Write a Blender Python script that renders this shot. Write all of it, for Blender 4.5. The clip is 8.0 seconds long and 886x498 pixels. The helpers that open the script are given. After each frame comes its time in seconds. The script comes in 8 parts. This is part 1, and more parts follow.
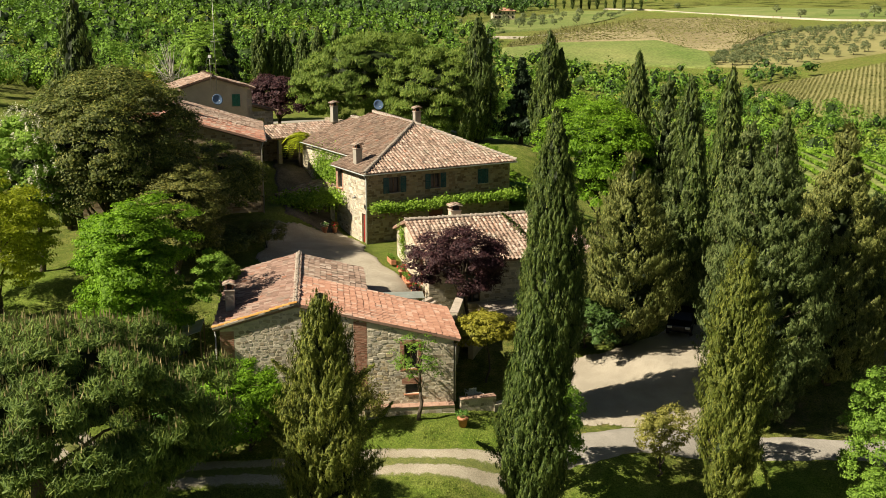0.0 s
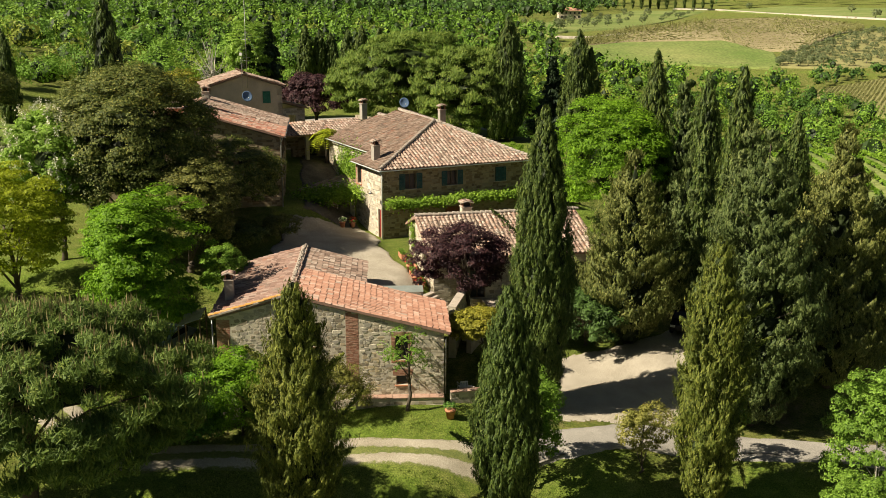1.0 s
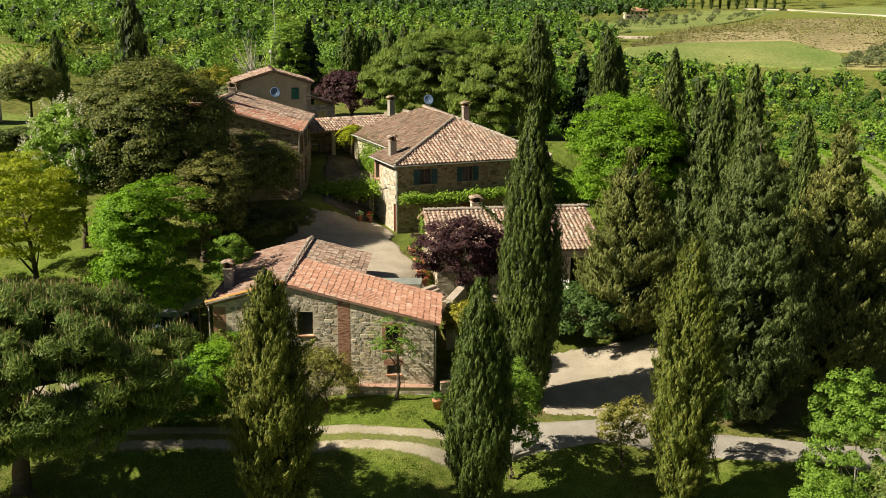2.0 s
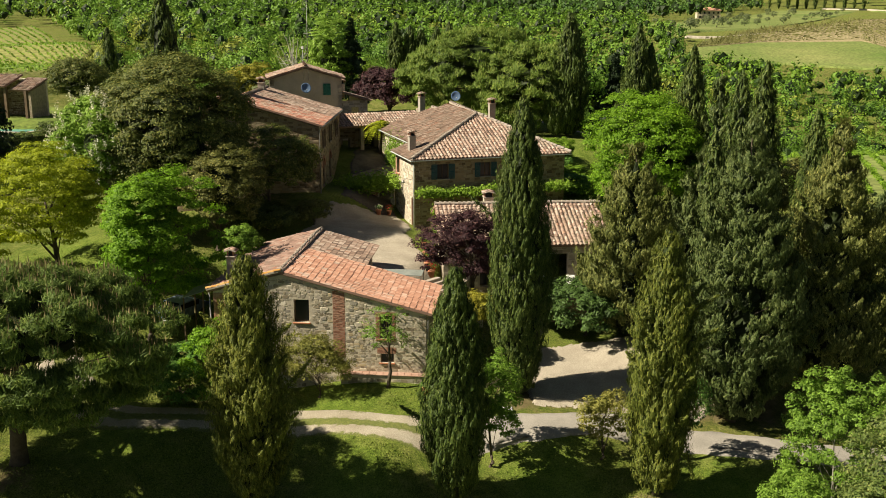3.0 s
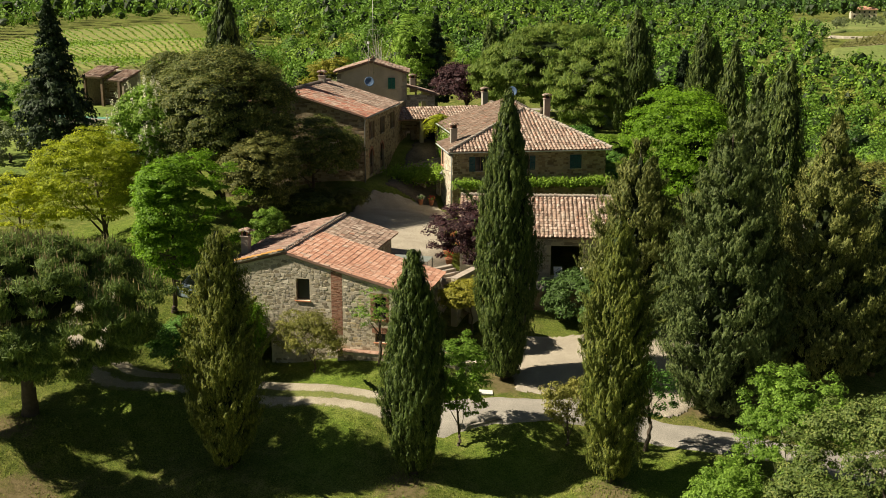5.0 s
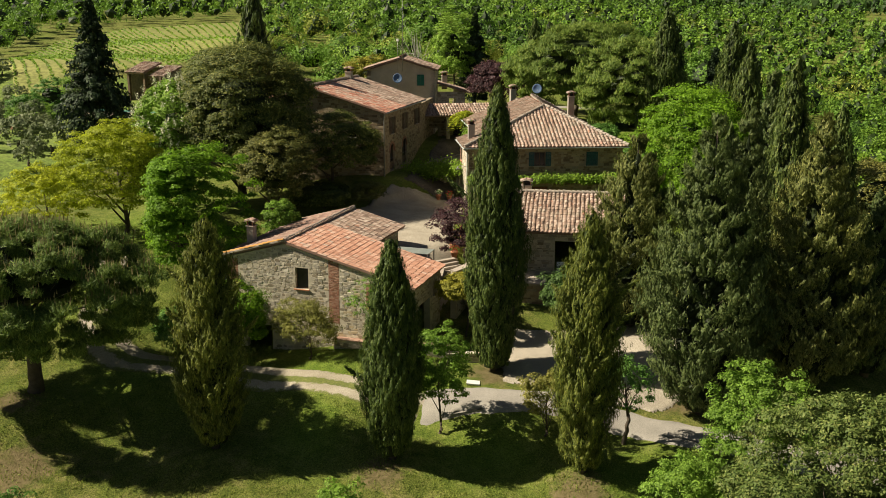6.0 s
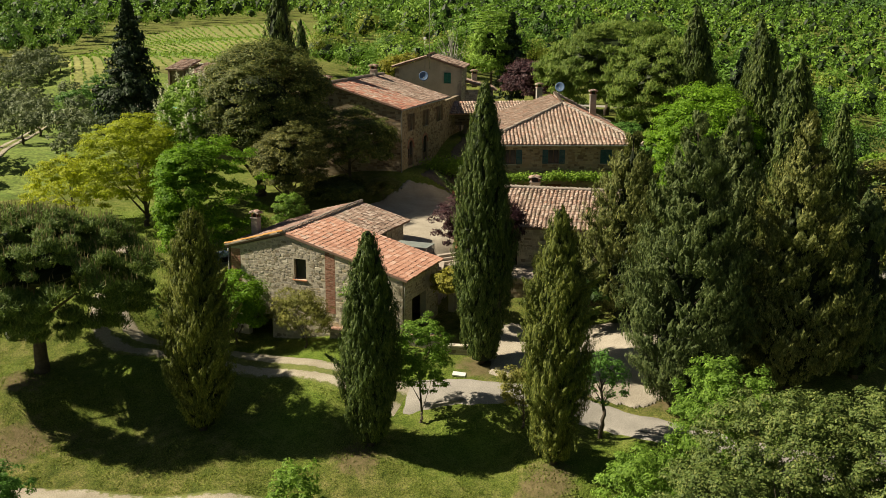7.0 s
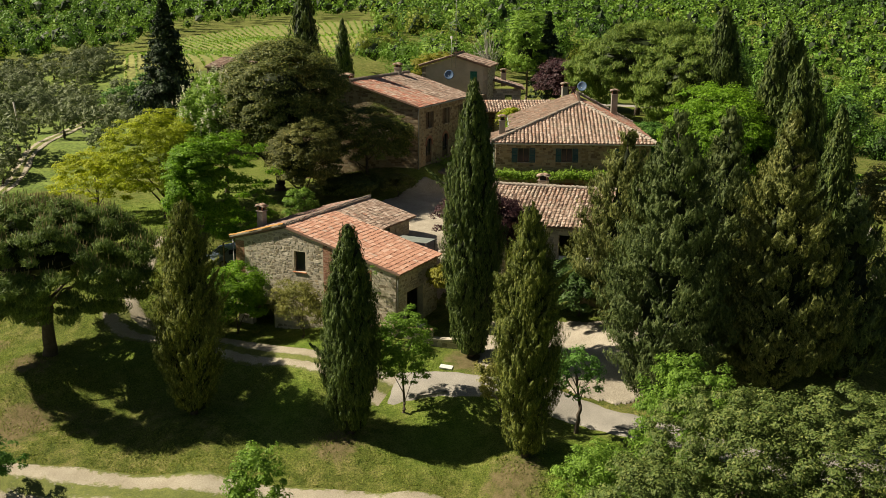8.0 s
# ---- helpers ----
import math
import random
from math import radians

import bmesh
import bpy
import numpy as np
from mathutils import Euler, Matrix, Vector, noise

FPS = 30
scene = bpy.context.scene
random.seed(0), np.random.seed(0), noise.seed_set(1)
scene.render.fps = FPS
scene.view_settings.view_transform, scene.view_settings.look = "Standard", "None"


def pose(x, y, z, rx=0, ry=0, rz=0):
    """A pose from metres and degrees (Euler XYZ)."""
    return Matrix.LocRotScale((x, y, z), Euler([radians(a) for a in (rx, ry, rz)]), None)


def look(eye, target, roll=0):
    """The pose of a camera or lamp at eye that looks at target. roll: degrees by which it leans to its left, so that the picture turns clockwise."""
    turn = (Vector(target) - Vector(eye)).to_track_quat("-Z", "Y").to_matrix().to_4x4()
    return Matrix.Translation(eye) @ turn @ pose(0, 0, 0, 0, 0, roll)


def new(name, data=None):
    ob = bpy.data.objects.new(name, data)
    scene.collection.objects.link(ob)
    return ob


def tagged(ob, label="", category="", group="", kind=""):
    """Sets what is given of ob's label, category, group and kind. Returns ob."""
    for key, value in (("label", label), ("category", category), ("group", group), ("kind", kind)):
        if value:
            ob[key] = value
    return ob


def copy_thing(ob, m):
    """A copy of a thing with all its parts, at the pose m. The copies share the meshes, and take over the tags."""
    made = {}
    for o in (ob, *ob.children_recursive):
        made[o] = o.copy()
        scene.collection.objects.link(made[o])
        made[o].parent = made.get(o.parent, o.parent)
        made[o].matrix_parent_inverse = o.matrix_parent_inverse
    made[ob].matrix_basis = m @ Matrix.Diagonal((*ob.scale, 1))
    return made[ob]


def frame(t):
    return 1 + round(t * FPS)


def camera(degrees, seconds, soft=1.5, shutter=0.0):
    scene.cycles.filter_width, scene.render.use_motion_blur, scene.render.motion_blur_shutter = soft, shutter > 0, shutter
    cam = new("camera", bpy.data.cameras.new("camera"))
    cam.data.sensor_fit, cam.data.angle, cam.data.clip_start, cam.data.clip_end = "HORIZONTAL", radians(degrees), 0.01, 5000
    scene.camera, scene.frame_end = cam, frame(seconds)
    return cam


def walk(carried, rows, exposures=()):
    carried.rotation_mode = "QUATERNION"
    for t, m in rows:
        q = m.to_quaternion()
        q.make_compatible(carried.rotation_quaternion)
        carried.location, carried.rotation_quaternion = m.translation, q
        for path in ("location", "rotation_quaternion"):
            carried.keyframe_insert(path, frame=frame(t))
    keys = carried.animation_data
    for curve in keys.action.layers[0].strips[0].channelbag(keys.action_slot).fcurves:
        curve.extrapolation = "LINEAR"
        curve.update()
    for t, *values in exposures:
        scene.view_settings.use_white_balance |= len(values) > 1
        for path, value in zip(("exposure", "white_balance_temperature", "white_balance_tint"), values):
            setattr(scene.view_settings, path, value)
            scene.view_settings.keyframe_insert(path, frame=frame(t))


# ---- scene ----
cam = camera(47.7, 8.0, soft=0.8)
METRES, EYE, TILT, LEAN, TURN = 38.0, 21.8, -13.5, 0.0, 0.0
ROWS = [
    (0.0, 0.0, 0.0, 0.0, 0.0, 0.0, -0.0),
    (0.5, 0.0563, -0.0121, -0.004, 1.93, -0.01, -0.49),
    (1.0, 0.1138, -0.0223, -0.0066, 3.87, -0.05, -0.98),
    (1.5, 0.1713, -0.0302, -0.0102, 5.76, -0.09, -1.46),
    (3.0, 0.3542, -0.0409, -0.0222, 11.78, -0.32, -2.94),
    (3.5, 0.4154, -0.041, -0.0242, 13.89, -0.45, -3.45),
    (4.0, 0.4766, -0.0391, -0.0248, 15.97, -0.61, -3.94),
    (4.5, 0.5387, -0.0352, -0.0252, 18.02, -0.76, -4.41),
    (6.0, 0.73, -0.0097, -0.0255, 24.12, -1.33, -5.83),
    (6.5, 0.7948, 0.0037, -0.0239, 26.13, -1.54, -6.27),
    (7.0, 0.8592, 0.0209, -0.0208, 28.14, -1.78, -6.69),
    (7.5, 0.9221, 0.0392, -0.0169, 30.12, -2.02, -7.13),
    (8.0, 0.9847, 0.0585, -0.0117, 32.09, -2.29, -7.55),
]
walk(cam, [(t, pose(0, 0, EYE, TILT, LEAN, TURN) @ pose(METRES * x, METRES * y, METRES * z, 90 + pitch, roll, yaw)) for t, x, y, z, yaw, pitch, roll in ROWS],
     exposures=[(0.0, 0.84, 6850, 10), (8.0, 0.72, 6850, 10)])

# ---------------------------------------------------------------- world, sun
SUN_DIR = Vector((-0.679, -0.272, 0.682)).normalized()
world = bpy.data.worlds.new("sky")
scene.world = world
world.use_nodes = True
wn = world.node_tree
sky = wn.nodes.new("ShaderNodeTexSky")
sky.sky_type = "NISHITA"
sky.sun_disc = False
sky.sun_elevation = math.asin(SUN_DIR.z)
sky.sun_rotation = math.atan2(SUN_DIR.x, SUN_DIR.y)
wn.links.new(sky.outputs[0], wn.nodes["Background"].inputs[0])
wn.nodes["Background"].inputs[1].default_value = 0.021
sun = new("sun", bpy.data.lights.new("sun", "SUN"))
sun.data.energy, sun.data.angle, sun.data.color = 5.0, radians(0.53), (1.0, 0.91, 0.74)
sun.matrix_world = look(SUN_DIR * 200, (0, 0, 0))

# ---------------------------------------------------------------- small tools


def mesh_from(name, verts, faces, material=None, smooth=False):
    """A mesh from arrays; faces is an (n, 3) or (n, 4) array or a list."""
    me = bpy.data.meshes.new(name)
    if isinstance(faces, np.ndarray):
        v = np.asarray(verts, dtype=np.float32)
        n, k = faces.shape
        me.vertices.add(len(v))
        me.vertices.foreach_set("co", v.ravel())
        me.loops.add(n * k)
        me.loops.foreach_set("vertex_index", faces.astype(np.int32).ravel())
        me.polygons.add(n)
        me.polygons.foreach_set("loop_start", np.arange(0, n * k, k, dtype=np.int32))
        me.update(calc_edges=True)
    else:
        me.from_pydata([tuple(p) for p in verts], [], faces)
        me.update()
    me.polygons.foreach_set("use_smooth", np.full(len(me.polygons), bool(smooth)))
    if material:
        me.materials.append(material)
    return me


def part(name, shape, material, parent, label="", kind="", m=None):
    """Links a bmesh or a mesh as one object under a thing or a part."""
    if isinstance(shape, bmesh.types.BMesh):
        me = bpy.data.meshes.new(name)
        bmesh.ops.recalc_face_normals(shape, faces=shape.faces[:])
        shape.to_mesh(me)
        shape.free()
        me.materials.append(material)
    else:
        me = shape
        if material and not me.materials:
            me.materials.append(material)
    ob = new(name, me)
    ob.parent = parent
    if m is not None:
        ob.matrix_basis = m
    return tagged(ob, label, kind=kind)


def thing(name, label, category, m, group="", kind=""):
    ob = new(name)
    ob.empty_display_size = 0.3
    ob.matrix_basis = m
    return tagged(ob, label, category, group, kind)


def box(bm, x0, x1, y0, y1, z0, z1, m=None):
    vs = [bm.verts.new((x, y, z)) for z in (z0, z1) for x, y in ((x0, y0), (x1, y0), (x1, y1), (x0, y1))]
    if m is not None:
        for v in vs:
            v.co = m @ v.co
    for f in ((3, 2, 1, 0), (4, 5, 6, 7), (0, 1, 5, 4), (1, 2, 6, 5), (2, 3, 7, 6), (3, 0, 4, 7)):
        bm.faces.new([vs[i] for i in f])
    return bm


def boxes(*specs):
    bm = bmesh.new()
    for s in specs:
        box(bm, *s)
    return bm


def soften(bm, width=0.02, segments=1):
    bmesh.ops.bevel(bm, geom=bm.edges[:], offset=width, segments=segments, affect="EDGES", profile=0.6)
    return bm


def prism(bm, outline, lift):
    """A solid over a list of 3D points, pushed by the vector lift."""
    lift = Vector(lift)
    a = [bm.verts.new(p) for p in outline]
    b = [bm.verts.new(Vector(p) + lift) for p in outline]
    n = len(a)
    bm.faces.new(a)
    bm.faces.new(b[::-1])
    for i in range(n):
        bm.faces.new((a[i], a[(i + 1) % n], b[(i + 1) % n], b[i]))
    return bm


def tube(path, radii, sides=8, cap=True):
    """Arrays of a tapered tube along a path."""
    path = [Vector(p) for p in path]
    verts, faces = [], []
    for i, p in enumerate(path):
        d = (path[min(i + 1, len(path) - 1)] - path[max(i - 1, 0)]).normalized()
        a = d.orthogonal().normalized() if abs(d.z) < 0.9 else d.cross(Vector((0, 1, 0))).normalized()
        b = d.cross(a)
        for k in range(sides):
            w = 2 * math.pi * k / sides
            verts.append(p + (a * math.cos(w) + b * math.sin(w)) * radii[i])
    for i in range(len(path) - 1):
        for k in range(sides):
            k2 = (k + 1) % sides
            faces.append((i * sides + k, i * sides + k2, (i + 1) * sides + k2, (i + 1) * sides + k))
    if cap:
        faces.append(tuple(range(sides))[::-1])
        faces.append(tuple((len(path) - 1) * sides + k for k in range(sides)))
    return verts, faces


def tubes(name, runs, material, sides=7, smooth=True):
    verts, faces = [], []
    for path, radii in runs:
        v, f = tube(path, radii, sides)
        o = len(verts)
        verts += v
        faces += [tuple(i + o for i in q) for q in f]
    return mesh_from(name, verts, faces, material, smooth)


# ---------------------------------------------------------------- materials
def nodes_of(name):
    m = bpy.data.materials.new(name)
    m.use_nodes = True
    nt = m.node_tree
    return m, nt, nt.nodes["Principled BSDF"]


def add(nt, kind, **values):
    n = nt.nodes.new(kind)
    for k, v in values.items():
        n.inputs[k.replace("_", " ")].default_value = v
    return n


def ramp(nt, source, stops):
    r = nt.nodes.new("ShaderNodeValToRGB")
    e = r.color_ramp.elements
    while len(e) < len(stops):
        e.new(0.5)
    for s, (p, c) in zip(e, stops):
        s.position, s.color = p, (*c, 1)
    nt.links.new(source, r.inputs[0])
    return r.outputs[0]


def coords(nt, space="Object"):
    return nt.nodes.new("ShaderNodeTexCoord").outputs[space]


def noise_of(nt, co, scale, detail=4.0, rough=0.6):
    n = add(nt, "ShaderNodeTexNoise", Scale=scale, Detail=detail, Roughness=rough)
    nt.links.new(co, n.inputs["Vector"])
    return n.outputs["Fac"]


def mixed(nt, fac, a, b, blend="MIX"):
    n = nt.nodes.new("ShaderNodeMix")
    n.data_type, n.blend_type = "RGBA", blend
    for src, socket in ((fac, n.inputs["Factor"]), (a, n.inputs["A"]), (b, n.inputs["B"])):
        if isinstance(src, (int, float)):
            socket.default_value = src
        elif isinstance(src, tuple):
            socket.default_value = (*src, 1)
        else:
            nt.links.new(src, socket)
    return n.outputs["Result"]


def bump(nt, height, bsdf, strength=0.4, distance=0.03):
    b = add(nt, "ShaderNodeBump", Strength=strength, Distance=distance)
    nt.links.new(height, b.inputs["Height"])
    nt.links.new(b.outputs[0], bsdf.inputs["Normal"])


def surface(name, low, high, scale=3.0, fine=40.0, rough=0.85, metal=0.0, relief=0.4, depth=0.02, spec=0.3, island=0.0, random_by="", grain_at=((0.25, 0.72), (0.8, 1.15))):
    """Grain and stains at two scales between two colours; pieces vary by island or by object."""
    m, nt, p = nodes_of(name)
    co = coords(nt)
    big, small = noise_of(nt, co, scale), noise_of(nt, co, fine, 3.0)
    base = ramp(nt, big, [(0.3, low), (0.7, high)])
    grain = ramp(nt, small, [(at, (tone,) * 3) for at, tone in grain_at])
    col = mixed(nt, 0.8, base, grain, "MULTIPLY")
    if random_by:
        src = nt.nodes.new("ShaderNodeObjectInfo").outputs["Random"] if random_by == "object" else nt.nodes.new("ShaderNodeNewGeometry").outputs["Random Per Island"]
        tone = ramp(nt, src, [(0.0, (1 - island,) * 3), (0.55, (1.0, 1.0, 1.0)), (1.0, (1 + island,) * 3)])
        col = mixed(nt, 1.0, col, tone, "MULTIPLY")
    nt.links.new(col, p.inputs["Base Color"])
    p.inputs["Roughness"].default_value, p.inputs["Metallic"].default_value = rough, metal
    p.inputs["Specular IOR Level"].default_value = spec
    if relief:
        bump(nt, small, p, relief, depth)
    return m


def pieces(name, stops, by, scale=9.0, lichen=None, rough=0.9, relief=0.5, lichen_at=0.62):
    """Single stones or tiles: each takes its own tone from the stops; lichen and dirt lie over them."""
    m, nt, p = nodes_of(name)
    co = coords(nt)
    src = nt.nodes.new("ShaderNodeObjectInfo").outputs["Random"] if by == "object" else nt.nodes.new("ShaderNodeNewGeometry").outputs["Random Per Island"]
    col = ramp(nt, src, stops)
    big, small = noise_of(nt, co, scale * 0.12, 5.0), noise_of(nt, co, scale * 3, 4.0)
    col = mixed(nt, 0.75, col, ramp(nt, small, [(0.2, (0.62, 0.62, 0.62)), (0.85, (1.22, 1.2, 1.16))]), "MULTIPLY")
    if lichen:
        col = mixed(nt, ramp(nt, big, [(lichen_at - 0.12, (0, 0, 0)), (lichen_at + 0.1, (0.75,) * 3)]), col, lichen)
    nt.links.new(col, p.inputs["Base Color"])
    p.inputs["Roughness"].default_value, p.inputs["Specular IOR Level"].default_value = rough, 0.25
    bump(nt, small, p, relief, 0.02)
    return m


def leaves(name, dark, light, through_light=0.35, patch=0.5, tip=None, low=(0.66, 0.7, 0.62), high=(1.2, 1.15, 1.1)):
    """Foliage: tone by leaf and by patches of the crown, with some light let through."""
    m, nt, p = nodes_of(name)
    isl = nt.nodes.new("ShaderNodeNewGeometry").outputs["Random Per Island"]
    col = ramp(nt, isl, [(0.0, dark), (0.7, light), (1.0, tip or tuple(min(1, c * 1.3) for c in light))])
    big = noise_of(nt, coords(nt), patch, 3.0)
    col = mixed(nt, 0.9, col, ramp(nt, big, [(0.3, low), (0.7, high)]), "MULTIPLY")
    obj = nt.nodes.new("ShaderNodeObjectInfo").outputs["Random"]
    col = mixed(nt, 1.0, col, ramp(nt, obj, [(0.0, (0.86, 0.9, 0.86)), (1.0, (1.12, 1.08, 1.1))]), "MULTIPLY")
    nt.links.new(col, p.inputs["Base Color"])
    p.inputs["Roughness"].default_value, p.inputs["Specular IOR Level"].default_value = 0.6, 0.25
    tr = nt.nodes.new("ShaderNodeBsdfTranslucent")
    nt.links.new(col, tr.inputs["Color"])
    mix = add(nt, "ShaderNodeMixShader", Fac=through_light)
    nt.links.new(p.outputs[0], mix.inputs[1])
    nt.links.new(tr.outputs[0], mix.inputs[2])
    nt.links.new(mix.outputs[0], nt.nodes["Material Output"].inputs["Surface"])
    return m


STONES = [(0.0, (0.24, 0.20, 0.14)), (0.15, (0.40, 0.345, 0.25)), (0.4, (0.56, 0.50, 0.39)), (0.6, (0.48, 0.435, 0.36)), (0.75, (0.36, 0.33, 0.28)), (0.9, (0.66, 0.60, 0.48)), (1.0, (0.74, 0.69, 0.58))]
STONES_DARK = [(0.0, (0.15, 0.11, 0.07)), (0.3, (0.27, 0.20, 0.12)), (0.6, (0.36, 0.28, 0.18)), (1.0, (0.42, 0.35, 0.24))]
TILE_NEW = [(0.0, (0.43, 0.22, 0.155)), (0.25, (0.54, 0.285, 0.20)), (0.6, (0.60, 0.335, 0.24)), (0.85, (0.64, 0.395, 0.30)), (0.95, (0.70, 0.48, 0.38)), (1.0, (0.44, 0.34, 0.28))]
TILE_MAUVE = [(0.0, (0.20, 0.13, 0.105)), (0.3, (0.28, 0.18, 0.145)), (0.65, (0.34, 0.225, 0.185)), (0.9, (0.40, 0.30, 0.25)), (1.0, (0.33, 0.16, 0.11))]
TILE_BROWN = [(0.0, (0.13, 0.09, 0.07)), (0.3, (0.21, 0.145, 0.11)), (0.65, (0.275, 0.195, 0.15)), (0.9, (0.36, 0.28, 0.225)), (1.0, (0.28, 0.14, 0.095))]
TILE_OLD = [(0.0, (0.14, 0.10, 0.08)), (0.2, (0.29, 0.20, 0.155)), (0.55, (0.41, 0.29, 0.23)), (0.8, (0.50, 0.385, 0.32)), (0.92, (0.57, 0.47, 0.40)), (1.0, (0.40, 0.21, 0.145))]
TILE_RED = [(0.0, (0.30, 0.12, 0.085)), (0.35, (0.52, 0.20, 0.135)), (0.65, (0.60, 0.31, 0.22)), (0.85, (0.60, 0.44, 0.35)), (1.0, (0.66, 0.54, 0.45))]

M_stone = pieces("field_stone", STONES, "island", lichen=(0.36, 0.32, 0.25))
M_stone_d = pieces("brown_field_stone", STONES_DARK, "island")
M_mortar = surface("lime_mortar", (0.54, 0.48, 0.375), (0.70, 0.63, 0.50), 2.0, 25, relief=0.7, depth=0.02)
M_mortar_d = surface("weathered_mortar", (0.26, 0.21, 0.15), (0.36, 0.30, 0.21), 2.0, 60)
M_plaster = surface("old_plaster", (0.42, 0.37, 0.30), (0.56, 0.50, 0.41), 0.8, 30)
M_brick = pieces("old_brick", [(0.0, (0.27, 0.13, 0.085)), (0.5, (0.38, 0.19, 0.13)), (1.0, (0.46, 0.28, 0.20))], "island")
M_tile_new_o = pieces("roof_tile_orange_single", TILE_NEW, "object", 7.0)
M_tile_new = pieces("roof_tile_orange", TILE_NEW, "island", 7.0, (0.30, 0.26, 0.20), lichen_at=0.7)
M_tile_old = pieces("roof_tile_weathered", TILE_OLD, "island", 7.0, (0.30, 0.27, 0.21))
M_tile_mauve = pieces("roof_tile_faded_pink", TILE_MAUVE, "island", 7.0, (0.27, 0.24, 0.20), lichen_at=0.66)
M_tile_brown = pieces("roof_tile_brown", TILE_BROWN, "island", 7.0, (0.22, 0.19, 0.15))
M_tile_verge = pieces("roof_tile_orange_lichen", [(0.0, (0.42, 0.20, 0.06)), (0.5, (0.55, 0.29, 0.08)), (1.0, (0.60, 0.38, 0.16))], "island", 7.0)
M_tile_red = pieces("roof_tile_red", TILE_RED, "island", 7.0, (0.36, 0.30, 0.24), lichen_at=0.55)
M_pan = surface("tile_bed", (0.25, 0.155, 0.115), (0.36, 0.235, 0.18), 1.5, 20)
M_cap = surface("ridge_mortar", (0.36, 0.31, 0.26), (0.52, 0.45, 0.38), 2.0, 30)
M_wood = surface("old_wood", (0.10, 0.07, 0.045), (0.20, 0.14, 0.09), 2.0, 40)
M_red = surface("red_door_paint", (0.30, 0.02, 0.02), (0.42, 0.035, 0.03), 2.0, 40, 0.5)
M_brown = surface("red_brown_paint", (0.19, 0.06, 0.035), (0.28, 0.10, 0.06), 2.0, 40, 0.55)
M_teal = surface("blue_green_paint", (0.018, 0.07, 0.085), (0.03, 0.11, 0.125), 3.0, 40, 0.5)
M_green = surface("green_paint", (0.015, 0.13, 0.10), (0.03, 0.20, 0.15), 3.0, 40, 0.5)
M_gutter = surface("painted_metal", (0.42, 0.47, 0.47), (0.58, 0.62, 0.60), 3.0, 30, 0.45, 0.2)
M_metal = surface("dull_metal", (0.28, 0.28, 0.27), (0.40, 0.40, 0.39), 3.0, 30, 0.45, 0.7)
M_dish = surface("blue_grey_enamel", (0.10, 0.17, 0.29), (0.15, 0.23, 0.36), 3.0, 30, 0.4)
M_concrete = surface("grey_render", (0.30, 0.28, 0.24), (0.44, 0.41, 0.35), 1.5, 35)
M_white = surface("white_plastic", (0.72, 0.72, 0.70), (0.82, 0.82, 0.80), 3.0, 30, 0.4, relief=0.1)
M_pot = surface("terracotta", (0.42, 0.17, 0.09), (0.55, 0.26, 0.15), 4.0, 30)
M_glass, _nt, _p = nodes_of("window_glass")
_p.inputs["Base Color"].default_value = (0.02, 0.025, 0.03, 1)
_p.inputs["Roughness"].default_value, _p.inputs["Specular IOR Level"].default_value = 0.12, 0.25
M_pane = surface("dusty_glass", (0.24, 0.27, 0.25), (0.34, 0.37, 0.34), 1.0, 10, 0.2)
# near-black that stands in for unlit rooms and openings
M_dark = surface("dark_interior", (0.03, 0.026, 0.022), (0.05, 0.045, 0.04), 1.0, 10)
M_bark = surface("grey_brown_bark", (0.07, 0.055, 0.04), (0.15, 0.12, 0.09), 3.0, 25, relief=0.9, depth=0.06)
M_bark_pale = surface("pale_bark", (0.34, 0.32, 0.28), (0.55, 0.52, 0.46), 3.0, 25, relief=0.6, depth=0.03)
M_gravel = surface("pale_gravel", (0.34, 0.30, 0.235), (0.48, 0.43, 0.345), 0.6, 18, 0.95, grain_at=((0.36, 0.55), (0.64, 1.3)), relief=0.9, depth=0.05)
M_track = surface("limestone_track", (0.38, 0.34, 0.265), (0.52, 0.47, 0.385), 0.9, 16, 0.95, grain_at=((0.36, 0.55), (0.64, 1.3)), relief=0.9, depth=0.05)
# flag tones lowered to hold the shade between the houses
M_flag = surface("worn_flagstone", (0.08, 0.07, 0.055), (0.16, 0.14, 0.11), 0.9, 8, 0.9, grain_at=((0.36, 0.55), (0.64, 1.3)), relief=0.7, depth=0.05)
M_asphalt = surface("worn_pale_asphalt", (0.25, 0.235, 0.205), (0.36, 0.335, 0.295), 0.5, 20, 0.9, grain_at=((0.36, 0.7), (0.64, 1.2)), relief=0.7)
M_field = surface("ploughed_field", (0.24, 0.20, 0.105), (0.35, 0.30, 0.165), 0.03, 0.8, 0.95, grain_at=((0.4, 0.75), (0.6, 1.1)), relief=0.3, depth=0.2)
M_field_green = surface("green_field", (0.115, 0.18, 0.035), (0.24, 0.265, 0.085), 0.035, 0.9, 0.95, grain_at=((0.4, 0.65), (0.6, 1.2)), relief=0.5, depth=0.3)

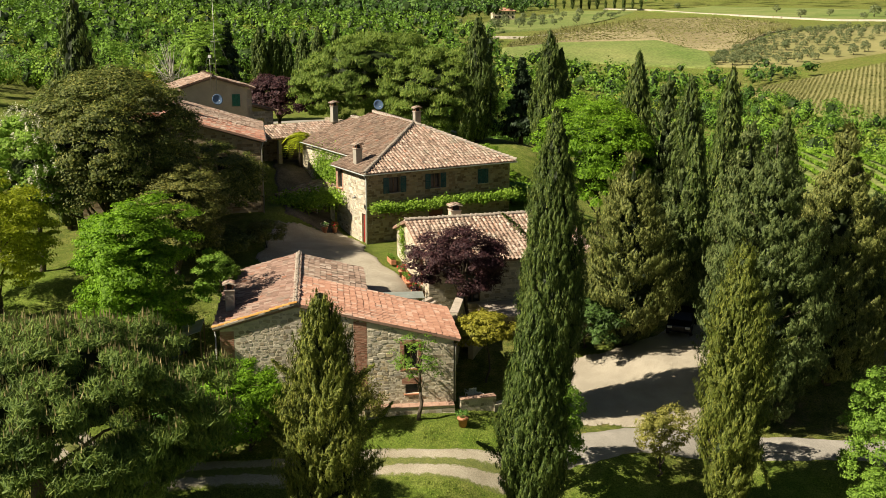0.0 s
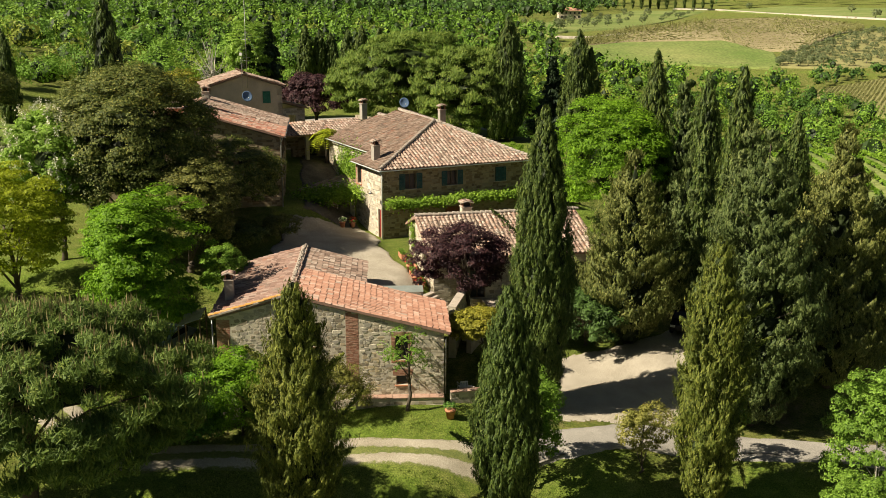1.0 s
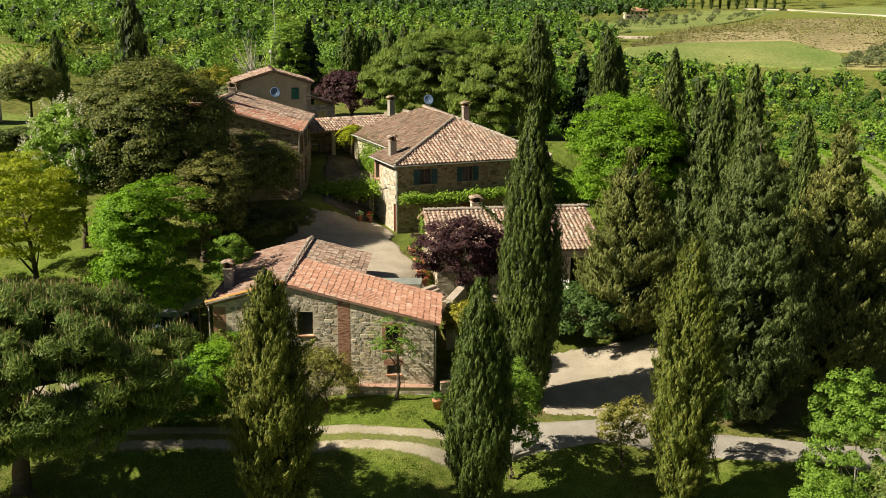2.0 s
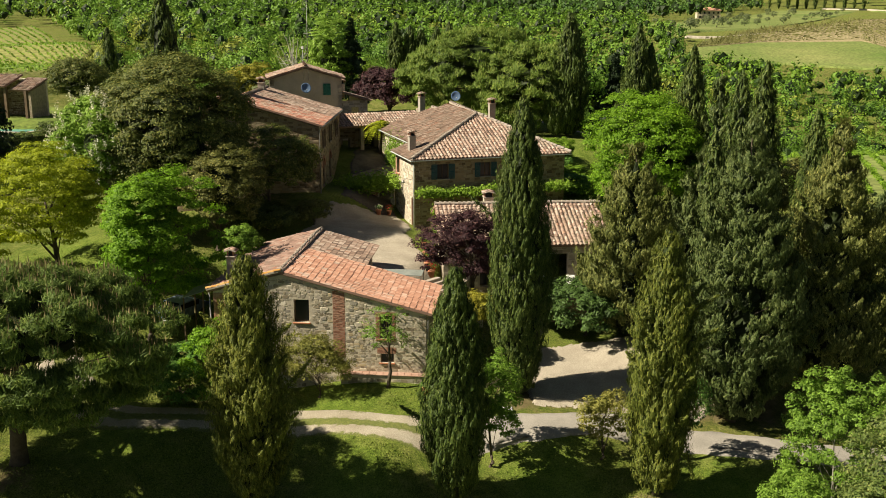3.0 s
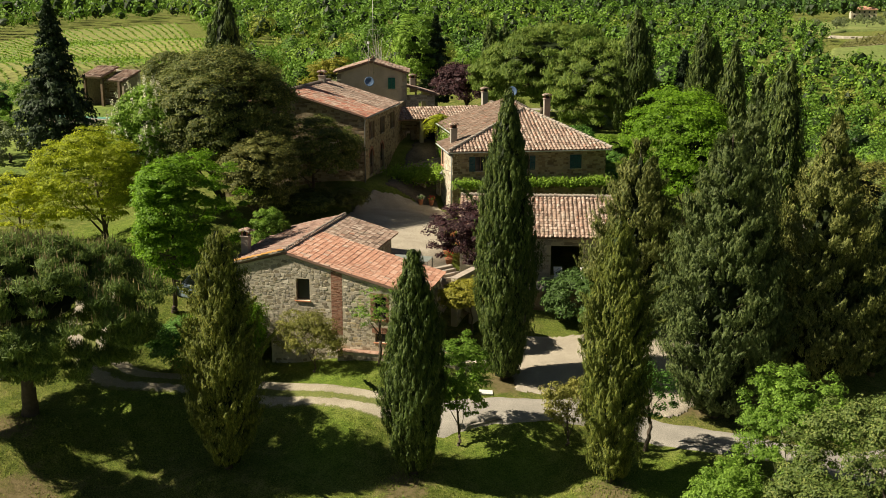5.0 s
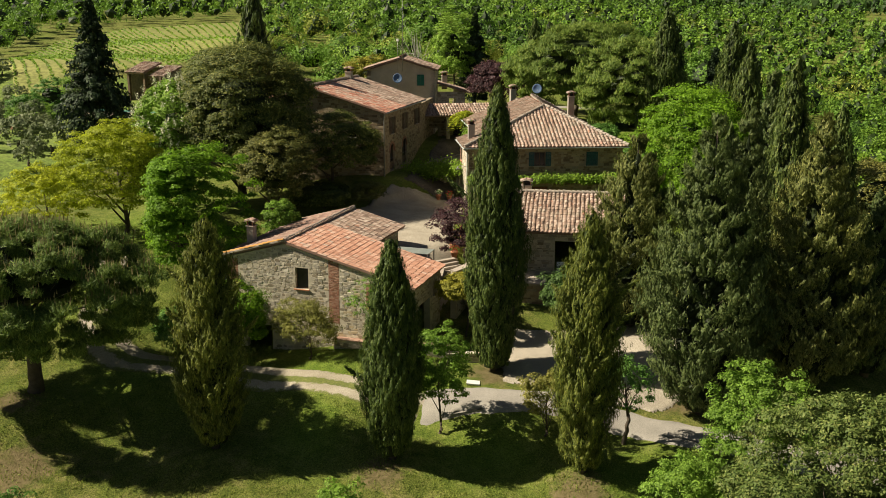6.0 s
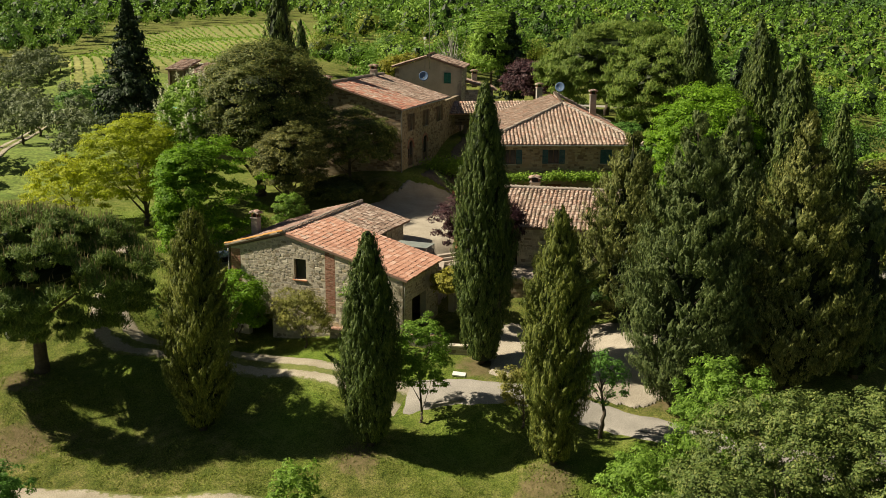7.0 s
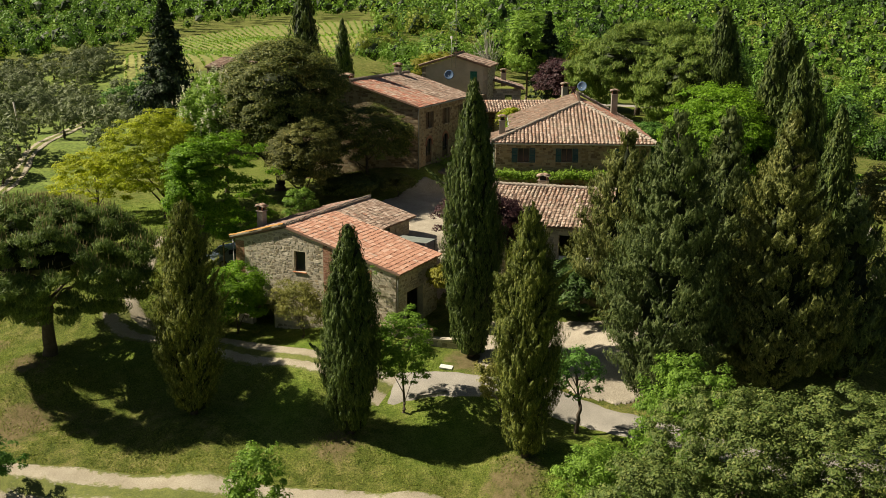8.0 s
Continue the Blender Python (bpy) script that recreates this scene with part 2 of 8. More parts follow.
L_cyp = leaves("cypress_foliage", (0.042, 0.076, 0.015), (0.10, 0.152, 0.032), 0.18, 0.9, (0.18, 0.22, 0.052))
L_cyp_o = leaves("olive_cypress_foliage", (0.075, 0.105, 0.017), (0.17, 0.205, 0.036), 0.2, 0.9, (0.285, 0.295, 0.062))
# dark green that stands in for the shade inside the crowns
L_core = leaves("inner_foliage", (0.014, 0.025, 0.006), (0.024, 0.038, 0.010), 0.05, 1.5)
L_ari = leaves("dark_conifer_foliage", (0.072, 0.112, 0.036), (0.15, 0.2, 0.066), 0.28, 0.6, (0.22, 0.26, 0.09))
L_ari_b = leaves("bronze_conifer_foliage", (0.085, 0.115, 0.03), (0.195, 0.225, 0.063), 0.28, 0.6, (0.30, 0.315, 0.095))
L_fir = leaves("fir_foliage", (0.021, 0.042, 0.021), (0.052, 0.085, 0.039), 0.1)
L_oak = leaves("holm_oak_foliage", (0.06, 0.088, 0.018), (0.135, 0.17, 0.036), 0.2, 0.6, (0.28, 0.285, 0.07))
L_oak_b = leaves("brown_oak_foliage", (0.08, 0.095, 0.02), (0.18, 0.185, 0.044), 0.2, 0.5, (0.34, 0.315, 0.09))
L_maple = leaves("fresh_green_foliage", (0.115, 0.235, 0.015), (0.235, 0.42, 0.030), 0.45, 0.5)
L_lime = leaves("light_green_foliage", (0.105, 0.205, 0.023), (0.20, 0.345, 0.048), 0.4, 0.5)
L_acac = leaves("yellow_green_foliage", (0.24, 0.30, 0.018), (0.46, 0.51, 0.035), 0.45, 0.5)
L_pine = leaves("pine_needles", (0.08, 0.142, 0.03), (0.18, 0.265, 0.06), 0.3, 0.5, (0.27, 0.335, 0.08))
L_pine_far = leaves("umbrella_pine_needles", (0.095, 0.165, 0.028), (0.195, 0.29, 0.05), 0.25, 0.3, (0.29, 0.355, 0.08))
L_ivy = leaves("glossy_dark_foliage", (0.03, 0.065, 0.014), (0.08, 0.15, 0.035), 0.2, 0.6)
L_candle = leaves("pine_candles", (0.176, 0.152, 0.072), (0.272, 0.232, 0.120), 0.1)
L_plum = leaves("purple_foliage", (0.030, 0.013, 0.019), (0.066, 0.029, 0.036), 0.25, 0.6, (0.115, 0.055, 0.052))
L_olive = leaves("olive_foliage", (0.115, 0.15, 0.07), (0.205, 0.25, 0.12), 0.25, 0.5, (0.27, 0.31, 0.17))
L_bush = leaves("grey_green_foliage", (0.072, 0.12, 0.027), (0.16, 0.22, 0.055), 0.25, 0.6, (0.27, 0.305, 0.095))
L_vine = leaves("vine_foliage", (0.112, 0.216, 0.018), (0.237, 0.384, 0.040), 0.4, 0.8)
L_wist = leaves("wisteria_foliage", (0.20, 0.20, 0.02), (0.36, 0.34, 0.05), 0.35, 0.8)
L_shrub = leaves("shrub_foliage", (0.065, 0.156, 0.026), (0.143, 0.299, 0.058), 0.3, 0.8)
L_dry = leaves("sparse_shrub_foliage", (0.12, 0.13, 0.04), (0.22, 0.22, 0.08), 0.3, 0.8)
L_white = leaves("white_blossom", (0.55, 0.55, 0.42), (0.75, 0.74, 0.62), 0.2, 0.8)
L_birch = leaves("young_foliage", (0.125, 0.24, 0.03), (0.235, 0.385, 0.06), 0.4, 0.8)
L_grass = leaves("grass_blades", (0.10, 0.15, 0.022), (0.23, 0.285, 0.055), 0.3, 0.3)


def track_material():
    """Gravel with grass where the wheels do not run."""
    m, nt, p = nodes_of("gravel_and_grass")
    co = coords(nt)
    big, mid, fine = noise_of(nt, co, 0.45, 4.0), noise_of(nt, co, 2.2, 5.0, 0.7), noise_of(nt, co, 16.0, 4.0, 0.75)
    gravel = ramp(nt, big, [(0.3, (0.34, 0.305, 0.235)), (0.7, (0.49, 0.45, 0.37))])
    gravel = mixed(nt, 0.9, gravel, ramp(nt, fine, [(0.3, (0.55, 0.54, 0.5)), (0.7, (1.25, 1.22, 1.18))]), "MULTIPLY")
    grass = ramp(nt, mid, [(0.3, (0.095, 0.125, 0.028)), (0.7, (0.21, 0.235, 0.068))])
    grass = mixed(nt, 0.9, grass, ramp(nt, fine, [(0.3, (0.4, 0.42, 0.4)), (0.7, (1.4, 1.38, 1.2))]), "MULTIPLY")
    g = nt.nodes.new("ShaderNodeAttribute")
    g.attribute_name = "grassy"
    s = nt.nodes.new("ShaderNodeMath")
    s.operation = "MULTIPLY_ADD"
    nt.links.new(mid, s.inputs[0])
    s.inputs[1].default_value = 1.1
    nt.links.new(g.outputs["Fac"], s.inputs[2])
    col = mixed(nt, ramp(nt, s.outputs[0], [(0.80, (0, 0, 0)), (0.98, (0.95,) * 3)]), gravel, grass)
    nt.links.new(col, p.inputs["Base Color"])
    p.inputs["Roughness"].default_value, p.inputs["Specular IOR Level"].default_value = 0.95, 0.15
    bump(nt, fine, p, 0.9, 0.06)
    return m


M_way = track_material()
M_brick_bed = surface("brick_joints", (0.36, 0.22, 0.15), (0.46, 0.30, 0.22), 2.0, 30)
M_brick_cap = surface("worn_brick_coping", (0.36, 0.21, 0.15), (0.48, 0.33, 0.26), 1.5, 20, relief=0.7)
L_wall = leaves("olive_yellow_foliage", (0.15, 0.17, 0.035), (0.29, 0.29, 0.075), 0.35, 0.8)
L_chest = leaves("chestnut_foliage", (0.16, 0.29, 0.035), (0.29, 0.45, 0.075), 0.4, 0.5)

# ---------------------------------------------------------------- the lie of the land
SPOTS_NEAR = [  # x, y, height
    (0, 12, -11), (40, 15, -11), (-30, 20, -8.5), (-9, 33.5, -4.4), (3, 38, -4.4), (13, 42.3, -4.3), (27, 44, -5), (-30, 29, -5), (-22, 28, -4.7), (-15, 30.2, -4.6), (-4, 34.2, -4.5), (8.5, 39.4, -4.4), (18, 42, -4.5), (-18, 25, -5.6), (-6, 29.5, -5.5), (5, 33.5, -5.5), (15, 37.5, -5.4), (-10, 36.6, -3.7), (0, 40, -3.6), (9.5, 43.4, -3.5),
    (-18, 40.3, -1.6), (-5, 41, -2.9), (4.2, 44, -2.9), (14.5, 46, -2.5), (-12.5, 47, -1.2), (-1, 48, -1.2), (9, 51.5, -1.3),
    (20, 52, -2.2), (36, 56, -3.5), (5.8, 54, -1), (-1, 53, -0.4), (-10.5, 51.5, -1.4), (-21, 48.6, 0.5), (-24, 57, 3.2), (-40, 60, 3)]
SPOTS_YARD = [
    (-13, 60, 2.6), (-23, 68, 4.4), (1, 57, -0.4), (8, 57, -0.7), (14, 63, 0), (22, 64, 0), (-6, 66, 3.6), (-10, 75, 4.0), (-6.5, 78, 3.5), (3, 63, 0.6),
    (-15, 79, 6.2), (-20, 95, 7.5), (6, 86, 4.8), (5, 76, 3.6), (13, 74, 1.6), (20, 95, 1.8), (24, 120, 2.5), (2, 108, 7.6), (-12, 120, 8), (-24, 155, 9)]
SPOTS_WIDE = [
    (-57, 78, 5.6), (-53, 95, 9.5), (-110, 150, 11), (-110, 205, 17), (-90, 90, 4.5), (-110, 50, -4), (-60, 40, -2), (45, 130, 2.5),
    (20, 165, -8), (60, 160, -10), (100, 150, -18), (60, 220, -16), (120, 210, -16), (-10, 220, 0), (-40, 210, 6), (50, -20, -18), (-50, -10, -15)]
SPOTS = np.array(SPOTS_NEAR + SPOTS_YARD + SPOTS_WIDE, dtype=float)


def ground_z(x, y):
    """Height of the land: a spur with the houses, a wooded valley round it, hills behind."""
    x, y = np.broadcast_arrays(np.asarray(x, float), np.asarray(y, float))
    w = np.zeros(x.shape)
    s = np.zeros(x.shape)
    for px, py, pz in SPOTS:
        k = ((x - px) ** 2 + (y - py) ** 2 + 4.0) ** -2.0
        w += k
        s += k * pz
    near = s / w
    d = np.hypot(x - 15, y)
    az = np.degrees(np.arctan2(x - 15, np.maximum(y, 1e-3)))
    right = np.interp(d, [0, 200, 340, 500, 750, 1000, 1500, 2500, 4500], [-12, -14, -6, 9, 16, 22, 42, 110, 260])
    left = np.interp(d, [0, 200, 300, 500, 750, 1000, 1500, 2500, 4500], [0, 6, 14, 20, 25, 34, 60, 130, 280])
    side = 1 / (1 + np.exp((az + 12) / 7.0))
    far = right * (1 - side) + left * side
    far = far + 5 * np.sin(x / 130.0 + 1.3) * np.sin(y / 170.0) * np.clip((d - 250) / 400, 0, 1) * 0.6
    t = np.clip((d - 175) / 130, 0, 1)
    t = t * t * (3 - 2 * t)
    back = np.clip((20 - y) / 120, 0, 1)
    return near * (1 - t) + (far * (1 - back) - 15 * back) * t


def gz(x, y):
    return float(ground_z(x, y))


def spaced(core0, core1, step, out0, out1, n0, n1):
    core = np.arange(core0, core1 + step / 2, step)
    g0 = core0 - np.geomspace(step, core0 - out0, n0)[::-1]
    g1 = core1 + np.geomspace(step, out1 - core1, n1)
    return np.concatenate([g0, core, g1])


def sheet(xs, ys, lift=0.0):
    X, Y = np.meshgrid(xs, ys)
    Z = ground_z(X, Y) + lift
    n, m = X.shape
    i = np.arange(n * m).reshape(n, m)
    faces = np.stack([i[:-1, :-1], i[:-1, 1:], i[1:, 1:], i[1:, :-1]], -1).reshape(-1, 4)
    return np.stack([X, Y, Z], -1).reshape(-1, 3), faces


def grass_material():
    m, nt, p = nodes_of("grass_and_earth")
    co = coords(nt)
    wide, mid, fine = noise_of(nt, co, 0.09, 4.0), noise_of(nt, co, 1.1, 6.0, 0.7), noise_of(nt, co, 11.0, 5.0, 0.8)
    col = ramp(nt, mid, [(0.36, (0.085, 0.115, 0.022)), (0.5, (0.155, 0.175, 0.042)), (0.64, (0.255, 0.24, 0.09))])
    col = mixed(nt, ramp(nt, wide, [(0.46, (0, 0, 0)), (0.62, (0.6,) * 3)]), col, (0.15, 0.21, 0.035))
    col = mixed(nt, 0.9, col, ramp(nt, fine, [(0.38, (0.32, 0.36, 0.33)), (0.62, (1.6, 1.55, 1.4))]), "MULTIPLY")
    lush = nt.nodes.new("ShaderNodeAttribute")
    lush.attribute_name = "lush"
    green = mixed(nt, 0.9, ramp(nt, mid, [(0.36, (0.12, 0.20, 0.024)), (0.64, (0.20, 0.29, 0.045))]), ramp(nt, fine, [(0.38, (0.5, 0.52, 0.5)), (0.62, (1.4, 1.38, 1.3))]), "MULTIPLY")
    col = mixed(nt, lush.outputs["Fac"], col, green)
    bare = nt.nodes.new("ShaderNodeAttribute")
    bare.attribute_name = "bare"
    edge = nt.nodes.new("ShaderNodeMath")
    edge.operation = "MULTIPLY_ADD"
    nt.links.new(mid, edge.inputs[0])
    edge.inputs[1].default_value = 0.7
    nt.links.new(bare.outputs["Fac"], edge.inputs[2])
    soil = ramp(nt, noise_of(nt, co, 2.2, 5.0), [(0.3, (0.13, 0.095, 0.05)), (0.7, (0.23, 0.175, 0.10))])
    col = mixed(nt, ramp(nt, edge.outputs[0], [(0.8, (0, 0, 0)), (1.05, (0.8,) * 3)]), col, soil)
    nt.links.new(col, p.inputs["Base Color"])
    p.inputs["Roughness"].default_value, p.inputs["Specular IOR Level"].default_value = 0.95, 0.15
    bump(nt, fine, p, 1.0, 0.14)
    return m


gx = spaced(-42, 42, 0.7, -3600, 3600, 58, 58)
gy = spaced(26, 112, 0.7, -700, 4300, 30, 66)
gverts, gfaces = sheet(gx, gy)
ground_mesh = mesh_from("ground", gverts, gfaces, grass_material(), True)
BARE = [(-18, 39.0, 2.5), (-14, 35.5, 3.0), (4.3, 42.6, 2.2), (14.6, 44.6, 2.6), (6.3, 53.5, 2.6), (17, 56, 2.5), (20, 57, 3.0), (-23, 39, 2.2), (9, 54, 1.6)]
bare = np.zeros(len(gverts))
for bx, by, br in BARE:
    bare = np.maximum(bare, 0.75 * np.exp(-((gverts[:, 0] - bx) ** 2 + (gverts[:, 1] - by) ** 2) / br ** 2))
LUSH = [(-4, 50, 4.5), (3, 50, 4), (9, 46.5, 3.5), (-1, 44.5, 3), (18, 47, 4), (-30, 58, 9), (-20, 50, 4), (-14, 44, 3), (8, 85, 10), (2, 100, 9)]
lush = np.zeros(len(gverts))
for bx, by, br in LUSH:
    lush = np.maximum(lush, 0.9 * np.exp(-((gverts[:, 0] - bx) ** 2 + (gverts[:, 1] - by) ** 2) / br ** 2))
attr = ground_mesh.attributes.new("lush", "FLOAT", "POINT")
attr.data.foreach_set("value", lush.astype(np.float32))
attr = ground_mesh.attributes.new("bare", "FLOAT", "POINT")
attr.data.foreach_set("value", bare.astype(np.float32))
ground = tagged(new("ground", ground_mesh), "hilly grassland with bare earth patches", "ground", kind="structure")


def ribbon(name, path, width, material, label, lift=0.09, rag=0.25, seed=1, category="road", grass=None):
    """A track laid on the land, with uneven edges."""
    r = np.random.default_rng(seed)
    pts = np.array(path, float)
    seg = np.concatenate([[0], np.cumsum(np.hypot(*np.diff(pts, axis=0).T))])
    s = np.arange(0, seg[-1], 0.45)
    q = (s[:, None] - seg[None, :])
    # smooth the corners by averaging along the way
    def at(a):
        return np.stack([np.interp(a, seg, pts[:, 0]), np.interp(a, seg, pts[:, 1])], -1)
    c = sum(at(np.clip(s + k, 0, seg[-1])) for k in np.linspace(-2.5, 2.5, 11)) / 11
    d = np.gradient(c, axis=0)
    d /= np.linalg.norm(d, axis=1)[:, None]
    nrm = np.stack([-d[:, 1], d[:, 0]], -1)
    cols = 13
    verts = []
    rise = lift * np.clip(np.minimum(s, seg[-1] - s) / 1.5, 0, 1)
    for k in range(cols):
        f = k / (cols - 1) * 2 - 1
        wob = np.convolve(r.normal(0, rag * 1.6, len(s) + 6), np.ones(7) / 7, 'valid') * abs(f)
        xy = c + nrm * (f * width / 2 + wob)[:, None]
        z = ground_z(xy[:, 0], xy[:, 1]) + (rise if 0 < k < cols - 1 else -0.06)
        verts.append(np.concatenate([xy, z[:, None]], 1))
    v = np.stack(verts, 1)
    n = len(s)
    i = np.arange(n * cols).reshape(n, cols)
    faces = np.stack([i[:-1, :-1], i[1:, :-1], i[1:, 1:], i[:-1, 1:]], -1).reshape(-1, 4)
    me = mesh_from(name, v.reshape(-1, 3), faces, material, True)
    if grass:
        f = np.abs(np.linspace(-1, 1, cols))
        g = np.interp(f, [0.0, 0.22, 0.4, 0.72, 1.0], grass)
        at = me.attributes.new("grassy", "FLOAT", "POINT")
        at.data.foreach_set("value", np.tile(g, n).astype(np.float32))
    return tagged(new(name, me), label, category, kind="structure")


def yard(name, outline, material, label, lift=0.06, seed=2, level=None, category="pavement"):
    """A patch of paving or gravel on the land, with a slightly ragged edge."""
    r = np.random.default_rng(seed)
    o = np.array(outline, float)
    g = 0.14
    xs, ys = np.arange(o[:, 0].min() - g, o[:, 0].max() + 2 * g, g), np.arange(o[:, 1].min() - g, o[:, 1].max() + 2 * g, g)
    X, Y = np.meshgrid(xs, ys)
    wx, wy = X + 0.12 * np.sin(Y * 1.7) + r.normal(0, 0.05, X.shape), Y + 0.12 * np.sin(X * 1.9) + r.normal(0, 0.05, X.shape)
    hit = np.zeros(X.shape, bool)
    for (x0, y0), (x1, y1) in zip(o, np.roll(o, -1, 0)):
        hit ^= ((y0 > wy) != (y1 > wy)) & (wx < (x1 - x0) * (wy - y0) / (y1 - y0 + 1e-9) + x0)
    wide = hit.copy()
    for dy, dx in ((1, 0), (-1, 0), (0, 1), (0, -1)):
        wide |= np.roll(hit, (dy, dx), (0, 1))
    Z = (ground_z(X, Y) if level is None else level(X, Y)) + np.where(hit, lift, -0.02)
    i = np.arange(X.size).reshape(X.shape)
    quad = np.stack([i[:-1, :-1], i[:-1, 1:], i[1:, 1:], i[1:, :-1]], -1).reshape(-1, 4)
    quad = quad[wide.ravel()[quad].all(1)]
    used, back = np.unique(quad, return_inverse=True)
    v = np.stack([X, Y, Z], -1).reshape(-1, 3)[used]
    return tagged(new(name, mesh_from(name, v, back.reshape(-1, 4), material, True)), label, category, kind="structure")


ribbon("road", [(3, 48.5), (6, 49.8), (10, 51.3), (16, 52.1), (22, 51.9), (27, 52.5), (31.5, 57), (31, 68), (26, 82), (21, 95), (18, 107), (10, 122), (-10, 128), (-30, 126)], 2.8, M_asphalt, "pale worn asphalt lane with leaf shadows", seed=3)
ribbon("road", [(-45, 22.2), (-25, 26.3), (-8, 31.7), (3, 36.3), (13, 40.3), (24, 42.4), (40, 42.8)], 4.6, M_way, "rough pale gravel track with a grassy middle below the bank", 0.08, 0.2, 4, grass=(0.6, 0.46, 0.08, 0.1, 0.8))
ribbon("road", [(-24, 55), (-21.5, 49.5), (-17.5, 45.6), (-12.5, 46.7), (-5, 48.2), (0, 48.2), (4.6, 48.4)], 3.0, M_way, "white gravel wheel tracks with grass between in the lawn", 0.09, 0.12, 5, grass=(0.62, 0.48, 0.05, 0.05, 0.7))
yard("pavement", [(7.4, 52.9), (12, 53.2), (16, 53.8), (18, 57), (20.5, 66), (17, 68), (12.5, 63.2), (7.5, 61), (4.4, 59), (5.4, 56)], M_gravel, "pale gravel parking yard", 0.1, 8)
yard("pavement", [(-9.5, 64.5), (-3.9, 60.6), (-0.6, 60.2), (-1.2, 64.5), (-3.2, 69), (-5.8, 74), (-6.6, 78.4), (-8.6, 80.5), (-13.2, 77.2), (-13.6, 71)], M_gravel, "pale gravel courtyard between the stone houses", 0.12, 7)

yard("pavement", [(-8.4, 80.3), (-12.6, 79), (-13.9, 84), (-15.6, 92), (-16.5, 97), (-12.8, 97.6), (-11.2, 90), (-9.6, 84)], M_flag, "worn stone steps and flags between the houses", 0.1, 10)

# ---------------------------------------------------------------- foliage
def unit(v):
    return v / np.maximum(np.linalg.norm(v, axis=-1, keepdims=True), 1e-9)


def cards(P, N, A, L, W):
    """Small leaf blades: centre, face direction, long direction, length, width."""
    A = unit(A - N * np.sum(A * N, -1, keepdims=True))
    B = np.cross(N, A)
    L, W = np.broadcast_to(L, len(P))[:, None], np.broadcast_to(W, len(P))[:, None]
    v = np.stack([P - A * L * 0.4 - B * W / 2, P - A * L * 0.4 + B * W / 2, P + A * L * 0.6], 1)
    return v.reshape(-1, 3)


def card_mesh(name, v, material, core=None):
    """Leaf blades as one mesh; core: a dense inner body, coloured dark as the shade inside a crown."""
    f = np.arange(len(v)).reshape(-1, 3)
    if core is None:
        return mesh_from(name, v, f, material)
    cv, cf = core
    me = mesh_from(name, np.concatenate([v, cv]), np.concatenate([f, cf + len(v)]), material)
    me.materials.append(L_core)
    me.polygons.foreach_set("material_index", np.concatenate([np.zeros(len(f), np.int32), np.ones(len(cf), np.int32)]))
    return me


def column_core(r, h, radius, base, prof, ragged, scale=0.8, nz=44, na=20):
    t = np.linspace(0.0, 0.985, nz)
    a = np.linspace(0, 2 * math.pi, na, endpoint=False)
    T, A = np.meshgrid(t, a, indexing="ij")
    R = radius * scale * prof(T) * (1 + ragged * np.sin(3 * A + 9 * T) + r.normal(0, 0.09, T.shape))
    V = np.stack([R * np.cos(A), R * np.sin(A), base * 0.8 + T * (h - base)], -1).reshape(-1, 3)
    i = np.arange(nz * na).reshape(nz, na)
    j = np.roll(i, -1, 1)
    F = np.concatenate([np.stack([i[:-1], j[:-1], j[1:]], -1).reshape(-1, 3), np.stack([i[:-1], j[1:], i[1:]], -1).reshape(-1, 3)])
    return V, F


def ball(r, n):
    return unit(r.normal(size=(n, 3)))


def lobes(r, k=7, amount=0.35):
    dirs, amp = ball(r, k), r.uniform(-1, 1, k) * amount
    return lambda d: 1 + np.sum(amp * np.clip(d @ dirs.T, 0, 1) ** 3, -1)


def crown_cards(r, rx, ry, rz, cz, puffs, per, puff_r, leaf, wide=0.55, under=-0.5, flat=1.0, spread=0.45, inner=0.5, lobe=0.35):
    """A broad-leaved crown of many clumps with an uneven outline and gaps."""
    shape = lobes(r, 8, lobe)
    d = ball(r, puffs * 3)
    d = d[d[:, 2] > under][:puffs]
    n = len(d)
    rad = (inner + (1 - inner) * r.random(n) ** 0.5) * shape(d)
    c = d * np.array([rx, ry, rz]) * rad[:, None] + np.array([0, 0, cz])
    pr = puff_r * r.uniform(0.6, 1.3, n)
    q = ball(r, n * per).reshape(n, per, 3)
    q[..., 2] = np.abs(q[..., 2]) * 0.75 + q[..., 2] * 0.25
    rr = r.uniform(0.55, 1.05, (n, per, 1))
    P = c[:, None] + q * rr * pr[:, None, None] * np.array([1, 1, flat])
    N = unit(q * 1.0 + d[:, None] * 0.4 + r.normal(0, spread * 0.8, (n, per, 3)) + np.array([0, 0, 0.2]))
    A = unit(r.normal(size=(n, per, 3)) + np.array([0, 0, -0.3]))
    L = leaf * r.uniform(0.7, 1.35, n * per)
    return cards(P.reshape(-1, 3), N.reshape(-1, 3), A.reshape(-1, 3), L, L * wide), c


def column_profile(peak, power):
    return lambda t: np.where(t < peak, 0.5 + 0.5 * np.sin(t / peak * math.pi / 2), (1 - (np.maximum(t - peak, 0) / (1 - peak)) ** 1.5) ** power)


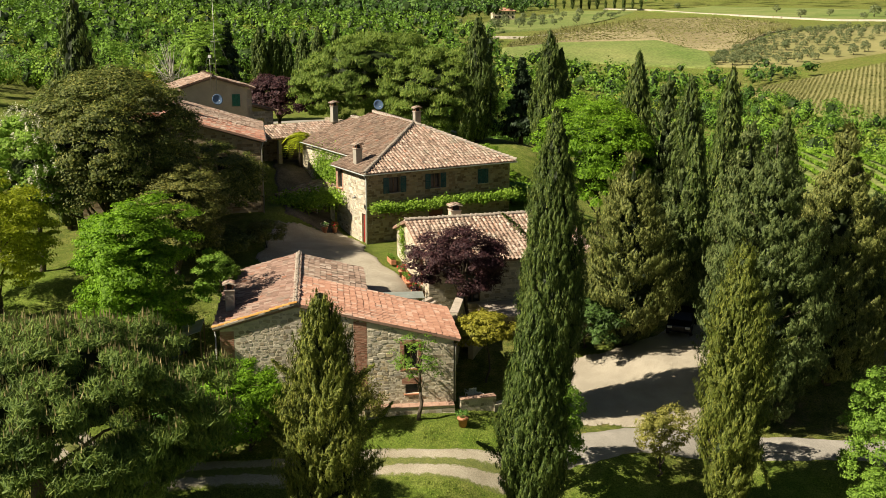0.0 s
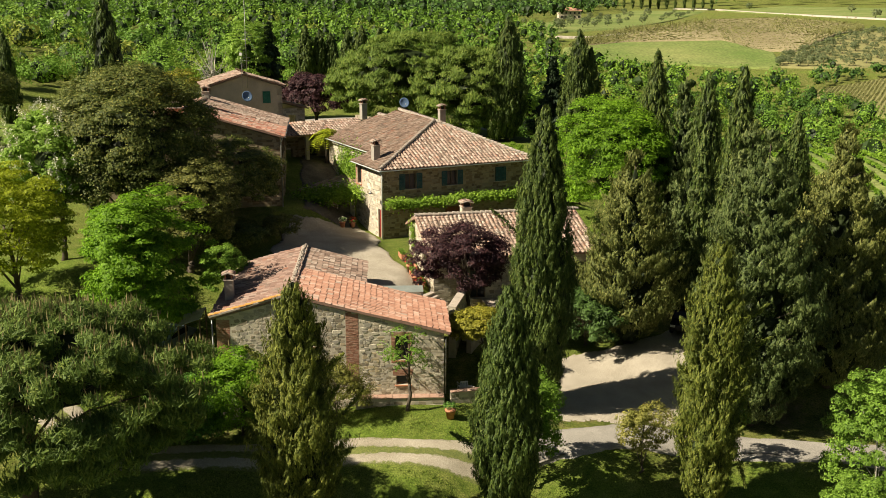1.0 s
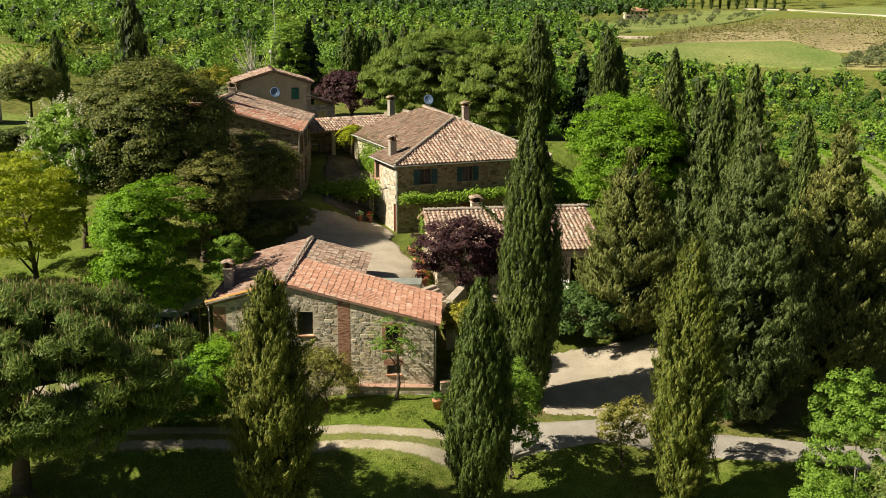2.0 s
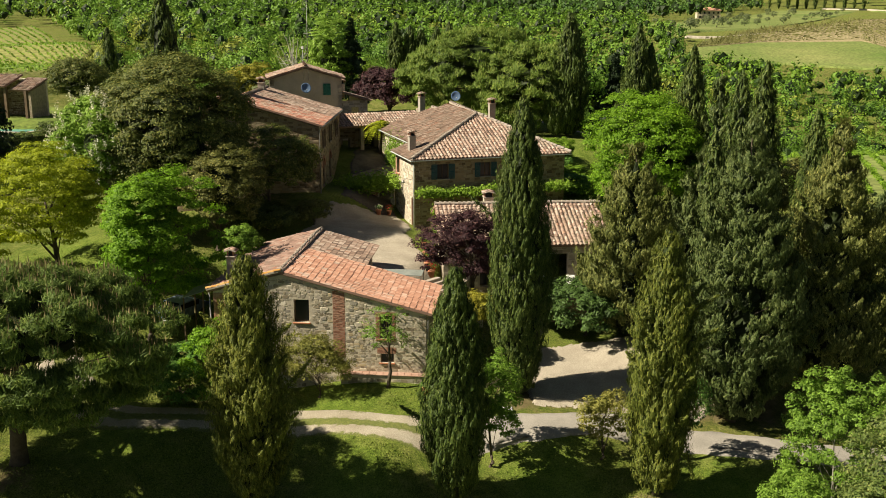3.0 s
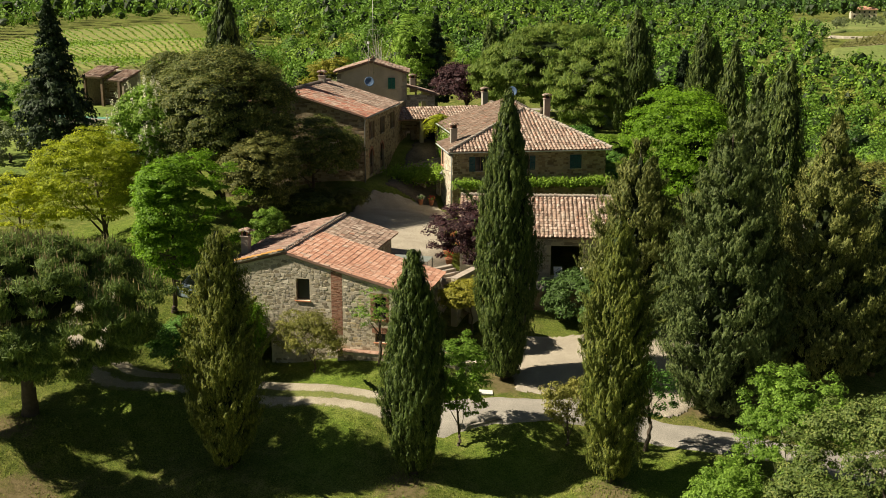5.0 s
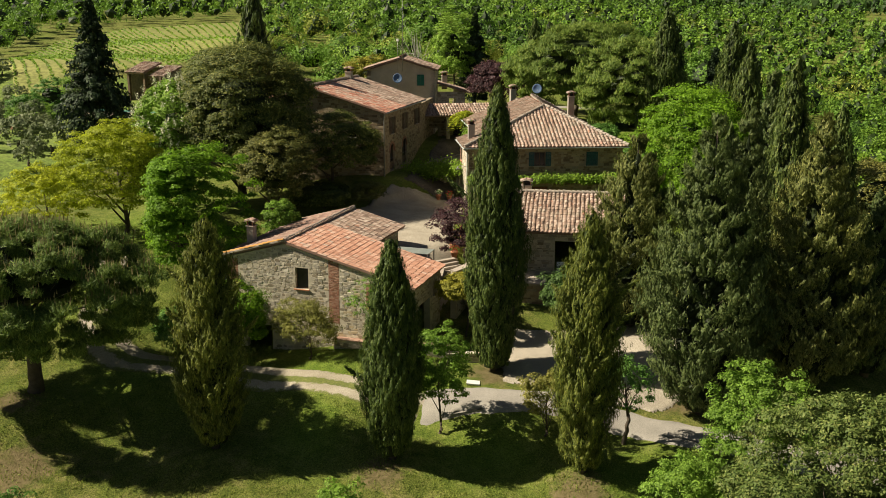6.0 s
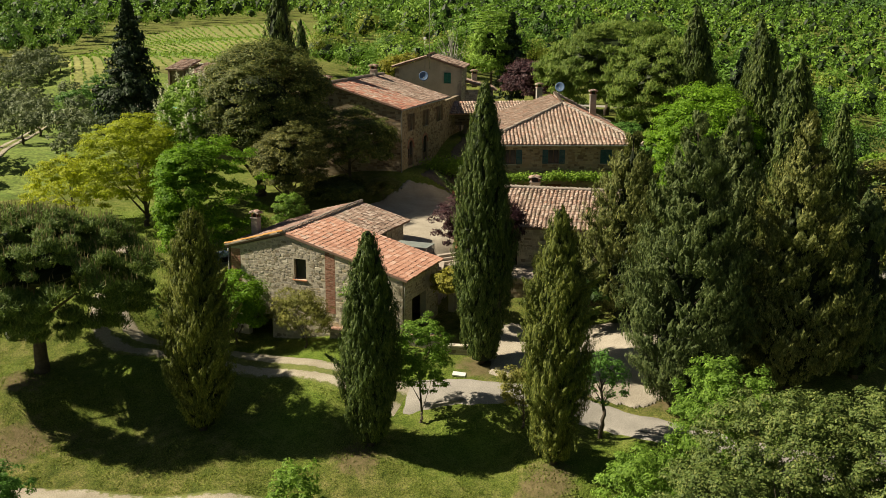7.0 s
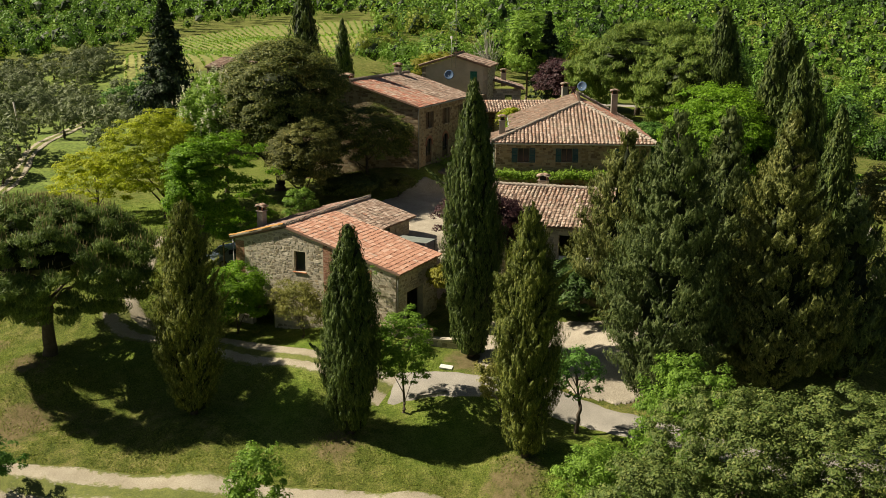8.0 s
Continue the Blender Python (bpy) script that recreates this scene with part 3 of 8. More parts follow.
def plume_cards(r, c, ax, out, pl, thick, per, leaf, slim=0.3):
    """Upright plumes of fine sprays: centre, axis, way out, length and thickness of each plume."""
    n = len(c)
    q = ball(r, n * per).reshape(n, per, 3)
    rr = r.uniform(0.6, 1.0, (n, per, 1))
    along_ax = np.sum(q * ax[:, None], -1, keepdims=True)
    across = q - along_ax * ax[:, None]
    P = c[:, None] + ax[:, None] * (along_ax * 0.5 + 0.4) * pl[:, None, None] + across * rr * thick[:, None, None] * (1.0 - 0.6 * along_ax)
    N = unit(across * 0.75 + out[:, None] * 0.8 + ax[:, None] * (along_ax * 0.5 + 0.15) + r.normal(0, 0.16, q.shape))
    A = unit(ax[:, None] + across * 0.4 + r.normal(0, 0.14, q.shape))
    L = leaf * r.uniform(0.65, 1.45, n * per)
    return cards(P.reshape(-1, 3), N.reshape(-1, 3), A.reshape(-1, 3), L, L * slim)


def cypress_cards(r, h, radius, plumes, per, base=0.6, peak=0.33, leaf=0.16, plume=0.9, lean=0.22, ragged=0.12, power=0.75):
    """A dense column of small upright plumes, each a slim clump of short sprays."""
    shape = column_profile(peak, power)
    t = r.random(plumes * 3)
    prof = shape(t)
    keep = r.random(len(t)) < prof * 0.85 + 0.15
    t, prof = t[keep][:plumes], prof[keep][:plumes]
    n = len(t)
    a = r.uniform(0, 2 * math.pi, n)
    w = r.uniform(0, 6, 3)
    # limbs run up the column as uneven ribs with dark furrows between
    rib = np.abs(np.sin(4.5 * a + 2.2 * np.sin(5 * t + w[2]) + 3 * t))
    lump = 0.9 + 0.13 * rib + ragged * (np.sin(3 * a + 9 * t + w[0]) + np.sin(5 * a - 23 * t + w[1])) + r.normal(0, ragged * 0.6, n)
    rad = radius * np.maximum(prof, 0.02) * lump * r.uniform(0.8, 1.0, n)
    out = np.stack([np.cos(a), np.sin(a), np.zeros(n)], -1)
    pl = plume * r.uniform(0.45, 1.3, n) * (0.45 + 0.55 * prof)
    c = out * rad[:, None] + np.stack([np.zeros(n), np.zeros(n), base + t * (h - base - plume * 0.5)], -1)
    ax = unit(out * (lean + r.normal(0, 0.12, n))[:, None] + np.array([0, 0, 1.0]) + r.normal(0, 0.1, (n, 3)))
    v = plume_cards(r, c, ax, out, pl, 0.07 + 0.08 * pl, per, leaf * 1.55, 0.23)
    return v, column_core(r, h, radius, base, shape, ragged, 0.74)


def conifer_cards(r, h, radius, boughs, per, base=0.8, leaf=0.3, power=0.8, droop=0.15, tilt=0.5, up=0.9):
    """A cone of long uneven tiers, each a clump of sprays with a lit upper side."""
    t = np.sort(r.random(boughs) ** 1.2)
    a = r.uniform(0, 2 * math.pi, boughs)
    reach = radius * np.maximum((1 - t) ** power, 0.02) * (r.uniform(0.55, 1.12, boughs) + 0.12 * np.sin(4 * a + 11 * t))
    reach *= 0.6 + 0.4 * np.clip(t / 0.16, 0, 1) ** 0.5
    out = np.stack([np.cos(a), np.sin(a), np.zeros(boughs)], -1)
    side = np.stack([-np.sin(a), np.cos(a), np.zeros(boughs)], -1)
    s = r.beta(2.2, 1.0, (boughs, per))
    w = (0.16 + 0.13 * reach)[:, None] * (1.15 - 0.75 * s)
    q = r.normal(size=(boughs, per, 3))
    z = base + t[:, None] * (h - base) + s * reach[:, None] * tilt - (s ** 2) * reach[:, None] * droop
    P = out[:, None] * (s * reach[:, None])[..., None] + side[:, None] * (q[..., 0] * w)[..., None] + out[:, None] * (q[..., 1] * w * 0.4)[..., None]
    P[..., 2] += z + np.abs(q[..., 2]) * w * 0.55
    N = unit(out[:, None] * 0.55 + q * 0.4 + np.array([0, 0, 0.7]))
    A = unit(out[:, None] * 0.7 + q * 0.5 + np.array([0, 0, up]))
    L = leaf * r.uniform(0.6, 1.4, boughs * per)
    return cards(P.reshape(-1, 3), N.reshape(-1, 3), A.reshape(-1, 3), L, L * 0.55)


def ragged_conifer(x, y, top, radius, boughs, plumes, per, seed, label, leaf=0.2, peak=0.16, power=0.95, lean=0.6, plume=1.15, base=0.5, mat=None):
    """A dense pointed evergreen: boughs of feathery plumes that stand out unevenly, with dark hollows between."""
    r = np.random.default_rng(seed)
    h = top - gz(x, y)
    shape = column_profile(peak, power)
    t = r.random(boughs * 3)
    t = t[r.random(len(t)) < shape(t) * 0.8 + 0.2][:boughs]
    n = len(t)
    a = r.uniform(0, 2 * math.pi, n)
    reach = radius * np.maximum(shape(t), 0.04) * (r.uniform(0.68, 1.14, n) + 0.08 * np.sin(3 * a + 7 * t))
    k = n * plumes
    t, a, reach = np.repeat(t, plumes), np.repeat(a, plumes), np.repeat(reach, plumes)
    s = np.sqrt(r.random(k))
    wide = 0.22 + 0.16 * reach
    out = np.stack([np.cos(a), np.sin(a), np.zeros(k)], -1)
    side = np.stack([-np.sin(a), np.cos(a), np.zeros(k)], -1)
    rr = reach * (0.45 + 0.55 * s)
    c = out * rr[:, None] + side * (r.normal(0, 0.55, k) * wide * (1.25 - 0.7 * s))[:, None]
    c[:, 2] = base + t * (h - base - plume * 0.6) + (rr - 0.7 * reach) * 0.75 + np.abs(r.normal(0, 0.42, k)) * wide
    ax = unit(out * (lean + r.normal(0, 0.2, k))[:, None] + side * r.normal(0, 0.3, k)[:, None] + np.array([0, 0, 1.0]) + r.normal(0, 0.1, (k, 3)))
    pl = plume * r.uniform(0.4, 1.2, k) * (0.5 + 0.5 * shape(t))
    v = plume_cards(r, c, ax, out, pl, 0.1 + 0.09 * pl, per, leaf, 0.34)
    # core in the shade colour, seen through the hollows between boughs
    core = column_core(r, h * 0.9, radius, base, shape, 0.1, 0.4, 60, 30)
    made = [tubes("trunk", [([(0, 0, -0.5), (0, 0, h * 0.5), (0, 0, h * 0.95)], [0.3, 0.18, 0.02])], M_bark)]
    for i in range(12):
        u, w = r.uniform(0.08, 0.8), r.uniform(0, 6.28)
        q = radius * float(shape(np.array(u))) * 0.75
        z = base + u * (h - base)
        made.append(tubes("limb", [([(0, 0, z), (math.cos(w) * q, math.sin(w) * q, z + q * 0.6)], [0.06, 0.015])], M_bark, 6))
    return tree_thing("conifer", label, "conifer", x, y, made, [("crown", card_mesh("crown", v, mat or L_ari, core), "")], "dark conifers")


def limbs_to(r, centres, fork, count, bark, trunk_r, bend=0.25, reach=0.78):
    """Trunk and limbs that reach into the crown's clumps: a list of meshes."""
    n = 6
    pts = [(bend * math.sin(i / n * 2.2) * r.uniform(0.6, 1.2), bend * math.cos(i * 0.9) * 0.4, fork * i / n) for i in range(n + 1)]
    made = [tubes("trunk", [([(0, 0, -0.4)] + pts[1:], [trunk_r * 1.35] + [trunk_r * (1.1 - 0.3 * i / n) for i in range(1, n + 1)])], bark, 9)]
    p0 = Vector(pts[-1])
    c = np.asarray(centres)
    top = p0.lerp(Vector(c.mean(0)), 0.9)
    lead = [p0 - Vector((0, 0, 0.1)), p0.lerp(top, 0.5) + Vector(r.normal(0, 0.06, 3)), top]
    if count:
        made.append(tubes("limb", [(lead, [trunk_r * 0.8, trunk_r * 0.55, trunk_r * 0.25])], bark, 8))
    for k in r.permutation(len(centres))[:count]:
        s = r.uniform(0, 0.85)
        q0 = lead[0].lerp(lead[1], s * 2) if s < 0.5 else lead[1].lerp(lead[2], s * 2 - 1)
        e = q0.lerp(Vector(centres[k]), reach)
        mid = q0.lerp(e, 0.5) + Vector((0, 0, 0.08 * (e - q0).length)) + Vector(r.normal(0, 0.12, 3))
        w = trunk_r * r.uniform(0.22, 0.4)
        made.append(tubes("limb", [([q0, q0.lerp(mid, 0.6), mid, e], [w, w * 0.75, w * 0.5, w * 0.12])], bark, 6))
    return made


def tree_thing(name, label, category, x, y, wood_meshes, crown_parts, group="", m=None, sink=0.05):
    base = m if m is not None else pose(x, y, gz(x, y) - sink)
    t = thing(name, label, category, base, group)
    for me in wood_meshes if isinstance(wood_meshes, list) else [wood_meshes]:
        part(me.name.split(".")[0], me, None, t)
    for nm, me, lab in crown_parts:
        part(nm, me, None, t, lab, "stuff" if nm in ("candles", "blossom") else "")
    return t


def cypress(x, y, top, radius, plumes, per, seed, label, leaf=0.16, mat=None, base=0.5, peak=0.33, ragged=0.12, lean=0.22, plume=0.9, extras=(), group="cypresses"):
    r = np.random.default_rng(seed)
    h = top - gz(x, y)
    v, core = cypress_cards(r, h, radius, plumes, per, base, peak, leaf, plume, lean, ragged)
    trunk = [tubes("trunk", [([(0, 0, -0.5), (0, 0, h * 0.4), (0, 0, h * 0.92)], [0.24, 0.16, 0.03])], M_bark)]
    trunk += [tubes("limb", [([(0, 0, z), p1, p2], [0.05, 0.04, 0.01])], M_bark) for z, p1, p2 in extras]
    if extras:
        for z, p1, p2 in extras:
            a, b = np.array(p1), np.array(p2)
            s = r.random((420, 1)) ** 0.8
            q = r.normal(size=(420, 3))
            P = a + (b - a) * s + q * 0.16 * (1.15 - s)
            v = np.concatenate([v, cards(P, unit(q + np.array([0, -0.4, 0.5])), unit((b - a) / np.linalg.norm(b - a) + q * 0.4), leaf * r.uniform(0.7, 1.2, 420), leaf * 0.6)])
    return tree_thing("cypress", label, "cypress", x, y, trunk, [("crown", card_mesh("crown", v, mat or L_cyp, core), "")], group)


def conifer(x, y, top, radius, boughs, per, seed, label, mat=None, leaf=0.32, power=0.8, name="conifer", base=0.8, tilt=0.5, droop=0.15, group="dark conifers", up=0.9):
    r = np.random.default_rng(seed)
    h = top - gz(x, y)
    v = conifer_cards(r, h, radius, boughs, per, base, leaf, power, droop, tilt, up)
    made = [tubes("trunk", [([(0, 0, -0.5), (0, 0, h * 0.5), (0, 0, h * 0.97)], [0.3, 0.18, 0.02])], M_bark)]
    for k in range(12):
        t, a = r.uniform(0.08, 0.8), r.uniform(0, 6.28)
        e = radius * (1 - t) ** power * 0.7
        z = base + t * (h - base)
        made.append(tubes("limb", [([(0, 0, z), (math.cos(a) * e, math.sin(a) * e, z + e * 0.4)], [0.06, 0.015])], M_bark, 6))
    return tree_thing(name, label, "conifer", x, y, made, [("crown", card_mesh("crown", v, mat or L_ari), "")], group)


def broadleaf(name, label, x, y, top, rx, mat, seed, puffs=150, per=90, puff_r=0.8, leaf=0.2, low=0.3, ry=None, wide=0.55, bark=None, limbs=14, trunk_r=0.2, category="tree", under=-0.5, inner=0.5, flat=1.0, blossom=None, group="", lobe=0.35, base_z=None, spread=0.45, core=0.0):
    r = np.random.default_rng(seed)
    z0 = gz(x, y) if base_z is None else base_z
    h = top - z0
    rz = h * (1 - low) / 2
    cz = h * low + rz
    v, c = crown_cards(r, rx, ry or rx, rz, cz, puffs, per, puff_r, leaf, wide, under, flat, spread, inner, lobe)
    over = max(float(v[:, 2].max()), h + 1e-6)
    v[:, 2] = np.where(v[:, 2] > 0.75 * h, 0.75 * h + (v[:, 2] - 0.75 * h) * 0.25 * h / (over - 0.75 * h), v[:, 2])
    v[:, 2] = np.maximum(v[:, 2], 0.05)
    trunk = limbs_to(r, c, h * low * 0.9 + 0.1, limbs, bark or M_bark, trunk_r)
    inner_body = None
    # inner ellipsoid whose dark colour paints shade into the crown's gaps
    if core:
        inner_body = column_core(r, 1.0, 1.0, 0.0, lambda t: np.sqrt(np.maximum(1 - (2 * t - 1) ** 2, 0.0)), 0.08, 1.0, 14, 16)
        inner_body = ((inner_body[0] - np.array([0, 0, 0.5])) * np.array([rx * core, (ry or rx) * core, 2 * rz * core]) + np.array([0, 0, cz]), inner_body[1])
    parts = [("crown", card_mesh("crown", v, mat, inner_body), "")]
    if blossom:
        pick = c[r.random(len(c)) < 0.9]
        d = unit(pick - np.array([0, 0, cz]))
        n = len(pick)
        P = (pick + d * puff_r * 0.9)[:, None] + r.normal(0, 0.08, (n, 26, 3)) * np.array([1, 1, 1.6]) + np.stack([np.zeros((n, 26)), np.zeros((n, 26)), np.linspace(0, 0.45, 26) * np.ones((n, 1))], -1)
        P = P.reshape(-1, 3)
        parts.append(("blossom", card_mesh("blossom", cards(P, ball(r, len(P)), ball(r, len(P)), 0.13, 0.10), blossom), "upright white flower spikes"))
    return tree_thing(name, label, category, x, y, trunk, parts, group, pose(x, y, z0 - 0.05))


def bank(name, label, P, D, mat, leaf, category, seed, wide=0.6, kind=""):
    """Loose climbing or ground foliage at the points P that faces D."""
    r = np.random.default_rng(seed)
    n = len(P)
    c = P.mean(0)
    c = np.array([c[0], c[1], P[:, 2].min()])
    v = cards(P - c, unit(D + r.normal(0, 0.5, (n, 3))), unit(r.normal(size=(n, 3)) + np.array([0, 0, -0.4])), leaf * r.uniform(0.6, 1.4, n), leaf * wide)
    ob = new(name, card_mesh(name, v, mat))
    ob.location = c
    return tagged(ob, label, category, kind=kind)

# ---------------------------------------------------------------- building parts
def inside(poly, a, b):
    n = len(poly)
    ok = np.ones(np.shape(a), bool)
    for i in range(n):
        (x0, y0), (x1, y1) = poly[i], poly[(i + 1) % n]
        ok &= (x1 - x0) * (b - y0) - (y1 - y0) * (a - x0) >= -1e-6
    return ok


def tile_shape(w=0.126, length=0.46, sides=5):
    """A tapered half-round cover tile with a thick lower edge."""
    v = []
    for b, q, lift in ((0.004, 0.86, 0.018), (0.0, 1.0, 0.04), (0.0, 1.0, 0.04), (length, 0.78, 0.0)):
        for k in range(sides + 1):
            t = math.pi * k / sides
            v.append((-w * q * math.cos(t), b, w * q * math.sin(t) * 0.85 + lift))
    f = [(j * (sides + 1) + k, j * (sides + 1) + k + 1, (j + 1) * (sides + 1) + 1 + k, (j + 1) * (sides + 1) + k) for j in (0, 2) for k in range(sides)]
    return np.array(v), np.array(f)


def pan_shape(w=0.11, length=0.46):
    """A shallow hollow tile that lies between two covers."""
    v = []
    for b, q, lift in ((0.0, 0.85, 0.03), (length, 1.0, 0.004)):
        for x, z in ((-1.0, 0.055), (-0.5, 0.012), (0.5, 0.012), (1.0, 0.055)):
            v.append((w * q * x, b, z + lift))
    return np.array(v), np.array([(k, k + 1, 5 + k, 4 + k) for k in range(3)])


TILE_V, TILE_F = tile_shape()
PAN_V, PAN_F = pan_shape()


def roof_slope(house, O, e, s, poly, mat, seed, step=0.3, expose=0.37, thick=0.14, single=None, jitter=0.02, swell=0.85, broad=1.0):
    """One slope: a bed with rows of half-round tiles. poly is anticlockwise in (along the eave, up the slope)."""
    r = np.random.default_rng(seed)
    O, e, s = Vector(O), Vector(e).normalized(), Vector(s).normalized()
    n = e.cross(s)
    m = Matrix.Translation(O) @ Matrix((e, s, n)).transposed().to_4x4()
    bm = bmesh.new()
    prism(bm, [(a, b, 0) for a, b in poly], (0, 0, -thick))
    roof = part("roof", bm, M_pan, house, m=m)
    pa, pb = np.array(poly).T
    A, B = np.meshgrid(np.arange(pa.min() + step / 2, pa.max(), step), np.arange(pb.min() - 0.05, pb.max() - 0.1, expose))
    A, B = A.ravel(), B.ravel()
    ok = inside(poly, A, B + 0.2)
    A, B = A[ok], B[ok]
    k = len(A)
    wave = 0.02 * np.sin(A * 1.3 + seed) + 0.025 * np.sin(B * 0.9 + A * 0.4)
    rot = r.normal(0, jitter * 1.5, k)
    off = np.stack([A + r.normal(0, jitter * 0.5, k), B + r.normal(0, jitter, k), 0.0 + wave * 0.6 + r.uniform(0, 0.015, k)], -1)
    V = np.repeat(TILE_V[None] * np.array([broad, 1, 1]), k, 0)
    c, q = np.cos(rot)[:, None], np.sin(rot)[:, None]
    V = np.stack([V[..., 0] * c - V[..., 1] * q, V[..., 0] * q + V[..., 1] * c, V[..., 2] * swell * r.uniform(0.9, 1.12, (k, 1))], -1) + off[:, None]
    joined = np.ones(k, bool)
    if single:
        pick = np.where((A > single[0]) & (A < single[1]) & (B > single[2]) & (B < single[3]))[0][:300]
        joined[pick] = False
        shapes = [mesh_from("roof_tile", TILE_V * np.array([broad, 1, f * swell]), TILE_F, single[4], True) for f in (0.9, 1.0, 1.1)]
        for i in pick:
            part("roof_tile", shapes[i % 3], None, roof, m=Matrix.Translation(Vector(off[i])) @ Matrix.Rotation(rot[i], 4, "Z"))
    k = int(joined.sum())
    F = (TILE_F[None] + (np.arange(k) * len(TILE_V))[:, None, None]).reshape(-1, 4)
    part("roof_tiles", mesh_from("roof_tiles", V[joined].reshape(-1, 3), F, mat, True), None, roof, "rows of half-round clay tiles", "stuff")
    PA, PB = np.meshgrid(np.arange(pa.min() + step, pa.max() - 0.05, step), np.arange(pb.min() - 0.02, pb.max() - 0.1, expose))
    PA, PB = PA.ravel(), PB.ravel()
    ok = inside(poly, PA, PB + 0.2)
    PA, PB = PA[ok], PB[ok]
    k = len(PA)
    pans = PAN_V[None] * np.array([1, 1, swell]) + np.stack([PA + r.normal(0, 0.006, k), PB + r.normal(0, jitter, k), r.uniform(0.004, 0.016, k)], -1)[:, None]
    F = (PAN_F[None] + (np.arange(k) * len(PAN_V))[:, None, None]).reshape(-1, 4)
    part("pan_tiles", mesh_from("pan_tiles", pans.reshape(-1, 3), F, mat, True), None, roof, "hollow tiles between the covers", "stuff")
    return roof


def ridge_line(house, p, q, mat, seed, size=1.25, bed=0.13):
    """A row of larger cap tiles along a ridge or hip."""
    r = np.random.default_rng(seed)
    p, q = Vector(p), Vector(q)
    d = (q - p).normalized()
    side = d.cross(Vector((0, 0, 1))).normalized()
    up = side.cross(d)
    m = Matrix.Translation(p) @ Matrix((side, d, up)).transposed().to_4x4()
    length = (q - p).length
    b = np.arange(0, length - 0.2, 0.36)
    V = TILE_V[None] * np.array([size, 1, size]) + np.stack([r.normal(0, 0.02, len(b)), b, r.uniform(0.02, 0.05, len(b))], -1)[:, None]
    F = (TILE_F[None] + (np.arange(len(b)) * len(TILE_V))[:, None, None]).reshape(-1, 4)
    ob = part("ridge", soften(boxes((-bed, bed, 0, length, -0.08, 0.05)), 0.02), M_cap, house, "mortared ridge", m=m)
    part("ridge_tiles", mesh_from("ridge_tiles", V.reshape(-1, 3), F, mat, True), None, ob, kind="stuff")
    return ob


def wall_frame(a, b):
    """Wall coordinates: along from a to b as seen from outside, into the wall, up."""
    a, b = Vector((*a, 0)), Vector((*b, 0))
    d = (b - a).normalized()
    return Matrix.Translation(a) @ Matrix((d, Vector((-d.y, d.x, 0)), Vector((0, 0, 1)))).transposed().to_4x4(), (b - a).length


def wall_solid(profile, z0, openings, thick):
    xs = sorted({round(p[0], 4) for p in profile} | {round(o[i], 4) for o in openings for i in (0, 1)})
    px, pz = np.array(profile).T
    bm = bmesh.new()
    for x0, x1 in zip(xs, xs[1:]):
        t0, t1 = np.interp([x0 + 1e-4, x1 - 1e-4], px, pz)
        cuts = sorted((o[2], o[3]) for o in openings if o[0] <= x0 + 1e-3 and o[1] >= x1 - 1e-3)
        low = z0
        segs = []
        for c0, c1 in cuts:
            if c0 > low + 0.01:
                segs.append((low, c0, c0))
            low = c1
        segs.append((low, t0, t1))
        for lo, h0, h1 in segs:
            prism(bm, [(x0, 0, lo), (x1, 0, lo), (x1, 0, h1), (x0, 0, h0)], (0, thick, 0))
    bmesh.ops.remove_doubles(bm, verts=bm.verts[:], dist=0.003)
    return bm


def stone_set(r, length, profile, z0, openings, course, width, clear=(), drop=0.0):
    """Rows of uneven stones: boxes (s0, s1, z0, z1) on the wall's face."""
    px, pz = np.array(profile).T
    out, z = [], z0
    while z < pz.max():
        h = r.uniform(*course)
        s = -r.uniform(0, width[1])
        while s < length:
            w = r.uniform(*width) * (0.75 + 0.6 * (h - course[0]) / (course[1] - course[0] + 1e-6))
            a, b = max(s, 0.0), min(s + w, length)
            c, d = z + r.normal(0, 0.015), z + h + r.normal(0, 0.015)
            s += w
            if b - a < 0.06 or d > np.interp([a, b], px, pz).min() - 0.02 or r.random() < drop:
                continue
            if any(a < o[1] and b > o[0] and c < o[3] and d > o[2] for o in list(openings) + list(clear)):
                continue
            out.append((a, b, c, d))
        z += h
    return out


def stone_mesh(r, rects, proud, joint, jit=0.1):
    R = np.array(rects)
    n = len(R)
    j = joint * r.uniform(0.5, 1.4, (n, 4))
    a, b, c, d = R[:, 0] + j[:, 0], R[:, 1] - j[:, 1], R[:, 2] + j[:, 2], R[:, 3] - j[:, 3]
    pr = -proud * r.uniform(0.25, 1.5, n)
    i = np.minimum(0.012, 0.1 * np.minimum(b - a, d - c))
    k = r.normal(0, jit, (n, 8)) * np.minimum(d - c, b - a)[:, None]
    back = np.full(n, 0.01)
    V = np.stack([np.stack(v, -1) for v in (
        (a + k[:, 0], back, c + k[:, 1]), (b + k[:, 2], back, c + k[:, 3]), (b + k[:, 4], back, d + k[:, 5]), (a + k[:, 6], back, d + k[:, 7]),
        (a + i + k[:, 1], pr, c + i + k[:, 2]), (b - i + k[:, 3], pr, c + i + k[:, 0]), (b - i + k[:, 5], pr, d - i + k[:, 4]), (a + i + k[:, 7], pr, d - i + k[:, 6]))], 1)
    F = np.array([(4, 5, 6, 7), (0, 1, 5, 4), (1, 2, 6, 5), (2, 3, 7, 6), (3, 0, 4, 7)])
    return V.reshape(-1, 3), (F[None] + (np.arange(n) * 8)[:, None, None]).reshape(-1, 4)


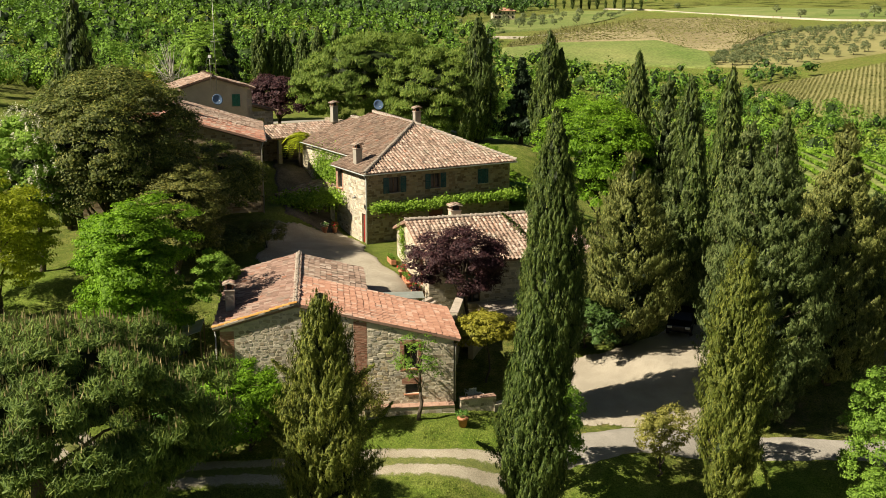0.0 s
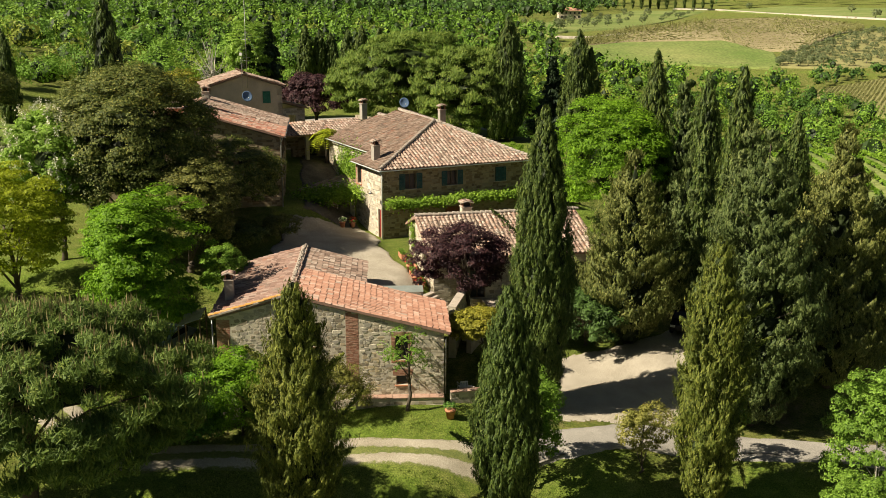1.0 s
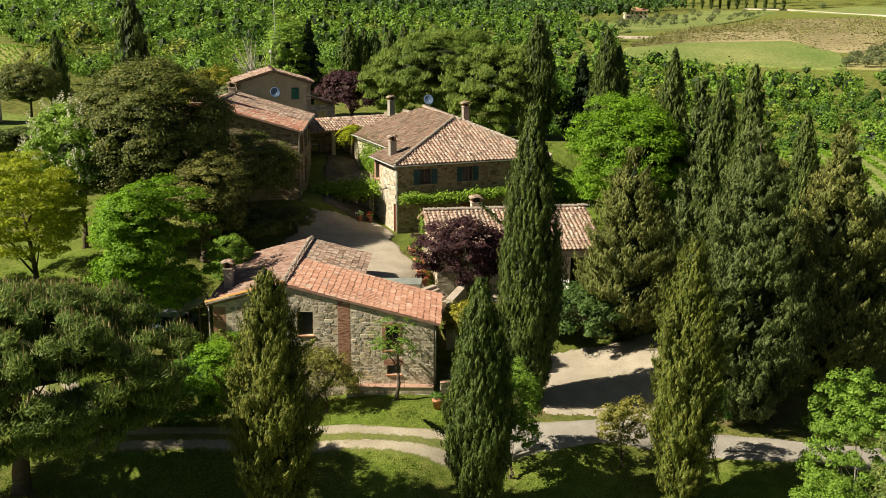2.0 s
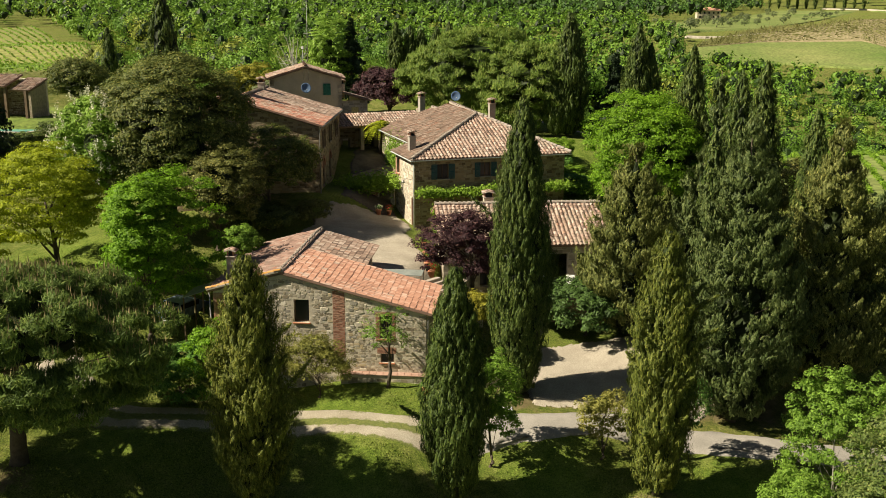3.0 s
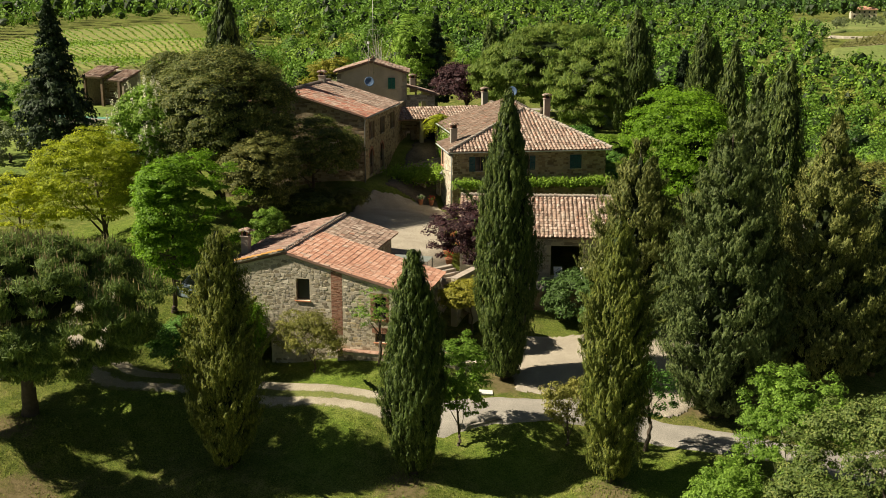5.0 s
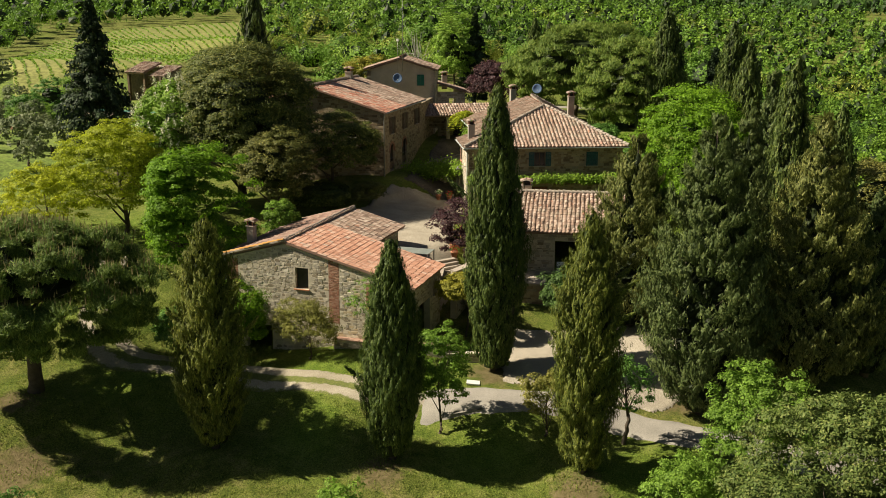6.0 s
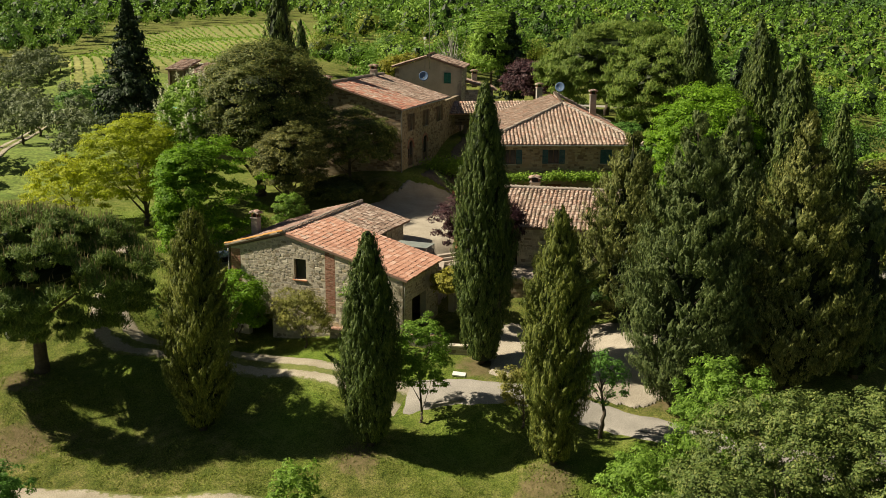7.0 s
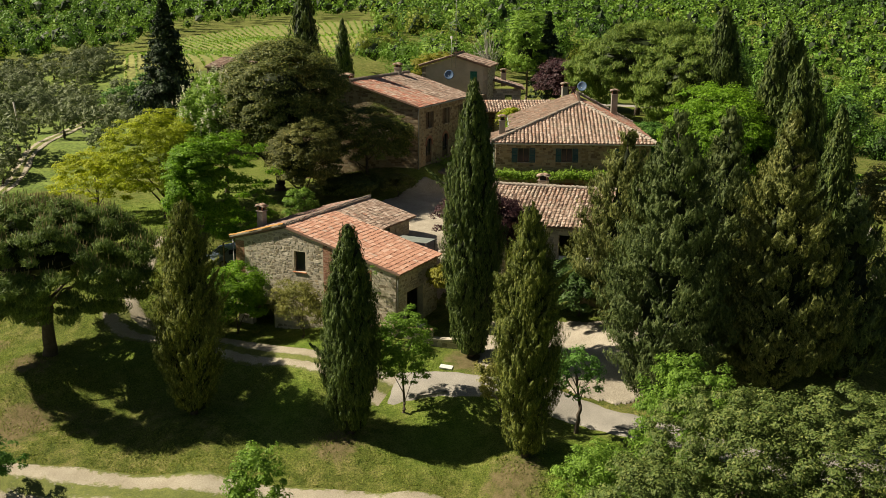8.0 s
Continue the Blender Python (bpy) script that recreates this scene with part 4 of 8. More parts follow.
def rubble_mesh(r, rects, proud, joint):
    """Eight-cornered field stones, each cut and tilted in its own way; a few reach over the course above."""
    R = np.array(rects)
    n = len(R)
    a, b, c, d = R.T
    x, z, w, h = (a + b) / 2, (c + d) / 2, (b - a) / 2 - joint, (d - c) / 2 - joint
    t = np.linspace(0, 2 * math.pi, 8, endpoint=False) + math.pi / 8
    px, pz = np.sign(np.cos(t)) * np.abs(np.cos(t)) ** 0.55, np.sign(np.sin(t)) * np.abs(np.sin(t)) ** 0.55
    grow = r.uniform(0.82, 1.16, (n, 1))
    px = px * w[:, None] * grow * r.uniform(0.78, 1.12, (n, 8))
    pz = pz * h[:, None] * grow * r.uniform(0.72, 1.18, (n, 8))
    turn = r.normal(0, 0.16, (n, 1))
    # the courses wander up and down along the wall
    wave = 0.05 * np.sin(x * 1.9 + z * 2.3) + 0.035 * np.sin(x * 4.3 - z * 3.1)
    U = x[:, None] + px * np.cos(turn) - pz * np.sin(turn)
    W = (z + wave)[:, None] + px * np.sin(turn) + pz * np.cos(turn)
    pr = -proud * r.uniform(0.3, 1.5, (n, 1))
    tilt = r.normal(0, 0.03, (n, 2))
    D = pr + np.clip(px * tilt[:, :1] + pz * tilt[:, 1:], -0.012, 0.012)
    front = np.stack([x[:, None] + (U - x[:, None]) * 0.92, D, W + (z[:, None] + wave[:, None] - W) * 0.1], -1)
    rear = np.stack([U, np.full((n, 8), 0.004), W], -1)
    V = np.concatenate([front, rear], 1)
    F = [(0, k, k + 1) for k in range(1, 7)]
    for k in range(8):
        k2 = (k + 1) % 8
        F += [(k, 8 + k, 8 + k2), (k, 8 + k2, k2)]
    F = np.array(F)
    return V.reshape(-1, 3), (F[None] + (np.arange(n) * 16)[:, None, None]).reshape(-1, 3)


M_rubble = surface("rubble_wall", (0.24, 0.20, 0.14), (0.44, 0.38, 0.28), 3.5, 12, relief=0.9, depth=0.06)
SINGLE_TONES = [pieces("field_stone_tone", [(0.0, tuple(c * 0.85 for c in tone)), (1.0, tuple(c * 1.12 for c in tone))], "object") for tone in ((0.30, 0.26, 0.19), (0.53, 0.46, 0.35), (0.68, 0.62, 0.50), (0.42, 0.39, 0.33), (0.58, 0.48, 0.32))]
UNIT_STONES = []
for _i in range(15):
    _v, _f = rubble_mesh(np.random.default_rng(300 + _i), [(-0.5, 0.5, -0.5, 0.5)], 1.0, 0.0)
    UNIT_STONES.append(mesh_from("stone", np.array(_v), _f, SINGLE_TONES[_i % 5]))


def stone_wall(house, a, b, profile, z0, openings=(), thick=0.45, seed=1, mat=None, mortar=None, course=(0.11, 0.25), width=(0.16, 0.5), bricks=(), single=0, drop=0.08, name="wall", plain=False, rubble=False):
    """A wall with its openings; its stones and brick zones stand proud of the mortar."""
    r = np.random.default_rng(seed)
    m, length = wall_frame(a, b)
    w = part(name, wall_solid(profile, z0, openings, thick), M_rubble if plain else mortar or M_mortar, house, m=m)
    rects = [] if plain else stone_set(r, length, profile, z0, openings, course, width, bricks, drop)
    if single:
        mid = length * 0.62
        order = sorted(range(len(rects)), key=lambda i: abs((rects[i][0] + rects[i][1]) / 2 - mid))[:single]
        own = set(order)
        for i in order:
            s0, s1, c0, c1 = rects[i]
            x, z = (s0 + s1) / 2, (c0 + c1) / 2
            z += 0.05 * math.sin(x * 1.9 + z * 2.3) + 0.035 * math.sin(x * 4.3 - z * 3.1)
            part("stone", UNIT_STONES[int(r.integers(15))], None, w, m=Matrix.Translation((x, 0, z)) @ Matrix.Rotation(r.normal(0, 0.05), 4, "Y") @ Matrix.Diagonal((s1 - s0 - 0.006, 0.008 + 0.010 * r.random(), c1 - c0 - 0.005, 1)))
        rects = [q for i, q in enumerate(rects) if i not in own]
    if rects:
        part("stones", mesh_from("stones", *(rubble_mesh(r, rects, 0.011, 0.003) if rubble else stone_mesh(r, rects, 0.008, 0.006, 0.12)), mat or M_stone), None, w, kind="stuff")
    if bricks:
        for s0, s1, c0, c1 in bricks:
            k = [q for q in stone_set(np.random.default_rng(seed + 5), s1 - s0, [(0, c1), (s1 - s0, c1)], c0, [], (0.068, 0.07), (0.22, 0.25))]
            px, pz = np.array(profile).T
            k = [(q[0] + s0, q[1] + s0, q[2], q[3]) for q in k]
            k = [q for q in k if q[3] < np.interp((q[0] + q[1]) / 2, px, pz) and not any(q[0] < o[1] and q[1] > o[0] and q[2] < o[3] and q[3] > o[2] for o in openings)]
            if k:
                top = min(c1, float(np.interp([s0, s1], px, pz).min()) - 0.01)
                if not any(s0 < o[1] - 0.01 and s1 > o[0] + 0.01 and c0 < o[3] - 0.01 and top > o[2] + 0.01 for o in openings):
                    part("brick_bed", boxes((s0, s1, -0.004, 0.02, c0, top)), M_brick_bed, w)
                part("bricks", mesh_from("bricks", *stone_mesh(r, k, 0.010, 0.004, 0.015), M_brick), None, w, "red brick repair", "stuff")
    return w, m


def window(house, m, s0, s1, z0, z1, shutters="", paint=None, sill=True, deep=0.2, bars=True, seed=0):
    """A window in a wall: frame, panes, sill and leaf shutters."""
    f = 0.06
    specs = [(s0, s1, deep, deep + 0.06, z0, z0 + f), (s0, s1, deep, deep + 0.06, z1 - f, z1), (s0, s0 + f, deep, deep + 0.06, z0 + f, z1 - f), (s1 - f, s1, deep, deep + 0.06, z0 + f, z1 - f)]
    if bars:
        c = (s0 + s1) / 2
        specs.append((c - 0.035, c + 0.035, deep, deep + 0.06, z0 + f, z1 - f))
    w = part("window", boxes(*specs), M_wood, house, m=m)
    part("pane", boxes((s0 + f, s1 - f, deep + 0.03, deep + 0.036, z0 + f, z1 - f)), M_glass, w)
    # dark sheet behind the pane in place of an unlit room
    part("room_shade", boxes((s0, s1, deep + 0.065, deep + 0.075, z0, z1)), M_dark, w)
    if sill:
        part("sill", soften(boxes((s0 - 0.08, s1 + 0.08, -0.09, 0.22, z0 - 0.07, z0 - 0.004)), 0.01), M_pot if sill == "brick" else M_cap, w)
    half = (s1 - s0) / 2
    if shutters:
        places = [(s0 - half - 0.02, s0 - 0.02), (s1 + 0.02, s1 + half + 0.02)] if shutters == "open" else [(s0, s0 + half - 0.01), (s0 + half + 0.01, s1)]
        for a, b in places:
            bm = boxes((a, a + 0.07, -0.095, -0.055, z0, z1), (b - 0.07, b, -0.095, -0.055, z0, z1), (a + 0.07, b - 0.07, -0.095, -0.055, z0, z0 + 0.08), (a + 0.07, b - 0.07, -0.095, -0.055, z1 - 0.08, z1), (a + 0.07, b - 0.07, -0.095, -0.055, (z0 + z1) / 2 - 0.04, (z0 + z1) / 2 + 0.04))
            n = 14
            for i in range(n):
                zc = z0 + 0.1 + (z1 - z0 - 0.2) * (i + 0.5) / n
                box(bm, a + 0.07, b - 0.07, -0.085, -0.06, zc - 0.035, zc + 0.022)
            part("shutter", bm, paint or M_teal, w, "louvred wooden shutter")
    return w


def door(house, m, s0, s1, z0, z1, paint, leafs=2, glazed=False, deep=0.14):
    d = part("door", boxes((s0, s0 + 0.07, deep - 0.03, deep + 0.08, z0, z1), (s1 - 0.07, s1, deep - 0.03, deep + 0.08, z0, z1), (s0 + 0.07, s1 - 0.07, deep - 0.03, deep + 0.08, z1 - 0.07, z1)), M_wood, house, m=m)
    w = (s1 - s0 - 0.14) / leafs
    for k in range(leafs):
        a = s0 + 0.07 + k * w
        bm = bmesh.new()
        planks = 4
        for i in range(planks):
            box(bm, a + w * i / planks + 0.006, a + w * (i + 1) / planks - 0.006, deep, deep + 0.045, z0 + 0.02, z1 - 0.08)
        lf = part("leaf", bm, paint, d)
        if glazed:
            part("pane", boxes((a + 0.1, a + w - 0.1, deep - 0.008, deep - 0.002, z0 + 0.7, z1 - 0.2)), M_glass, lf)
        part("handle", boxes((a + w - 0.12, a + w - 0.05, deep - 0.05, deep - 0.01, z0 + 1.0, z0 + 1.05)), M_metal, lf)
    return d


def gutter(house, p, q, name="gutter"):
    p, q = Vector(p), Vector(q)
    d = (q - p).normalized()
    side = d.cross(Vector((0, 0, 1)))
    verts, faces = [], []
    for e in (p, q):
        for k in range(7):
            t = math.pi * k / 6
            verts.append(e + side * (0.075 * math.cos(t)) + Vector((0, 0, -0.075 * math.sin(t))))
        for k in range(7):
            t = math.pi * (6 - k) / 6
            verts.append(e + side * (0.062 * math.cos(t)) + Vector((0, 0, -0.062 * math.sin(t))))
    faces = [(k, (k + 1) % 14, 14 + (k + 1) % 14, 14 + k) for k in range(14)]
    return part(name, mesh_from(name, verts, faces, M_gutter, True), None, house, "pale metal half-round gutter")


def pipe(house, path, radius=0.05, mat=None, name="downpipe"):
    return part(name, tubes(name, [(path, [radius] * len(path))], mat or M_gutter, 8), None, house)


def chimney(house, x, y, z0, z1, w=0.55, d=0.55, rot=0.0, hood=True, mat=None):
    """A rendered stack with an opening under a small tiled hood."""
    c = part("chimney", soften(boxes((-w / 2, w / 2, -d / 2, d / 2, z0, z1 - 0.52)), 0.012), mat or M_concrete, house, m=pose(x, y, 0, 0, 0, rot))
    part("coping", soften(boxes((-w / 2 - 0.06, w / 2 + 0.06, -d / 2 - 0.06, d / 2 + 0.06, z1 - 0.517, z1 - 0.45)), 0.012), M_cap, c)
    t = 0.07
    for sx, sy in ((-1, -1), (-1, 1), (1, -1), (1, 1)):
        part("flue_pier", boxes((sx * (w / 2 - t) - t / 2, sx * (w / 2 - t) + t / 2, sy * (d / 2 - t) - t / 2, sy * (d / 2 - t) + t / 2, z1 - 0.448, z1 - 0.13)), M_brick, c)
    bm = bmesh.new()
    for sx in (-1, 1):
        prism(bm, [(sx * (w / 2 + 0.12), -d / 2 - 0.1, z1 - 0.13), (0, -d / 2 - 0.1, z1), (0, -d / 2 - 0.1, z1 - 0.06), (sx * (w / 2 + 0.12), -d / 2 - 0.1, z1 - 0.19)], (0, d + 0.2, 0))
    # solid dark block between the piers paints the shaded flue opening
    part("flue_mouth", boxes((-w / 2 + 0.12, w / 2 - 0.12, -d / 2 + 0.12, d / 2 - 0.12, z1 - 0.449, z1 - 0.2)), M_dark, c)
    hood_ob = part("hood", bm, M_cap, c)
    n = max(2, int(d / 0.22) + 1)
    rows = []
    for sx in (-1, 1):
        for k in range(n):
            yy = -d / 2 + (d) * (k + 0.5) / n
            rows.append(([(sx * (w / 2 + 0.13), yy, z1 - 0.12), (0, yy, z1 + 0.01)], [0.075, 0.065]))
    part("hood_tiles", tubes("hood_tiles", rows, M_tile_old, 8), None, c, kind="stuff")
    return c


def dish(x, y, z, face, size, label):
    """A satellite dish on a short mast."""
    t = thing("satellite_dish", label, "satellite dish", pose(x, y, z, 0, 0, face))
    rings, seg = 5, 20
    verts, faces = [(0, 0.10, 0)], []
    for i in range(1, rings + 1):
        q = i / rings
        for k in range(seg):
            a = 2 * math.pi * k / seg
            verts.append((size / 2 * q * math.cos(a), 0.10 * (1 - q * q), size / 2 * q * math.sin(a) * 1.05))
    faces += [(0, 1 + k, 1 + (k + 1) % seg) for k in range(seg)]
    for i in range(rings - 1):
        for k in range(seg):
            faces.append((1 + i * seg + k, 1 + (i + 1) * seg + k, 1 + (i + 1) * seg + (k + 1) % seg, 1 + i * seg + (k + 1) % seg))
    bowl = part("bowl", mesh_from("bowl", verts, faces, M_dish, True), None, t, m=pose(0, -0.05, 0, -22))
    sol = bowl.modifiers.new("shell", "SOLIDIFY")
    sol.thickness = 0.015
    part("feed_arm", tubes("feed_arm", [([(0, 0.03, -size * 0.48), (0, -size * 0.55, -size * 0.12)], [0.016, 0.012])], M_metal), None, t)
    part("feed_horn", tubes("feed_horn", [([(0, -size * 0.52, -size * 0.12), (0, -size * 0.64, -size * 0.08)], [0.045, 0.035])], M_white), None, t)
    part("mast", tubes("mast", [([(0, 0.1, 0.05), (0, 0.16, -0.2), (0, 0.16, -size * 0.95)], [0.025, 0.025, 0.025])], M_metal), None, t)
    return t


# ---------------------------------------------------------------- the front house
F1 = thing("house", "low stone farmhouse with an orange clay tile roof", "house", pose(-12.5, 51.95, 0, 0, 0, 7.1))


def roof1(u):
    return 4.88 + (6.15 - 4.88) / 4.5 * u if u < 4.5 else 6.15 - (6.15 - 3.78) / 9.06 * (u - 4.5)


W1 = 12.85
open1 = [(4.9, 5.82, 3.0, 4.42), (10.05, 10.82, 2.12, 3.56), (10.1, 10.9, 0.62, 1.18), (1.2, 3.1, -2.2, 0.3)]
prof1 = [(0, roof1(0.35) - 0.2), (4.15, 6.15 - 0.22), (W1, roof1(13.2) - 0.2)]
brick1 = [(7.25, 7.98, 0.9, 5.4), (0, 0.75, 1.7, 4.7), (9.82, 10.05, 1.95, 3.8), (10.82, 11.02, 1.95, 3.8), (9.9, 11.05, 1.18, 1.6), (10.05, 10.82, 3.56, 3.8)]
_, m1 = stone_wall(F1, (0.35, -0.06), (13.2, -0.06), prof1, -2.6, open1, seed=11, bricks=brick1, single=300, course=(0.1, 0.24), width=(0.13, 0.42), drop=0.05, rubble=True)
window(F1, m1, 4.9, 5.82, 3.0, 4.42, sill="brick", bars=False)
window(F1, m1, 10.05, 10.82, 2.12, 3.56, sill="brick")
window(F1, m1, 10.1, 10.9, 0.62, 1.18, sill="brick", bars=False)
stone_wall(F1, (13.2, -0.06), (13.2, 6.0), [(0, 3.62), (6.06, 3.62)], -1.5, [(1.5, 3.9, -1.5, 2.1), (4.5, 5.3, 1.9, 3.0)], seed=12, rubble=True)
stone_wall(F1, (13.2, 6.0), (8.2, 6.0), [(0, 3.62), (5.0, 4.95)], -1.0, seed=13, plain=True)
stone_wall(F1, (8.2, 6.0), (8.2, 11.3), [(0, 4.95), (5.3, 4.95)], 0, [(1.4, 2.3, 3.0, 4.85)], seed=14)
stone_wall(F1, (8.2, 11.3), (0.35, 11.3), [(0, 4.95), (3.7, 5.95), (7.85, 4.8)], 0, seed=15, plain=True)
stone_wall(F1, (0.35, 11.3), (0.35, -0.06), [(0, 4.75), (11.36, 4.75)], -2.4, seed=16, plain=True)
k1 = Vector((4.5, 0, 6.15 - 4.88)).normalized()
roof_slope(F1, (0, 11.6, 4.88), (0, -1, 0), k1, [(0, 0), (11.78, 0), (11.78, 4.66), (0, 4.66)], M_tile_mauve, 21, jitter=0.03)
ridge_line(F1, (-0.02, -0.16, 4.93), (4.4, -0.16, 6.17), M_tile_verge, 25, 0.85, 0.1)
k2 = Vector((-9.06, 0, 6.15 - 3.78)).normalized()
roof_slope(F1, (13.56, -0.2, 3.78), (0, 1, 0), k2, [(0, 0), (6.3, 0), (6.3, 9.36), (0, 9.36)], M_tile_new, 22, swell=0.42, broad=1.1, single=(0.3, 6.3, 0.0, 5.4, M_tile_new_o))
roof_slope(F1, (8.65, 6.1, roof1(8.65) - 0.02), (0, 1, 0), k2, [(0, 0), (5.5, 0), (5.5, 4.28), (0, 4.28)], M_tile_old, 23, swell=0.36, broad=1.1)
ridge_line(F1, (4.5, -0.2, 6.17), (4.5, 11.6, 6.2), M_cap, 24, 0.8, 0.19)
chimney(F1, 0.75, 2.6, 4.6, 6.82, 0.5, 0.5)
pipe(F1, [(0.1, 0.0, 4.75), (0.14, -0.05, 2.0), (0.14, -0.05, -1.3)], 0.045, M_metal)
pipe(F1, [(13.5, -0.1, 3.7), (13.3, 0.0, 3.3), (13.28, 0.0, 0)], 0.045, M_metal)
part("lintel", soften(boxes((1.3, 4.0, 0.06, 0.3, 0.32, 0.55)), 0.02), M_wood, F1, "old oak lintel")

# ---------------------------------------------------------------- the main house
F2 = thing("house", "two-storey stone farmhouse with a weathered hipped tile roof", "house", pose(-6.14, 77.25, 3.43, 0, 0, 30.2))
E2, R2 = 5.8, 8.72          # eaves and ridge over the base
WU, WV, RU = 14.3, 15.7, 8.2
open2s = [(1.95, 2.95, 4.05, 5.3), (5.75, 6.7, 4.1, 5.3), (10.3, 11.3, 4.1, 5.3), (5.6, 7.0, 0.0, 2.3)]
# darker, browner stone and mortar than on the west wall
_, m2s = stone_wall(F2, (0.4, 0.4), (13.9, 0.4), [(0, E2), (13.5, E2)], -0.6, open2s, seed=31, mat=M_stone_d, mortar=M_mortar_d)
window(F2, m2s, 1.95, 2.95, 4.05, 5.3, "open")
window(F2, m2s, 5.75, 6.7, 4.1, 5.3, "open")
window(F2, m2s, 10.3, 11.3, 4.1, 5.3, "closed")
door(F2, m2s, 5.6, 7.0, 0.0, 2.3, M_brown)
open2w = [(4.9, 5.7, 0.0, 2.45), (0.35, 1.25, 3.9, 5.5)]
_, m2w = stone_wall(F2, (0.4, 6.3), (0.4, 0.4), [(0, E2), (5.9, E2)], -0.6, open2w, seed=32, bricks=[(0.05, 0.35, 3.5, 5.6), (1.25, 1.5, 3.5, 5.6)])
door(F2, m2w, 4.9, 5.7, 0.0, 2.45, M_red)
window(F2, m2w, 0.35, 1.25, 3.9, 5.5, "", sill="brick")
stone_wall(F2, (2.2, 6.3), (0.4, 6.3), [(0, E2 + 0.5), (1.8, E2)], -0.6, seed=33, plain=True)
stone_wall(F2, (2.2, 17.8), (2.2, 6.3), [(0, E2 + 0.45), (11.5, E2 + 0.45)], -0.6, [(7.5, 8.6, 0, 2.2)], seed=34)
stone_wall(F2, (13.9, 0.4), (13.9, 15.4), [(0, E2), (15, E2)], -0.6, seed=35, plain=True, mat=M_stone_d)
stone_wall(F2, (13.9, 15.4), (2.2, 15.4), [(0, E2), (5.7, R2 - 0.2), (11.7, E2 + 0.3)], -0.6, seed=36, plain=True, mat=M_stone_d)
stone_wall(F2, (12.0, 15.4), (12.0, 17.8), [(0, E2), (2.4, E2)], -0.6, seed=37, plain=True, mat=M_stone_d)
stone_wall(F2, (12.0, 17.8), (2.2, 17.8), [(0, E2), (4.5, E2 + 2.0), (9.8, E2 + 0.3)], -0.6, seed=38, plain=True, mat=M_stone_d)
P1, P2 = Vector((RU, 7.0, R2 - 0.1)), Vector((8.6, WV, R2 + 0.12))
ks = (P1 - Vector((RU, 0, E2))).normalized()
sl = (P1 - Vector((RU, 0, E2))).length
roof_slope(F2, (0, 0, E2), (1, 0, 0), ks, [(0, 0), (WU, 0), (RU, sl)], M_tile_old, 41, 0.33, 0.4)
kw = Vector((RU, 0, R2 - E2)).normalized()
lw = math.hypot(RU, R2 - E2)
cut = 1.75 * lw / RU
roof_slope(F2, (0, WV, E2), (0, -1, 0), kw, [(0, cut), (9.4, cut), (9.4, 0.9 * lw), (8.7, lw), (0, lw)], M_tile_brown, 42, 0.3, 0.38, jitter=0.035)
roof_slope(F2, (0, WV, E2), (0, -1, 0), kw, [(9.4, 0), (WV, 0), (9.4, lw * 0.9)], M_tile_brown, 43, 0.3, 0.38, jitter=0.035)
ke = Vector((-(WU - RU), 0, R2 - E2)).normalized()
le = math.hypot(WU - RU, R2 - E2)
roof_slope(F2, (WU, 0, E2), (0, 1, 0), ke, [(0, 0), (WV, 0), (WV, le), (7.0, le)], M_tile_red, 44, 0.3, 0.38)
for p, q, sd in (((0, 0, E2), P1, 45), ((WU, 0, E2), P1, 46), (P1, P2, 47), ((WU, WV, E2 + 0.03), P2, 48)):
    ridge_line(F2, Vector(p) + Vector((0, 0, 0.05)), Vector(q) + Vector((0, 0, 0.05)), M_cap, sd, 1.3)
# lower wing behind
kb = Vector((5.6, 0, 1.9)).normalized()
roof_slope(F2, (1.9, 18.1, E2 + 0.5), (0, -1, 0), kb, [(0, 0), (2.3, 0), (2.3, 5.9), (0, 5.9)], M_tile_brown, 49, jitter=0.03)
roof_slope(F2, (12.3, 15.8, E2 + 0.3), (0, 1, 0), Vector((-4.8, 0, 2.1)).normalized(), [(0, 0), (2.3, 0), (2.3, 5.25), (0, 5.25)], M_tile_red, 50)
ridge_line(F2, (7.5, 15.9, E2 + 2.45), (7.5, 18.1, E2 + 2.45), M_cap, 51, 1.3)
chimney(F2, 0.98, 3.2, 5.9, 7.87, 0.55, 0.6)
chimney(F2, 12.15, 13.6, 6.3, 9.4, 0.6, 0.5)
gutter(F2, (-0.05, -0.08, E2 - 0.06), (WU + 0.05, -0.08, E2 - 0.06))
gutter(F2, (-0.08, 6.3, E2 - 0.06), (-0.08, -0.05, E2 - 0.06))
gutter(F2, (1.65, 18.0, E2 + 0.52), (1.65, 6.3, E2 + 0.52))
pipe(F2, [(0.0, 0.0, E2 - 0.15), (0.3, 0.3, E2 - 0.5), (0.3, 0.3, -0.3)], 0.06)
dw = part("wall_lamp", tubes("wall_lamp", [([(0.38, 0.9, 4.0), (-0.2, 0.9, 4.15), (-0.45, 0.9, 4.05)], [0.02, 0.02, 0.02])], M_metal), None, F2, "iron bracket lamp")
part("shade", tubes("shade", [([(-0.45, 0.9, 4.06), (-0.45, 0.9, 3.95), (-0.45, 0.9, 3.83)], [0.03, 0.08, 0.2])], M_metal, 12), None, dw)
